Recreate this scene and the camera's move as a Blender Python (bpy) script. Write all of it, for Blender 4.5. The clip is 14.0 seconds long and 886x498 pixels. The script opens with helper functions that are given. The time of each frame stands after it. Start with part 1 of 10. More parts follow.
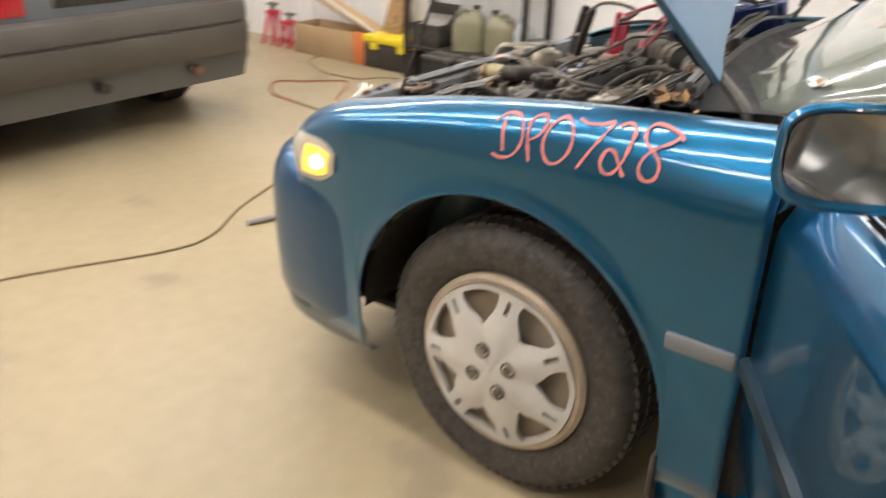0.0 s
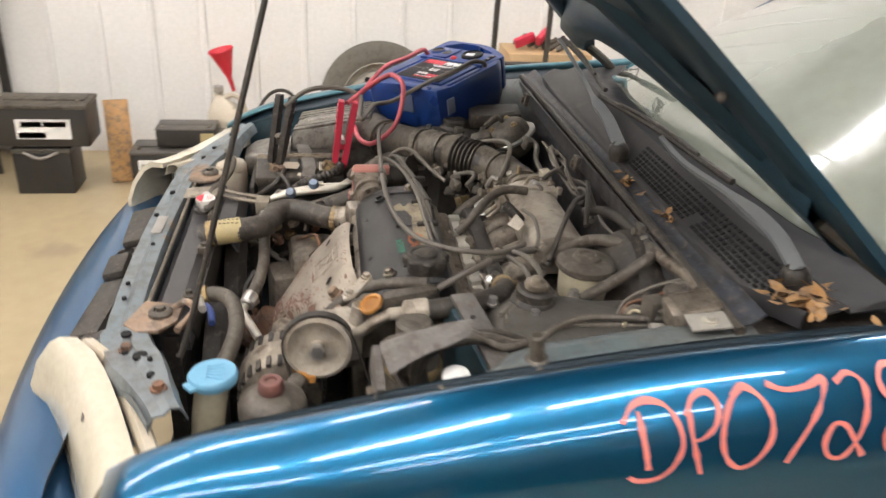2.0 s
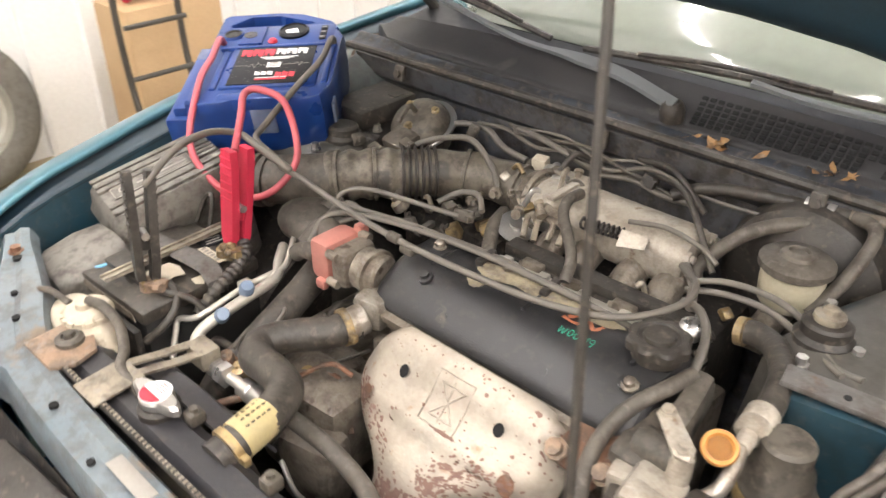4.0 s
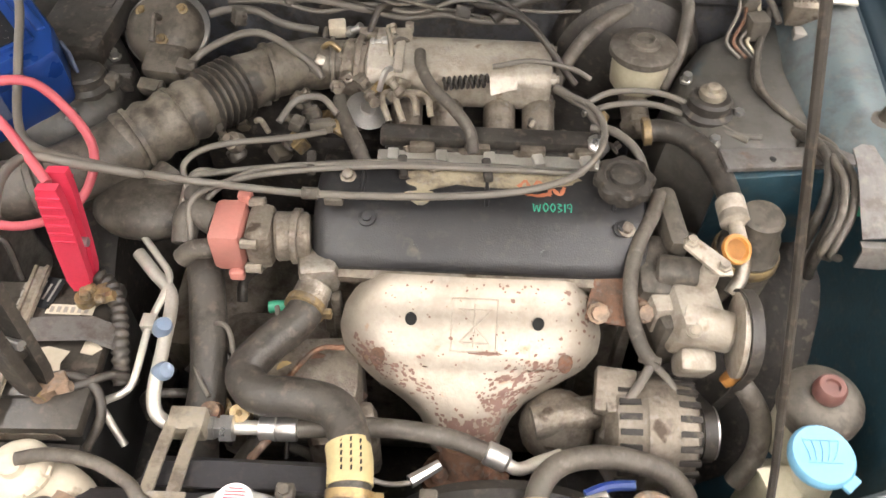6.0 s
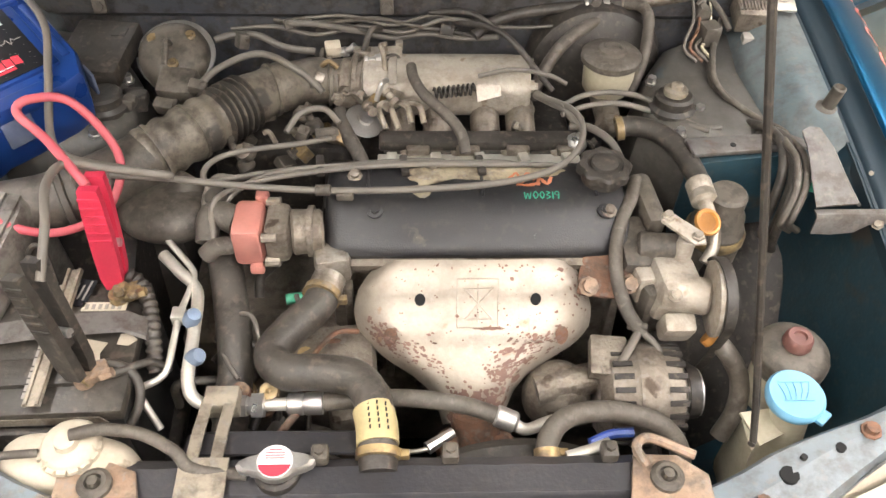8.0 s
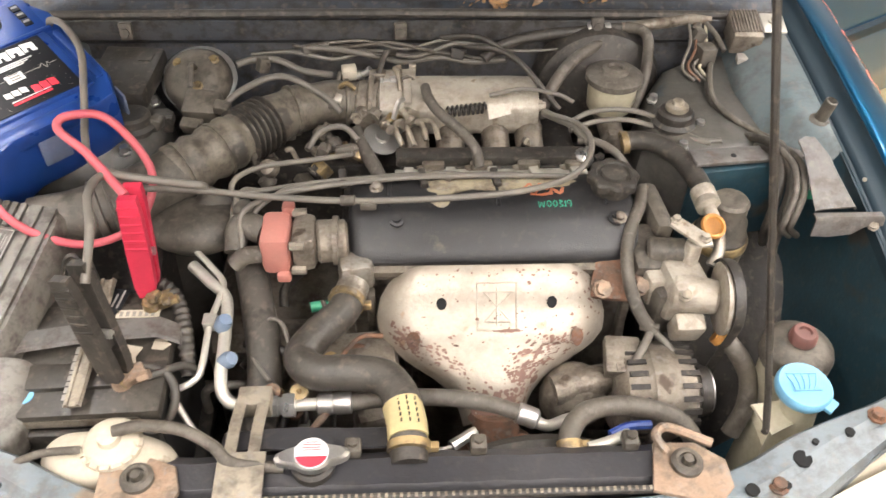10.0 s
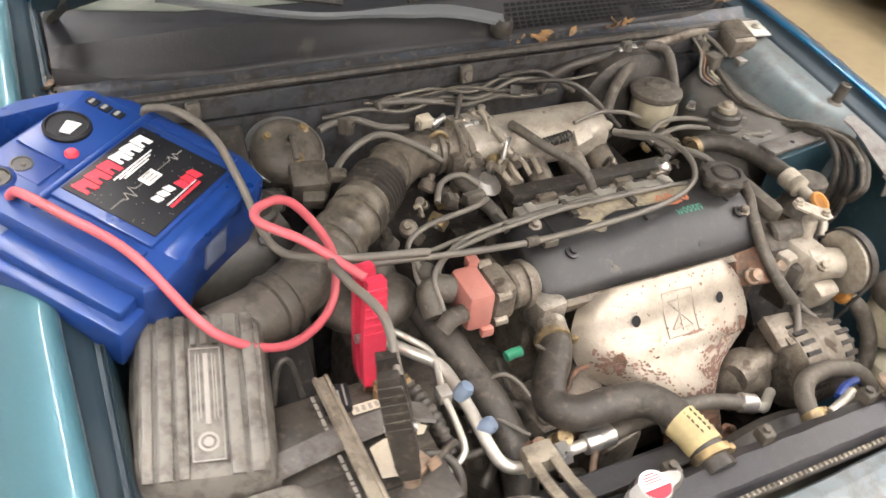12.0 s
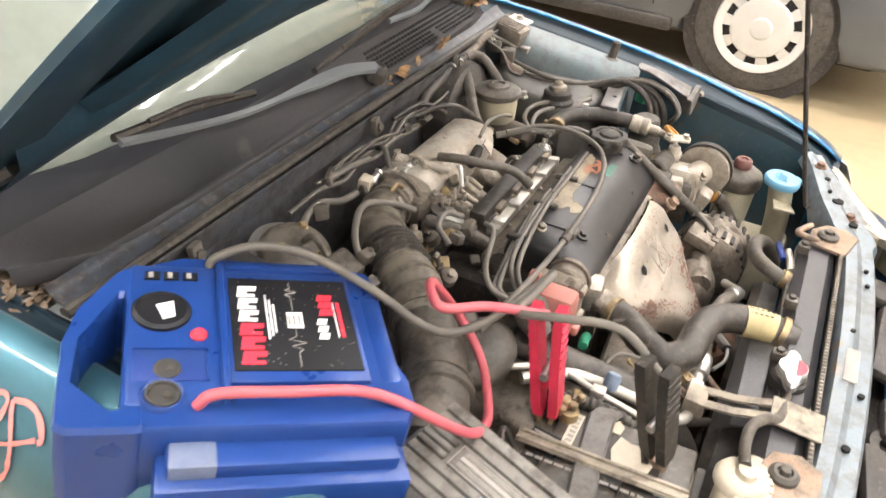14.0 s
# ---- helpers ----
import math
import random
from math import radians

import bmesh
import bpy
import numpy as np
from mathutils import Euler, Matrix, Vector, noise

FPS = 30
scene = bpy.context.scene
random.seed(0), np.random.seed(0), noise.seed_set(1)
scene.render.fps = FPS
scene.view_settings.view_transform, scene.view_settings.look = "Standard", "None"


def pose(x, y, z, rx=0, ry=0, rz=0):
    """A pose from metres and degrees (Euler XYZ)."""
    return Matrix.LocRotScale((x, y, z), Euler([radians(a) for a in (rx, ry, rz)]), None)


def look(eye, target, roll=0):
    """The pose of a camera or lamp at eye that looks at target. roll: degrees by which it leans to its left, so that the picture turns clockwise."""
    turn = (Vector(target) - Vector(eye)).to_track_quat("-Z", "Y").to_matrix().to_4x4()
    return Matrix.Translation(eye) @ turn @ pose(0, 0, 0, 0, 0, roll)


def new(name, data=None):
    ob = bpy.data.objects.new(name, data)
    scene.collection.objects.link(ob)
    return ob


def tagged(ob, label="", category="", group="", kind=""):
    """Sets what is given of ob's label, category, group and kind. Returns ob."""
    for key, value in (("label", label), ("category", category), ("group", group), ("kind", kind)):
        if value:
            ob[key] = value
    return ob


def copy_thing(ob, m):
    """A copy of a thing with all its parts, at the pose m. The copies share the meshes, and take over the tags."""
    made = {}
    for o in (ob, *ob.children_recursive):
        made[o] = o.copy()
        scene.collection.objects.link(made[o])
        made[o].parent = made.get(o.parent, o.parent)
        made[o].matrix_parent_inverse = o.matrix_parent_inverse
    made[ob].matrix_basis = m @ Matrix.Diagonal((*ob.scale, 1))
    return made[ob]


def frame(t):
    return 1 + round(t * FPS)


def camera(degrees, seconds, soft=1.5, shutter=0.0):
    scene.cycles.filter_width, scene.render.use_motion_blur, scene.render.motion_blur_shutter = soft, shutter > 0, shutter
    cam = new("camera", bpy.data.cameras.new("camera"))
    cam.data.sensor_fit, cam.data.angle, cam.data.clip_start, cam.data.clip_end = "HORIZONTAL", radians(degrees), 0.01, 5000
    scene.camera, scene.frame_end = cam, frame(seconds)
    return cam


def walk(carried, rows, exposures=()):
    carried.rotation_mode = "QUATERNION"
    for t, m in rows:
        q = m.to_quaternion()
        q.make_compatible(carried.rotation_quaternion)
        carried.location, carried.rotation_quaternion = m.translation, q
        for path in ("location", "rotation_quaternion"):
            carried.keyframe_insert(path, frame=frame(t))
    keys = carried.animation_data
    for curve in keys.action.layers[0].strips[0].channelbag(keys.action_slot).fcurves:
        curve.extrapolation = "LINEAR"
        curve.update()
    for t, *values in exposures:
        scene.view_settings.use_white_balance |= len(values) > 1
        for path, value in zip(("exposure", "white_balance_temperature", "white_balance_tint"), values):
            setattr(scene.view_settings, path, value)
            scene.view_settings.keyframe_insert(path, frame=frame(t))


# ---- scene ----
cam = camera(57.4, 14.0, shutter=0.4)
EXPOSURES = [(0, 0.05), (0.5, 0.25), (1, 0.1), (1.5, -0.05), (2, 0.08), (3, 0.47), (5.5, 0.75), (7, 0.75), (9.5, 0.78), (11, 0.75), (12, 0.75), (14, 0.92)]
PATH = [
    (0, (2.1138, 0.8358, 1.3723), (0.8378, -0.1182, 0.6252), 1.6),
    (0.5, (1.98, 0.4785, 1.4119), (0.4664, -0.0706, 0.7008), 2.4),
    (1, (1.8638, 0.1546, 1.4603), (0.2728, -0.0513, 0.7369), 1.9),
    (1.5, (1.7019, -0.0909, 1.4761), (0.0986, -0.0689, 0.7501), 1.6),
    (2, (1.496, -0.3602, 1.4972), (-0.0678, -0.1199, 0.7255), 3.0),
    (2.5, (1.3385, -0.6426, 1.4788), (-0.1514, -0.0909, 0.722), 1.5),
    (2.9, (1.195, -0.8169, 1.4673), (-0.1725, -0.061, 0.6577), 3.9),
    (3, (1.1528, -0.8345, 1.4603), (-0.1989, -0.0451, 0.656), 4.2),
    (3.2, (1.044, -0.880, 1.440), (-0.4434, 0.0968, 0.5302), 3.6),
    (5.3, (0.212, -0.936, 1.576), (-0.166, 0.396, 0.134), -0.2),
    (5.5, (0.1786, -0.919, 1.5888), (-0.0422, 0.2198, 0.2652), 0.6),
    (6, (0.0889, -0.9348, 1.6231), (0.0686, 0.1854, 0.2661), 1.7),
    (6.5, (0.0581, -0.9894, 1.6222), (0.0968, 0.159, 0.289), 1.6),
    (7, (0.0449, -1.0246, 1.6336), (0.103, 0.1502, 0.3251), 2.0),
    (9.5, (0.0238, -1.109, 1.6512), (0.0862, 0.1318, 0.4043), 1.6),
    (10, (-0.0141, -1.1328, 1.6468), (0.0766, 0.13, 0.4245), 2.0),
    (10.5, (-0.1003, -1.1504, 1.6266), (-0.007, 0.0939, 0.3849), 1.7),
    (11, (-0.2666, -1.0967, 1.6037), (-0.0053, 0.1696, 0.4096), 5.5),
    (11.5, (-0.4558, -1.0307, 1.6108), (-0.0158, 0.2092, 0.4412), 4.5),
    (12, (-0.6389, -0.977, 1.6064), (0.0255, 0.2039, 0.4835), 7.0),
    (12.5, (-0.8624, -0.9146, 1.6046), (0.081, 0.1203, 0.5389), 5.8),
    (13, (-0.9812, -0.7861, 1.5914), (0.1434, 0.0605, 0.5354), 6.4),
    (13.5, (-1.0437, -0.625, 1.5852), (0.2279, 0.0974, 0.6058), 4.0),
    (14, (-1.1334, -0.508, 1.5712), (0.1998, 0.079, 0.5838), 5.1),
]
walk(cam, [(t, look(eye, target, roll)) for t, eye, target, roll in PATH], EXPOSURES)

# ---- light: only the strip lights under the closed ceiling ----
world = bpy.data.worlds.new("world")
scene.world = world
world.use_nodes = True
world.node_tree.nodes["Background"].inputs["Color"].default_value = (0.05, 0.05, 0.05, 1)
world.node_tree.nodes["Background"].inputs["Strength"].default_value = 0.2
scene.view_settings.exposure = 0.0

# ---- small builders ----
def spline(pts, steps=6, closed=False):
    """Points of a smooth curve through pts."""
    p = [Vector(q) for q in pts]
    if len(p) < 3:
        return p
    out = []
    n = len(p)
    last = n if closed else n - 1
    for i in range(last):
        a = p[(i - 1) % n] if closed or i > 0 else p[0] * 2 - p[1]
        b, c = p[i], p[(i + 1) % n]
        d = p[(i + 2) % n] if closed or i + 2 < n else p[-1] * 2 - p[-2]
        for k in range(steps):
            t = k / steps
            out.append(0.5 * (2 * b + (c - a) * t + (2 * a - 5 * b + 4 * c - d) * t * t + (3 * b - a - 3 * c + d) * t ** 3))
    if not closed:
        out.append(p[-1])
    return out


def basis(axis):
    z = Vector(axis).normalized()
    h = Vector((0, 0, 1)) if abs(z.z) < 0.9 else Vector((1, 0, 0))
    x = h.cross(z).normalized()
    return x, z.cross(x), z


def rings(bm, loops, close_ends=True, closed=False):
    """Skin a list of vertex loops."""
    vs = [[bm.verts.new(q) for q in loop] for loop in loops]
    n = len(vs[0])
    m = len(vs)
    for i in range(m if closed else m - 1):
        a, b = vs[i], vs[(i + 1) % m]
        for j in range(n):
            bm.faces.new((a[j], a[(j + 1) % n], b[(j + 1) % n], b[j]))
    if close_ends and not closed:
        bm.faces.new(list(reversed(vs[0])))
        bm.faces.new(vs[-1])
    return vs


def tube(bm, pts, r, n=10, steps=6, wave=None, closed=False, jitter=0.0):
    """A hose or wire along pts; r a radius or a function of the share of its length; wave: (count, height) of bellows."""
    p = spline(pts, steps, closed)
    if wave:
        q = []
        for i in range(len(p) - 1):
            for k in range(4):
                q.append(p[i].lerp(p[i + 1], k / 4))
        p = q + [p[-1]]
    total = sum((p[i + 1] - p[i]).length for i in range(len(p) - 1)) or 1
    loops, s = [], 0
    side = None
    for i, c in enumerate(p):
        a, b = (p[i - 1] if i or closed else p[i]), (p[(i + 1) % len(p)] if i + 1 < len(p) or closed else p[i])
        d = (b - a).normalized()
        if side is None:
            side = basis(d)[0]
        side = (side - d * side.dot(d)).normalized()
        up = d.cross(side)
        if i:
            s += (c - p[i - 1]).length
        rad = r(s / total) if callable(r) else r
        if wave:
            rad += wave[1] * math.sin(2 * math.pi * wave[0] * s / total)
        rad *= 1 + jitter * noise.noise(c * 60)
        loops.append([c + (side * math.cos(2 * math.pi * k / n) + up * math.sin(2 * math.pi * k / n)) * rad for k in range(n)])
    rings(bm, loops, closed=closed)
    return bm


def lathe(bm, at, axis, profile, n=24, ring=False):
    """A turned piece: profile of (radius, height along axis)."""
    x, y, z = basis(axis)
    at = Vector(at)
    loops = [[at + z * h + (x * math.cos(2 * math.pi * k / n) + y * math.sin(2 * math.pi * k / n)) * max(r, 1e-4) for k in range(n)] for r, h in profile]
    rings(bm, loops, closed=ring)
    return bm


def cyl(bm, a, b, r, r2=None, n=20, bev=0.0):
    a, b = Vector(a), Vector(b)
    L = (b - a).length
    r2 = r if r2 is None else r2
    prof = [(r - bev, 0), (r, bev), (r2, L - bev), (r2 - bev, L)] if bev else [(r, 0), (r2, L)]
    return lathe(bm, a, b - a, prof, n)


def box(bm, c, s, rot=(0, 0, 0), bev=0.0, m=None):
    """A box with centre c and size s, turned by degrees, its edges rounded."""
    f = (m if m is not None else Matrix()) @ pose(*c, *rot) @ Matrix.Diagonal((*s, 1))
    made = bmesh.ops.create_cube(bm, size=1, matrix=f)["verts"]
    if bev:
        edges = list({e for v in made for e in v.link_edges})
        bmesh.ops.bevel(bm, geom=edges, offset=bev, segments=2, affect="EDGES", profile=0.5)
    return bm


def ball(bm, c, s, n=16):
    s = (s, s, s) if isinstance(s, (int, float)) else s
    bmesh.ops.create_uvsphere(bm, u_segments=n, v_segments=n // 2, radius=1, matrix=Matrix.Translation(c) @ Matrix.Diagonal((*s, 1)))
    return bm


def sheet(bm, rows, thick=0.0):
    """A surface through rows of points; thick metres are added behind it."""
    vs = [[bm.verts.new(q) for q in r] for r in rows]
    faces = []
    for i in range(len(vs) - 1):
        for j in range(len(vs[0]) - 1):
            faces.append(bm.faces.new((vs[i][j], vs[i][j + 1], vs[i + 1][j + 1], vs[i + 1][j])))
    if thick:
        bm.normal_update()
        bmesh.ops.solidify(bm, geom=faces, thickness=thick)
    return bm


def prism(bm, poly, m, h, bev=0.0):
    """A plate of outline poly (x, y) and height h, set by the matrix m."""
    a = [bm.verts.new(m @ Vector((x, y, 0))) for x, y in poly]
    b = [bm.verts.new(m @ Vector((x, y, h))) for x, y in poly]
    n = len(poly)
    bm.faces.new(list(reversed(a)))
    top = bm.faces.new(b)
    for i in range(n):
        bm.faces.new((a[i], a[(i + 1) % n], b[(i + 1) % n], b[i]))
    if bev:
        bmesh.ops.bevel(bm, geom=list(top.edges), offset=bev, segments=2, affect="EDGES", profile=0.5)
    return bm


def mesh_of(name, bm, material, sharp=38):
    bmesh.ops.recalc_face_normals(bm, faces=bm.faces)
    me = bpy.data.meshes.new(name)
    bm.to_mesh(me)
    bm.free()
    for mtl in material if isinstance(material, (list, tuple)) else [material]:
        me.materials.append(mtl)
    me.shade_smooth()
    me.set_sharp_from_angle(angle=radians(sharp))
    return me


def thing(name, at, label, category, group="", kind=""):
    """An Empty at a thing's base."""
    ob = new(name)
    ob.location = at
    ob.empty_display_size = 0.05
    return tagged(ob, label, category, group, kind)


def part(name, bm, material, parent, label="", sharp=38):
    """Link a bmesh in world places as one mesh under a thing or a part."""
    ob = new(name, mesh_of(name, bm, material, sharp))
    ob.parent = parent
    if parent.type == "EMPTY":
        ob.matrix_parent_inverse = Matrix.Translation(-parent.location)
    if label:
        ob["label"] = label
    return ob


def parts(name, bm, material, parent, label="", sharp=38):
    """Link each loose piece of a bmesh as a part of its own."""
    bm.verts.ensure_lookup_table()
    seen, made = set(), []
    for v in bm.verts:
        if v in seen:
            continue
        stack, isle = [v], []
        seen.add(v)
        while stack:
            q = stack.pop()
            isle.append(q)
            for e in q.link_edges:
                o = e.other_vert(q)
                if o not in seen:
                    seen.add(o)
                    stack.append(o)
        piece = bmesh.new()
        copy = {q: piece.verts.new(q.co) for q in isle}
        for f in {f for q in isle for f in q.link_faces}:
            piece.faces.new([copy[q] for q in f.verts])
        made.append(part(name, piece, material, parent, label, sharp))
    bm.free()
    return made


def solid(name, bm, material, label, category, group="", kind="", sharp=38):
    return tagged(new(name, mesh_of(name, bm, material, sharp)), label, category, group, kind)


def BM():
    return bmesh.new()


# ---- materials ----
def material(name, colour, rough=0.5, metal=0.0, second=None, size=6.0, mix=0.5, fine=120.0, bump=0.15, coat=0.0, spec=0.5, third=None, third_at=0.62, third_size=25.0, rough_var=0.12, emit=0.0, depth=0.004, grime=1.0):
    """A surface with stains at one scale, grain at another and fine relief."""
    m = bpy.data.materials.new(name)
    m.use_nodes = True
    nt = m.node_tree
    bs = nt.nodes["Principled BSDF"]
    tc = nt.nodes.new("ShaderNodeTexCoord")

    def noise_node(scale, detail=4.0):
        nd = nt.nodes.new("ShaderNodeTexNoise")
        nd.inputs["Scale"].default_value = scale
        nd.inputs["Detail"].default_value = detail
        nt.links.new(tc.outputs["Object"], nd.inputs["Vector"])
        return nd

    def ramp(src, lo, hi):
        r = nt.nodes.new("ShaderNodeMapRange")
        r.inputs["From Min"].default_value, r.inputs["From Max"].default_value = lo, hi
        nt.links.new(src, r.inputs["Value"])
        return r.outputs["Result"]

    def blend(fac, a, b):
        mx = nt.nodes.new("ShaderNodeMix")
        mx.data_type = "RGBA"
        nt.links.new(fac, mx.inputs[0])
        for sock, v in ((mx.inputs[6], a), (mx.inputs[7], b)):
            if isinstance(v, tuple):
                sock.default_value = (*v, 1)
            else:
                nt.links.new(v, sock)
        return mx.outputs[2]

    second = second or tuple(c * 0.75 for c in colour)
    n1, n2 = noise_node(size), noise_node(fine, 3.0)
    col = blend(ramp(n1.outputs["Fac"], 0.5 - mix * 0.35, 0.5 + mix * 0.35), colour, second)
    grain = blend(ramp(n2.outputs["Fac"], 0.3, 0.8), col, tuple(c * 0.8 for c in second))
    half = nt.nodes.new("ShaderNodeMix")
    half.data_type = "RGBA"
    half.inputs[0].default_value = 0.4
    nt.links.new(col, half.inputs[6]), nt.links.new(grain, half.inputs[7])
    col = half.outputs[2]
    if third:
        n3 = noise_node(third_size, 6.0)
        col = blend(ramp(n3.outputs["Fac"], third_at, third_at + 0.06), col, third)
    if bump >= 0.1 and not emit and grime:
        n4, n5 = noise_node(34.0, 8.0), noise_node(80.0, 5.0)
        n4.inputs["Roughness"].default_value = 0.68

        def part_of(src, lo, hi, share):
            mul = nt.nodes.new("ShaderNodeMath")
            mul.operation = "MULTIPLY"
            mul.inputs[1].default_value = share
            nt.links.new(ramp(src, lo, hi), mul.inputs[0])
            return mul.outputs[0]
        lum = sum(colour) / 3
        col = blend(part_of(n4.outputs["Fac"], 0.46, 0.62, 0.8 * grime), col, (lum * 0.34 + 0.012, lum * 0.27 + 0.009, lum * 0.21 + 0.007))
        col = blend(part_of(n5.outputs["Fac"], 0.56, 0.68, 0.55 * grime), col, (0.5 * lum + 0.11, 0.5 * lum + 0.088, 0.5 * lum + 0.066))
    nt.links.new(col, bs.inputs["Base Color"])
    rr = ramp(n1.outputs["Fac"], 0.3, 0.7)
    ad = nt.nodes.new("ShaderNodeMath")
    ad.operation = "MULTIPLY_ADD"
    ad.inputs[1].default_value, ad.inputs[2].default_value = rough_var, max(rough - rough_var / 2, 0.02)
    nt.links.new(rr, ad.inputs[0])
    nt.links.new(ad.outputs[0], bs.inputs["Roughness"])
    bs.inputs["Metallic"].default_value = metal
    bs.inputs["Specular IOR Level"].default_value = spec
    bs.inputs["Coat Weight"].default_value = coat
    bs.inputs["Coat Roughness"].default_value = 0.04
    if bump:
        bp = nt.nodes.new("ShaderNodeBump")
        bp.inputs["Strength"].default_value = bump
        bp.inputs["Distance"].default_value = depth
        nt.links.new(n2.outputs["Fac"], bp.inputs["Height"])
        nt.links.new(bp.outputs["Normal"], bs.inputs["Normal"])
    if emit:
        bs.inputs["Emission Color"].default_value = (*colour, 1)
        bs.inputs["Emission Strength"].default_value = emit
    return m


PAINT = material("teal_paint", (0.006, 0.121, 0.258), 0.31, 0.82, (0.005, 0.103, 0.224), 2.0, 1.0, 400, 0.0, coat=1.0, spec=0.2, rough_var=0.05)
PAINT_FENDER = material("sheened_teal_paint", (0.006, 0.121, 0.258), 0.31, 0.82, (0.005, 0.103, 0.224), 2.0, 1.0, 400, 0.0, coat=1.0, spec=0.2, rough_var=0.05)
# paler, rougher copy of the body paint for the passenger fender
PAINT_PASSENGER = material("rough_pale_teal_paint", (0.040, 0.135, 0.175), 0.45, 0.5, (0.055, 0.130, 0.160), 3.0, 0.9, 300, 0.0, coat=0.4, spec=0.3, rough_var=0.08)
# pale grazing-angle sheen added to both fender paints
for coat_of in (PAINT_FENDER, PAINT_PASSENGER):
    sheen_of = coat_of.node_tree.nodes["Principled BSDF"].inputs
    sheen_of["Sheen Weight"].default_value, sheen_of["Sheen Roughness"].default_value = 0.25, 0.35
    sheen_of["Sheen Tint"].default_value = (0.75, 0.85, 0.90, 1)
BUMPER = material("dusty_bumper_paint", (0.006, 0.078, 0.190), 0.36, 0.65, (0.028, 0.074, 0.150), 3.0, 0.9, 200, 0.0, coat=0.7, spec=0.3, third=(0.09, 0.10, 0.115), third_at=0.70, third_size=6)
PAINT_IN = material("bay_paint", (0.048, 0.050, 0.048), 0.5, 0.1, (0.096, 0.085, 0.070), 5, 0.9, 150, 0.1, third=(0.020, 0.055, 0.078), third_at=0.65, third_size=6, grime=0.5)
PAINT_PALE = material("pale_bay_paint", (0.120, 0.175, 0.215), 0.42, 0.2, (0.19, 0.20, 0.20), 6, 0.9, 150, 0.12, third=(0.19, 0.145, 0.105), third_at=0.60, third_size=10, grime=0.6)
SHELF = material("dusty_wing_shelf", (0.090, 0.128, 0.142), 0.42, 0.2, (0.150, 0.155, 0.146), 5, 0.8, 150, 0.1, third=(0.090, 0.075, 0.058), third_at=0.60, third_size=7, grime=0.5)
APRON = material("teal_apron_paint", (0.010, 0.048, 0.074), 0.34, 0.2, (0.028, 0.056, 0.068), 5, 0.9, 150, 0.1, coat=0.3, grime=0.3, third=(0.055, 0.048, 0.040), third_at=0.63, third_size=9)
# body paint darkened for the hood mirrored in the flange; door strip too
NAVY = material("shaded_flange_navy", (0.005, 0.020, 0.034), 0.46, 0.2, (0.014, 0.026, 0.034), 6, 0.8, 150, 0.0)
HOOD_IN = material("hood_underside", (0.018, 0.070, 0.110), 0.44, 0.35, (0.032, 0.052, 0.068), 4, 0.8, 200, 0.05)
BLACK = material("black_plastic", (0.018, 0.017, 0.016), 0.55, 0, (0.054, 0.046, 0.037), 9, 0.8, 180, 0.12)
FILTER_PL = material("dusty_filter_plastic", (0.088, 0.082, 0.072), 0.48, 0, (0.20, 0.185, 0.160), 4, 0.9, 160, 0.12, third=(0.28, 0.26, 0.23), third_at=0.64, third_size=8)
GREY_PL = material("dusty_grey_plastic", (0.046, 0.042, 0.036), 0.55, 0, (0.125, 0.106, 0.082), 8, 0.8, 160, 0.12)
# grimy dark; also colours in the shade of the door gap, bay and nose
DARK = material("grime_and_shade_dark", (0.012, 0.011, 0.010), 0.7, 0, (0.04, 0.033, 0.027), 12, 0.7, 150, 0.3)
DUCT = material("dusty_duct_plastic", (0.075, 0.066, 0.052), 0.5, 0, (0.19, 0.163, 0.124), 9, 0.9, 200, 0.12, third=(0.045, 0.040, 0.034), third_at=0.6, third_size=14)
RUBBER = material("dusty_rubber", (0.024, 0.022, 0.020), 0.5, 0, (0.074, 0.064, 0.052), 10, 0.8, 220, 0.15)
HOSE = material("grey_hose", (0.132, 0.112, 0.088), 0.6, 0, (0.062, 0.056, 0.047), 14, 0.8, 240, 0.12)
WIRE = material("wire_sheath", (0.10, 0.093, 0.082), 0.55, 0, (0.16, 0.14, 0.115), 25, 0.8, 200, 0.05)
ALLOY = material("cast_alloy", (0.50, 0.47, 0.42), 0.45, 0.75, (0.27, 0.235, 0.19), 12, 0.8, 260, 0.3, third=(0.16, 0.11, 0.07), third_at=0.66, third_size=30)
PALE_CAST = material("pale_cast_alloy", (0.50, 0.46, 0.395), 0.5, 0.3, (0.33, 0.285, 0.225), 14, 0.8, 260, 0.2, third=(0.20, 0.14, 0.09), third_at=0.66, third_size=30, grime=0.7)
DIRTY_ALLOY = material("grimy_alloy", (0.34, 0.30, 0.245), 0.55, 0.55, (0.15, 0.125, 0.098), 14, 0.8, 220, 0.35, third=(0.07, 0.05, 0.035), third_at=0.62, third_size=28)
STEEL = material("bright_steel", (0.62, 0.61, 0.59), 0.32, 0.85, (0.42, 0.40, 0.37), 20, 0.8, 300, 0.05)
TUBE_AL = material("pale_pipe", (0.66, 0.64, 0.58), 0.38, 0.6, (0.45, 0.42, 0.36), 22, 0.8, 300, 0.05)
RUST = material("rusty_iron", (0.25, 0.115, 0.065), 0.8, 0.1, (0.12, 0.07, 0.045), 22, 0.9, 160, 0.4, third=(0.32, 0.20, 0.12), third_at=0.6)
RUST_FLECK = material("rust_fleck", (0.150, 0.092, 0.076), 0.8, 0.05, (0.22, 0.130, 0.098), 60, 0.9, 160, 0.2, grime=0.0)
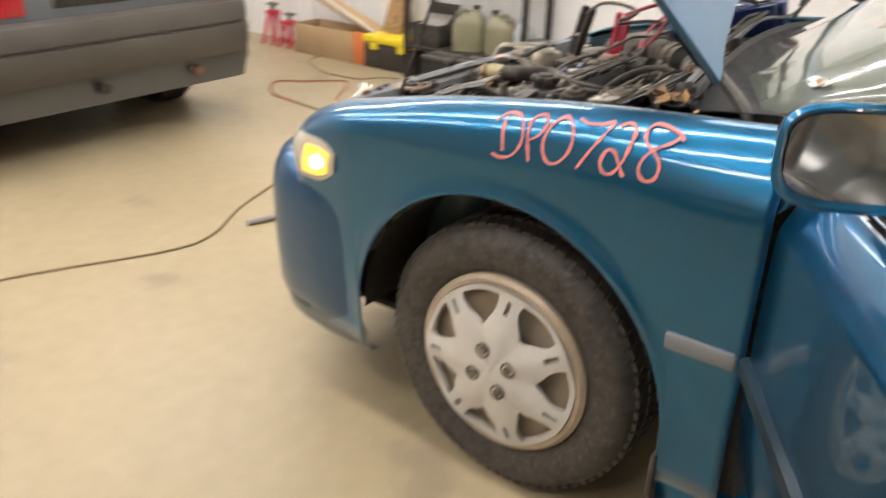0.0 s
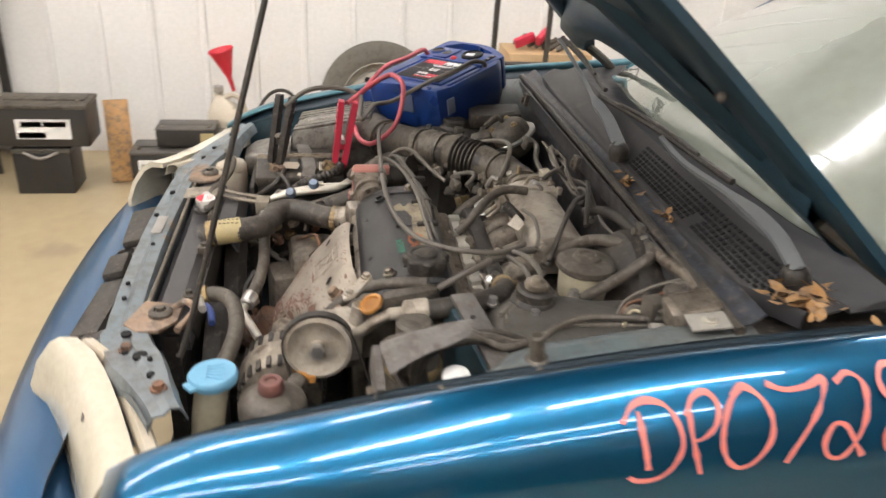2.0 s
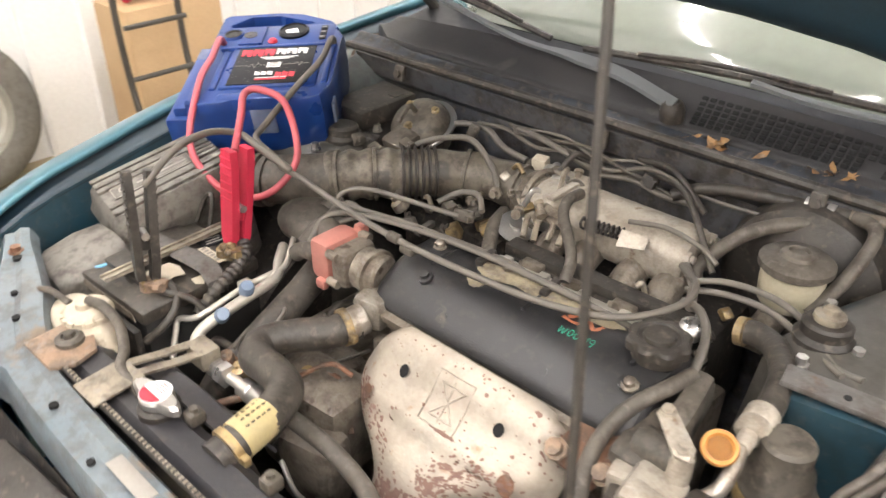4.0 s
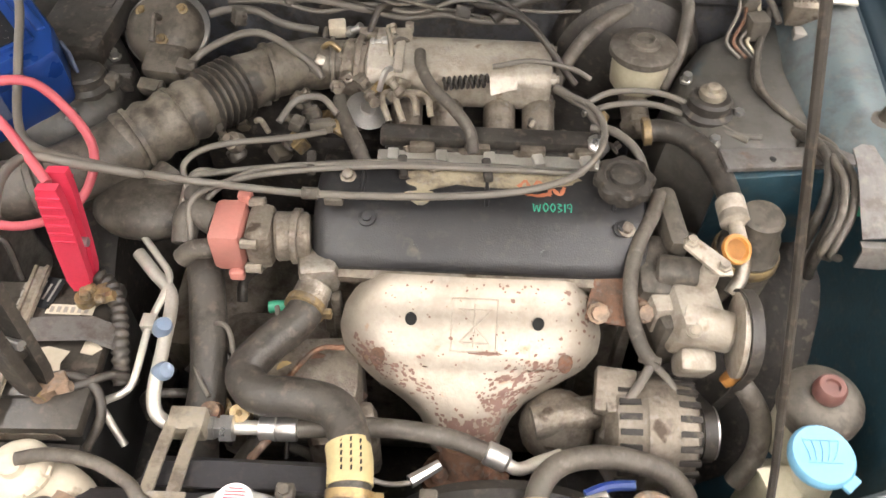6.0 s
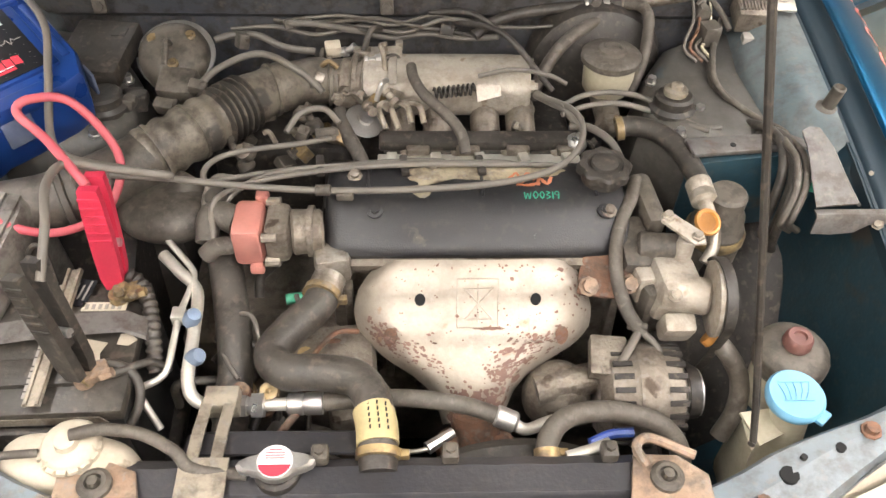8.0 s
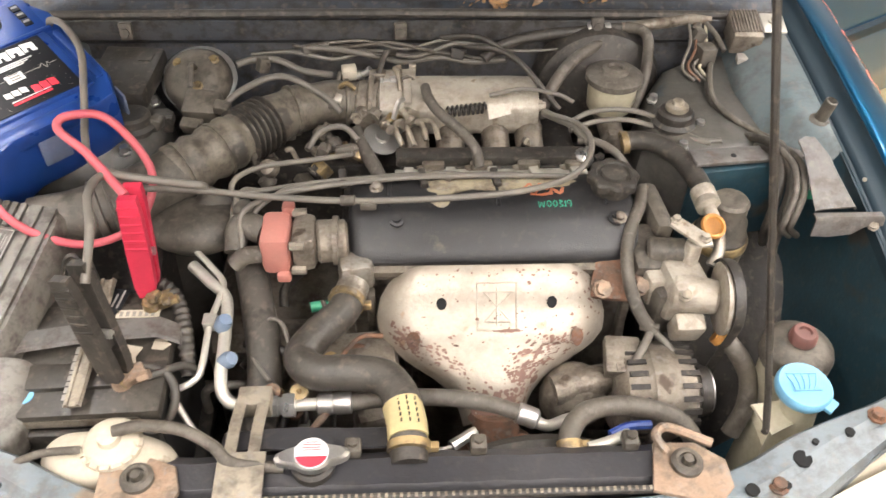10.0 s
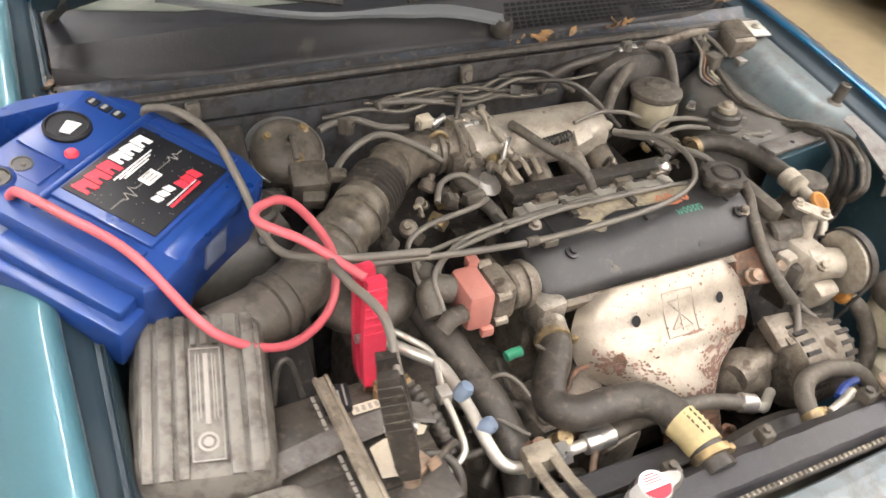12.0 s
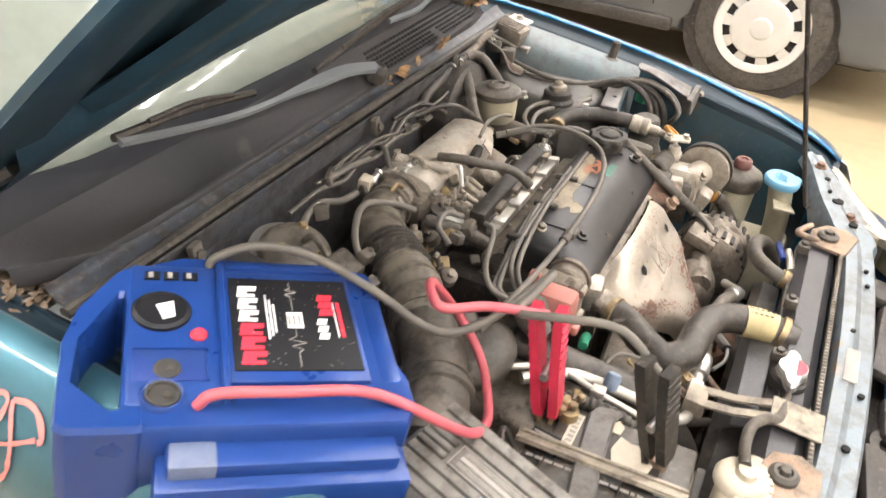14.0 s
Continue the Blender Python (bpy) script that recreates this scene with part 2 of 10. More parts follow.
RUST_PALE = material("rusty_bracket", (0.36, 0.28, 0.21), 0.65, 0.25, (0.26, 0.16, 0.10), 22, 0.9, 160, 0.3)
BRASS = material("zinc_brass", (0.42, 0.30, 0.13), 0.45, 0.6, (0.28, 0.21, 0.12), 30, 0.8, 200, 0.1)
COVER = material("black_wrinkle_paint", (0.016, 0.016, 0.018), 0.36, 0.1, (0.030, 0.029, 0.029), 7, 0.8, 500, 0.14, third=(0.10, 0.085, 0.065), third_at=0.70, third_size=18, grime=0.22)
TANK = material("black_tank_plastic", (0.020, 0.020, 0.024), 0.40, 0, (0.042, 0.040, 0.042), 6, 0.9, 200, 0.1, grime=0.3)
COWL = material("dusty_cowl_plastic", (0.018, 0.018, 0.020), 0.45, 0, (0.036, 0.034, 0.035), 4, 0.9, 260, 0.14, spec=0.3, grime=0.0, third=(0.055, 0.051, 0.047), third_at=0.62, third_size=9)
BULKHEAD = material("dusty_bulkhead_paint", (0.058, 0.070, 0.092), 0.42, 0.15, (0.118, 0.108, 0.098), 5, 0.9, 200, 0.12, third=(0.03, 0.034, 0.042), third_at=0.62, third_size=12)
GUTTER = material("blue_gutter_paint", (0.020, 0.033, 0.056), 0.42, 0.2, (0.055, 0.056, 0.060), 6, 0.8, 200, 0.1)
WING_STEEL = material("dull_wing_steel", (0.150, 0.143, 0.137), 0.5, 0.12, (0.105, 0.096, 0.088), 14, 0.8, 200, 0.12, third=(0.12, 0.075, 0.052), third_at=0.66, third_size=24)
TAN_STEEL = material("dusty_tan_steel", (0.34, 0.30, 0.235), 0.55, 0.3, (0.24, 0.205, 0.155), 14, 0.8, 200, 0.12)
BARE = material("flaked_patch", (0.40, 0.35, 0.24), 0.6, 0.2, (0.30, 0.25, 0.17), 30, 0.8, 200, 0.2)
ORANGE_P = material("orange_crayon", (0.55, 0.16, 0.07), 0.7, 0, (0.40, 0.16, 0.09), 60, 0.9, 200, 0.0)
GREEN_P = material("green_crayon", (0.03, 0.32, 0.20), 0.6, 0, (0.04, 0.25, 0.17), 60, 0.8, 200, 0.0)
PINK_P = material("pink_crayon", (0.72, 0.20, 0.17), 0.7, 0, (0.60, 0.22, 0.20), 70, 0.9, 300, 0.0)
WHITE_PL = material("white_plastic", (0.58, 0.53, 0.43), 0.5, 0, (0.42, 0.36, 0.27), 12, 0.9, 150, 0.05, third=(0.20, 0.16, 0.11), third_at=0.66, third_size=24)
CLOUDY = material("cloudy_reservoir", (0.50, 0.47, 0.36), 0.4, 0, (0.36, 0.31, 0.21), 14, 0.8, 150, 0.05)
LENS = material("yellowed_lens", (0.58, 0.55, 0.46), 0.18, 0, (0.46, 0.42, 0.32), 8, 0.8, 90, 0.03, coat=0.6)
AMBER = material("lit_amber", (1.0, 0.52, 0.05), 0.2, 0, (1.0, 0.68, 0.16), 30, 0.8, 90, 0.03, coat=0.5, emit=1.3)
BULB = material("lit_bulb", (1.0, 0.86, 0.50), 0.2, 0, (1.0, 0.9, 0.6), 30, 0.8, 90, 0.03, emit=3.0)
BLUE_CAP = material("blue_cap", (0.13, 0.335, 0.50), 0.45, 0, (0.16, 0.37, 0.52), 20, 0.8, 150, 0.03)
JS_BLUE = material("jump_blue", (0.008, 0.034, 0.165), 0.33, 0, (0.012, 0.046, 0.20), 12, 0.7, 500, 0.04)
JS_DARK = material("jump_navy", (0.02, 0.045, 0.15), 0.42, 0, (0.01, 0.03, 0.20), 12, 0.7, 500, 0.04)
RED_CL = material("red_clamp", (0.58, 0.030, 0.070), 0.42, 0, (0.47, 0.028, 0.060), 25, 0.7, 300, 0.06, grime=0.3)
RED_CAB = material("red_cable", (0.52, 0.085, 0.110), 0.5, 0, (0.42, 0.095, 0.11), 25, 0.7, 300, 0.04)
PINK_CAP = material("faded_red_cap", (0.44, 0.155, 0.125), 0.5, 0, (0.35, 0.16, 0.13), 18, 0.8, 200, 0.06)
DULL_RED = material("dull_red_plastic", (0.17, 0.055, 0.045), 0.55, 0, (0.12, 0.065, 0.055), 25, 0.8, 200, 0.06)
YELLOW = material("yellow_label", (0.52, 0.43, 0.20), 0.55, 0, (0.40, 0.33, 0.18), 25, 0.8, 200, 0.03)
ORANGE = material("orange_ring", (0.50, 0.215, 0.035), 0.5, 0, (0.38, 0.18, 0.05), 30, 0.8, 200, 0.03)
GREEN = material("green_plug", (0.05, 0.33, 0.20), 0.4, 0, (0.06, 0.34, 0.2), 30, 0.8, 200, 0.03)
PIPE_BLUE = material("blue_port_cap", (0.135, 0.19, 0.275), 0.5, 0, (0.18, 0.22, 0.28), 30, 0.8, 200, 0.03)
WHITE = material("white_print", (0.78, 0.78, 0.76), 0.5, 0, (0.70, 0.70, 0.68), 20, 0.8, 200, 0.0)
REDPRINT = material("red_print", (0.70, 0.03, 0.06), 0.5, 0, (0.62, 0.03, 0.05), 20, 0.8, 200, 0.0)
BLACKPRINT = material("black_print", (0.008, 0.008, 0.010), 0.5, 0, (0.014, 0.014, 0.016), 20, 0.8, 200, 0.0, spec=0.25, grime=0.0)
SOCKET = material("dark_socket", (0.030, 0.028, 0.026), 0.4, 0.1, (0.06, 0.055, 0.05), 30, 0.8, 300, 0.05, grime=0.15)
GREYPRINT = material("grey_print", (0.30, 0.28, 0.25), 0.5, 0, (0.24, 0.22, 0.2), 20, 0.8, 200, 0.0)
TYRE = material("tyre_rubber", (0.040, 0.037, 0.033), 0.62, 0, (0.080, 0.070, 0.058), 6, 0.8, 200, 0.2)
HUB = material("wheel_cover_silver", (0.64, 0.62, 0.59), 0.42, 0.25, (0.54, 0.52, 0.48), 10, 0.8, 250, 0.05, third=(0.30, 0.20, 0.11), third_at=0.74, third_size=18)
HUBRIM = material("wheel_cover_rim", (0.52, 0.46, 0.37), 0.5, 0.3, (0.38, 0.29, 0.19), 14, 0.8, 250, 0.08)
MOULD = material("grey_moulding", (0.15, 0.16, 0.17), 0.5, 0, (0.19, 0.20, 0.205), 6, 0.8, 250, 0.06)
CONCRETE = material("stained_concrete", (0.40, 0.325, 0.200), 0.42, 0, (0.33, 0.265, 0.162), 0.9, 0.9, 14, 0.06, third=(0.27, 0.215, 0.14), third_at=0.64, third_size=1.7, rough_var=0.2)
PANEL = material("white_wall_steel", (0.80, 0.79, 0.765), 0.42, 0, (0.76, 0.745, 0.71), 1.2, 0.8, 60, 0.03)
CEILING = material("ceiling_white", (0.78, 0.77, 0.73), 0.6, 0, (0.73, 0.715, 0.67), 0.8, 0.8, 40, 0.03)
WOOD = material("raw_plywood", (0.52, 0.30, 0.12), 0.65, 0, (0.40, 0.22, 0.085), 5, 0.8, 90, 0.1)
CARDB = material("cardboard", (0.48, 0.33, 0.18), 0.75, 0, (0.42, 0.28, 0.15), 5, 0.8, 90, 0.08)
CASE = material("battery_case", (0.014, 0.014, 0.015), 0.4, 0, (0.034, 0.032, 0.029), 7, 0.8, 200, 0.06, grime=0.3)
CASE_TOP = material("battery_lid", (0.050, 0.048, 0.045), 0.5, 0, (0.11, 0.10, 0.085), 9, 0.8, 200, 0.08)
CHROME = material("chrome", (0.78, 0.78, 0.77), 0.12, 1.0, (0.7, 0.7, 0.69), 20, 0.8, 200, 0.0)
LEAF = material("dry_leaf", (0.40, 0.23, 0.090), 0.75, 0, (0.27, 0.14, 0.05), 60, 0.9, 200, 0.2)
LITTER = material("leaf_litter", (0.19, 0.125, 0.070), 0.85, 0, (0.10, 0.070, 0.045), 50, 0.9, 200, 0.2)
SILVER_CAR = material("dark_silver_paint", (0.10, 0.105, 0.115), 0.35, 0.4, (0.09, 0.095, 0.10), 3, 0.8, 300, 0.0, coat=0.8)
GREY_CAR = material("grey_bumper_plastic", (0.070, 0.062, 0.052), 0.45, 0, (0.09, 0.078, 0.066), 3, 0.8, 200, 0.06)
TAIL = material("tail_light_red", (0.45, 0.01, 0.02), 0.15, 0, (0.40, 0.01, 0.02), 20, 0.8, 200, 0.0, coat=1.0)
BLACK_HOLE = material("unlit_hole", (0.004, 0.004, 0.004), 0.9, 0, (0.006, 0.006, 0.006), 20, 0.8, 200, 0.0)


def glass_material():
    m = bpy.data.materials.new("tinted_glass")
    m.use_nodes = True
    nt = m.node_tree
    bs = nt.nodes["Principled BSDF"]
    bs.inputs["Base Color"].default_value = (0.86, 0.92, 0.88, 1)
    bs.inputs["Roughness"].default_value = 0.03
    bs.inputs["IOR"].default_value = 1.5
    bs.inputs["Transmission Weight"].default_value = 1.0
    bs.inputs["Coat Weight"].default_value = 1.0
    bs.inputs["Coat Roughness"].default_value = 0.05
    return m


GLASS = glass_material()
SIDE_GLASS = material("dark_side_glass", (0.012, 0.015, 0.015), 0.06, 0, (0.014, 0.016, 0.016), 5, 0.5, 100, 0.0, coat=0.6)


def windscreen_material():
    """Old glass, half clear and glossy; dust and the room's pale reflection are coloured in."""
    m = material("dust_and_reflection_windscreen", (0.265, 0.29, 0.25), 0.10, 0, (0.21, 0.23, 0.195), 1.6, 0.9, 30, 0.0, coat=1.0, rough_var=0.05)
    m.node_tree.nodes["Principled BSDF"].inputs["Transmission Weight"].default_value = 0.35
    return m


WSCREEN = windscreen_material()


def shield_material():
    """Pressed aluminised steel: pale, with clusters of rust flecks on its lower flanks."""
    m = material("heat_shield_steel", (0.40, 0.368, 0.318), 0.44, 0.45, (0.39, 0.325, 0.255), 6, 0.9, 200, 0.12, third=(0.34, 0.225, 0.15), third_at=0.66, third_size=30, grime=0.3)
    return m


SHIELD = shield_material()

# ---- the room ----
TAN_WALL = material("tan_wall_sheet", (0.40, 0.31, 0.20), 0.5, 0, (0.32, 0.24, 0.15), 1.1, 0.8, 60, 0.03)
WX, EX, SY, NY, CZ = -2.78, 6.2, -8.0, 6.0, 3.6

bm = BM()
rows = [[(WX + (EX - WX) * i / 24, SY + (NY - SY) * j / 24, 0.0) for j in range(25)] for i in range(25)]
sheet(bm, rows)
solid("floor", bm, CONCRETE, "tan stained smooth concrete workshop floor", "floor", kind="structure")


def ribbed_wall(name, a, b, label, mtl=PANEL):
    """A wall of white steel sheet with upright ribs; its face looks to the left of the way from a to b."""
    a, b = Vector(a), Vector(b)
    d = (b - a)
    L = d.length
    d.normalize()
    nrm = Vector((-d.y, d.x, 0))
    prof, s = [], 0.0
    while s < L:
        for o, h in ((0.0, 0.0), (0.215, 0.0), (0.222, 0.016), (0.242, 0.016), (0.249, 0.0)):
            if s + o <= L:
                prof.append((s + o, h))
        s += 0.25
    prof.append((L, 0.0))
    bm = BM()
    sheet(bm, [[a + d * q + nrm * h + Vector((0, 0, z)) for q, h in prof] for z in (0.0, CZ)], 0.0)
    box(bm, ((a + b) / 2 - nrm * 0.08 + Vector((0, 0, CZ / 2))), (L + 0.3 if abs(d.x) > 0.5 else 0.12, 0.12 if abs(d.x) > 0.5 else L + 0.3, CZ + 0.1))
    return solid(name, bm, mtl, label, "wall", kind="structure", sharp=20)


ribbed_wall("wall_west", (WX, NY, 0), (WX, SY, 0), "white ribbed steel sheet workshop wall")
ribbed_wall("wall_east", (EX, SY, 0), (EX, NY, 0), "tan ribbed workshop wall", TAN_WALL)
ribbed_wall("wall_south", (WX, SY, 0), (EX, SY, 0), "white ribbed steel sheet workshop wall")
ribbed_wall("wall_north", (EX, NY, 0), (WX, NY, 0), "white ribbed steel sheet workshop wall")
bm = BM()
box(bm, ((WX + EX) / 2, (SY + NY) / 2, CZ + 0.06), (EX - WX + 0.4, NY - SY + 0.4, 0.12))
x = WX + 0.3
while x < EX:
    box(bm, (x, (SY + NY) / 2, CZ - 0.008), (0.02, NY - SY - 0.02, 0.016))
    x += 0.3
solid("ceiling", bm, CEILING, "white ribbed steel workshop ceiling", "ceiling", kind="structure")

# rows of strip lights
TUBE = material("lit_tube", (1.0, 0.960, 0.955), 0.5, 0, (1.0, 0.960, 0.955), 5, 0.1, 50, 0.0, emit=37.0)


def strip_light():
    lamp = thing("strip_light", (0, 0, 0), "white fluorescent strip light with a lit diffuser under the ceiling", "ceiling light", "strip lights")
    bm = BM()
    prism(bm, [(-0.07, 0.06), (-0.045, 0.0), (0.045, 0.0), (0.07, 0.06)], pose(0, 0.62, 0, 90, 0, 0), 1.24)
    part("housing", bm, CEILING, lamp)
    bm = BM()
    prism(bm, [(-0.075, 0.0), (-0.07, -0.03), (-0.045, -0.045), (0.045, -0.045), (0.07, -0.03), (0.075, 0.0)], pose(0, 0.61, 0, 90, 0, 0), 1.22)
    part("diffuser", bm, TUBE, lamp, "lit white wraparound diffuser")
    return lamp


first = strip_light()
first.location = (-1.2, -3.6, CZ - 0.09)
ROWS_X = (-1.2, 1.2, 3.1)
for ly in (-0.8, 0.6):
    copy_thing(first, pose(4.9, ly, CZ - 0.09))
ROWS_Y = (-6.4, -5.0, -3.6, -2.2, -0.8, 0.6, 2.0, 3.4, 4.8)
for i, lx in enumerate(ROWS_X):
    for j, ly in enumerate(ROWS_Y):
        if (lx, ly) != (-1.2, -3.6) and (ly < 1.0 or lx < 0):
            copy_thing(first, pose(lx, ly, CZ - 0.09))

# ---- the teal sedan: body ----
car = thing("sedan", (0, 0.4, 0), "dark teal older sedan with its hood propped open", "car")


def lerp_table(tab, y):
    for (a, va), (b, vb) in zip(tab, tab[1:]):
        if y <= b:
            k = (y - a) / (b - a) if b > a else 0
            k = max(0.0, min(1.0, k))
            return va + (vb - va) * k
    return tab[-1][1]


EDGE_Z = [(-0.70, 0.765), (-0.64, 0.802), (-0.60, 0.828), (-0.55, 0.850), (-0.50, 0.866), (-0.40, 0.886), (-0.30, 0.908), (-0.20, 0.927), (-0.10, 0.942), (0.0, 0.956), (0.10, 0.968), (0.20, 0.977), (0.30, 0.984), (0.43, 0.991), (0.60, 1.001)]
SIDE_X = [(-0.70, -0.045), (-0.60, -0.030), (-0.45, -0.010), (-0.25, 0.0), (0.6, 0.004)]
ARCH_R, ARCH_Z = 0.408, 0.356


PROFILE = [(0.704, -0.014), (0.7055, -0.004), (0.71, -0.0005), (0.722, -0.001), (0.734, -0.004), (0.746, -0.009), (0.757, -0.0155), (0.767, -0.023), (0.777, -0.0315), (0.786, -0.042), (0.7935, -0.055), (0.799, -0.07), (0.8035, -0.089), (0.8075, -0.108), (0.809, -0.125)]
DEPTH = [(-0.64, 0.50), (-0.40, 0.58), (-0.20, 0.80), (0.0, 0.95), (0.10, 1.0)]
PROFILE_REAR = [(0.702, -0.012), (0.7035, -0.003), (0.708, 0.002), (0.718, 0.003), (0.731, 0.0), (0.745, -0.008), (0.758, -0.020), (0.770, -0.036), (0.781, -0.054), (0.790, -0.073), (0.798, -0.092), (0.803, -0.106), (0.8065, -0.113), (0.8085, -0.122), (0.809, -0.135)]


def fender_section(y, s):
    """Points of one fender: inner gutter, round shoulder, crease, then the flat side down to the sill or the arch."""
    ze, dx = lerp_table(EDGE_Z, y), lerp_table(SIDE_X, y)
    zb = 0.25
    if abs(y) < ARCH_R:
        zb = max(ARCH_Z + math.sqrt(ARCH_R ** 2 - y * y), 0.25)
    k = max(0.0, min(1.0, (y - 0.22) / 0.31))
    top = [(a + (c - a) * k, ze + (b + (d - b) * k) * lerp_table(DEPTH, y)) for (a, b), (c, d) in zip(PROFILE, PROFILE_REAR)]
    lo = top[-1][1]
    side = []
    for k in range(1, 13):
        z = lo + (zb - lo) * k / 12
        q = lo - z
        x = 0.809 + 0.002 * math.sin(min(1, q / 0.35) * math.pi) - 0.006 * min(1, q / 0.30)
        near = max(0.0, 1 - (abs(math.hypot(y, z - ARCH_Z) - ARCH_R)) / 0.05)
        side.append((x + 0.010 * near * near - max(0.0, (0.45 - z)) * 0.06, z))
    return [((px + dx * min(1, (ze + 0.02 - pz) / 0.06 + 0.25)) * s, y, pz) for px, pz in top + side]


def fender(s):
    ys = [-0.635, -0.60, -0.56, -0.52, -0.48, -0.45, -0.425, -0.4085]
    ys += [-ARCH_R * math.cos(math.pi * k / 30) for k in range(1, 30)]
    ys += [0.4085, 0.425, 0.46, 0.49, 0.515, 0.535]
    rows = [fender_section(y, s) for y in ys]
    bm = BM()
    sheet(bm, rows, 0.0)
    # the flange under the hood line: body paint, its dark reflection coloured in
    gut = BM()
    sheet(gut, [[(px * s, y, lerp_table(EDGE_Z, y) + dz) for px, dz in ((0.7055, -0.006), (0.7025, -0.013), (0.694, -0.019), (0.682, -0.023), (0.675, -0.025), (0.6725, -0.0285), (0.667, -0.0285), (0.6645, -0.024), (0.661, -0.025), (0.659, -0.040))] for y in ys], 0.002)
    part("fender_gutter", gut, NAVY, car, "fender flange and gutter with its dark reflection in the colour", 50)
    ob = part("front_fender", bm, PAINT_FENDER if s > 0 else PAINT_PASSENGER, car, "glossy teal front fender" if s > 0 else "paler teal front fender", 50)
    md = ob.modifiers.new("thick", "SOLIDIFY")
    md.thickness, md.offset = 0.003, -1 if s > 0 else 1
    return ob


fl = fender(1)
fr = fender(-1)

# wheel housings
for s in (1, -1):
    bm = BM()
    rows = []
    for k in range(0, 25):
        a = math.pi * k / 24
        rows.append([(x * s, -0.404 * math.cos(a), ARCH_Z + 0.402 * math.sin(a)) for x in (0.40, 0.60, 0.782)])
    sheet(bm, rows)
    sheet(bm, [[(0.40 * s, -0.404 * math.cos(math.pi * k / 24), ARCH_Z + 0.402 * math.sin(math.pi * k / 24) * f) for f in (1, 0.5, -0.2)] for k in range(25)])
    part("wheel_housing", bm, DARK, car, "black wheel arch liner")

# door, sill, cabin
DOOR_TURN = Matrix.Translation((0.797, 0.548, 0)) @ pose(0, 0, 0, 0, 0, -60) @ Matrix.Translation((-0.797, -0.548, 0))


def swing(bm):
    """Turn a piece of the shut door out to where the open door stands."""
    bmesh.ops.transform(bm, matrix=DOOR_TURN, verts=bm.verts)
    return bm


DOOR_SIDE = [(0.742, 0.942), (0.754, 0.938), (0.772, 0.920), (0.788, 0.897), (0.799, 0.874), (0.804, 0.862), (0.8075, 0.855), (0.809, 0.845), (0.810, 0.76), (0.809, 0.62), (0.805, 0.50), (0.795, 0.40), (0.775, 0.27)]
bm = BM()
rows = []
for y, inn in ((0.550, 0.016), (0.554, 0.004), (0.565, 0.0), (0.75, 0.0), (1.0, 0.0), (1.3, 0.0), (1.6, 0.0), (1.615, 0.008)):
    rows.append([(x - inn, y, z + 0.03 * (y - 0.55) * max(0.0, (z - 0.5) / 0.45)) for x, z in DOOR_SIDE])
sheet(bm, rows)
door = part("front_door", swing(bm), PAINT, car, "teal driver's door standing wide open", 40)
md = door.modifiers.new("thick", "SOLIDIFY")
md.thickness, md.offset = 0.02, -1
bm = BM()
box(bm, (0.748, 1.085, 0.60), (0.055, 1.02, 0.64), bev=0.015)
box(bm, (0.712, 1.15, 0.66), (0.05, 0.42, 0.05), bev=0.015)
part("door_trim", swing(bm), GREY_PL, door, "grey inner door trim with an armrest")
for dx_, dz_, rr in ((0.003, 0.003, 0.0055), (-0.008, 0.010, 0.004)):
    bm = BM()
    tube(bm, [(0.748 + dx_, 0.558, 0.941 + dz_), (0.748 + dx_, 1.0, 0.955 + dz_), (0.744 + dx_, 1.6, 0.973 + dz_)], rr, 8)
    part("belt_moulding", swing(bm), CHROME, door, "bright window belt strip")
bm = BM()
sheet(bm, [[(0.808, y, 0.605), (0.822, y, 0.598), (0.822, y, 0.572), (0.808, y, 0.562)] for y in (0.553, 0.7, 1.0, 1.3, 1.6)], 0.006)
part("rub_strip", swing(bm), NAVY, door, "dark rub strip on the door")
bm = BM()
tube(bm, [(0.742, 0.562, 0.948), (0.722, 0.66, 1.035), (0.690, 0.80, 1.135), (0.655, 0.95, 1.228), (0.602, 1.25, 1.388), (0.592, 1.48, 1.402), (0.640, 1.57, 1.26), (0.738, 1.60, 0.985)], 0.014, 8, 4)
part("window_frame", swing(bm), BLACK, door, "black door window frame")
bm = BM()
sheet(bm, [[(0.737, 0.60, 0.95), (0.737, 1.59, 0.978)], [(0.700, 0.77, 1.10), (0.690, 1.58, 1.12)], [(0.600, 1.25, 1.385), (0.592, 1.50, 1.40)]], 0.004)
pane_ = part("door_glass", swing(bm), GLASS, door, "clear door window")
pane_.visible_shadow = False
bm = BM()
prism(bm, [(0.0, 0.0), (0.20, 0.012), (0.15, 0.125)], Matrix(((0, -0.25, 0.97, 0.735), (1, 0, 0, 0.565), (0, 0.97, 0.25, 0.952), (0, 0, 0, 1))), 0.014, bev=0.004)
part("mirror_sail", swing(bm), BLACK, door, "black mirror base plate")
bm = BM()
box(bm, (0.807, 0.455, 0.583), (0.016, 0.135, 0.036), bev=0.006)
part("rub_strip", bm, MOULD, fl, "grey rub strip on the fender")
bm = BM()
box(bm, (0.735, 0.75, 0.22), (0.10, 0.72, 0.08), bev=0.02)
part("sill", bm, PAINT, car)
# pillar coloured near black so the door gap reads as shade
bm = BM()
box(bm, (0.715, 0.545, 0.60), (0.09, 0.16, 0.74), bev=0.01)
part("door_pillar", bm, DARK, car, "door pillar with the gap's shade in its colour")
bm = BM()
box(bm, (0, 1.08, 0.24), (1.40, 1.10, 0.03), bev=0.01)
part("cabin_floor", bm, DARK, car, "dark cabin floor")
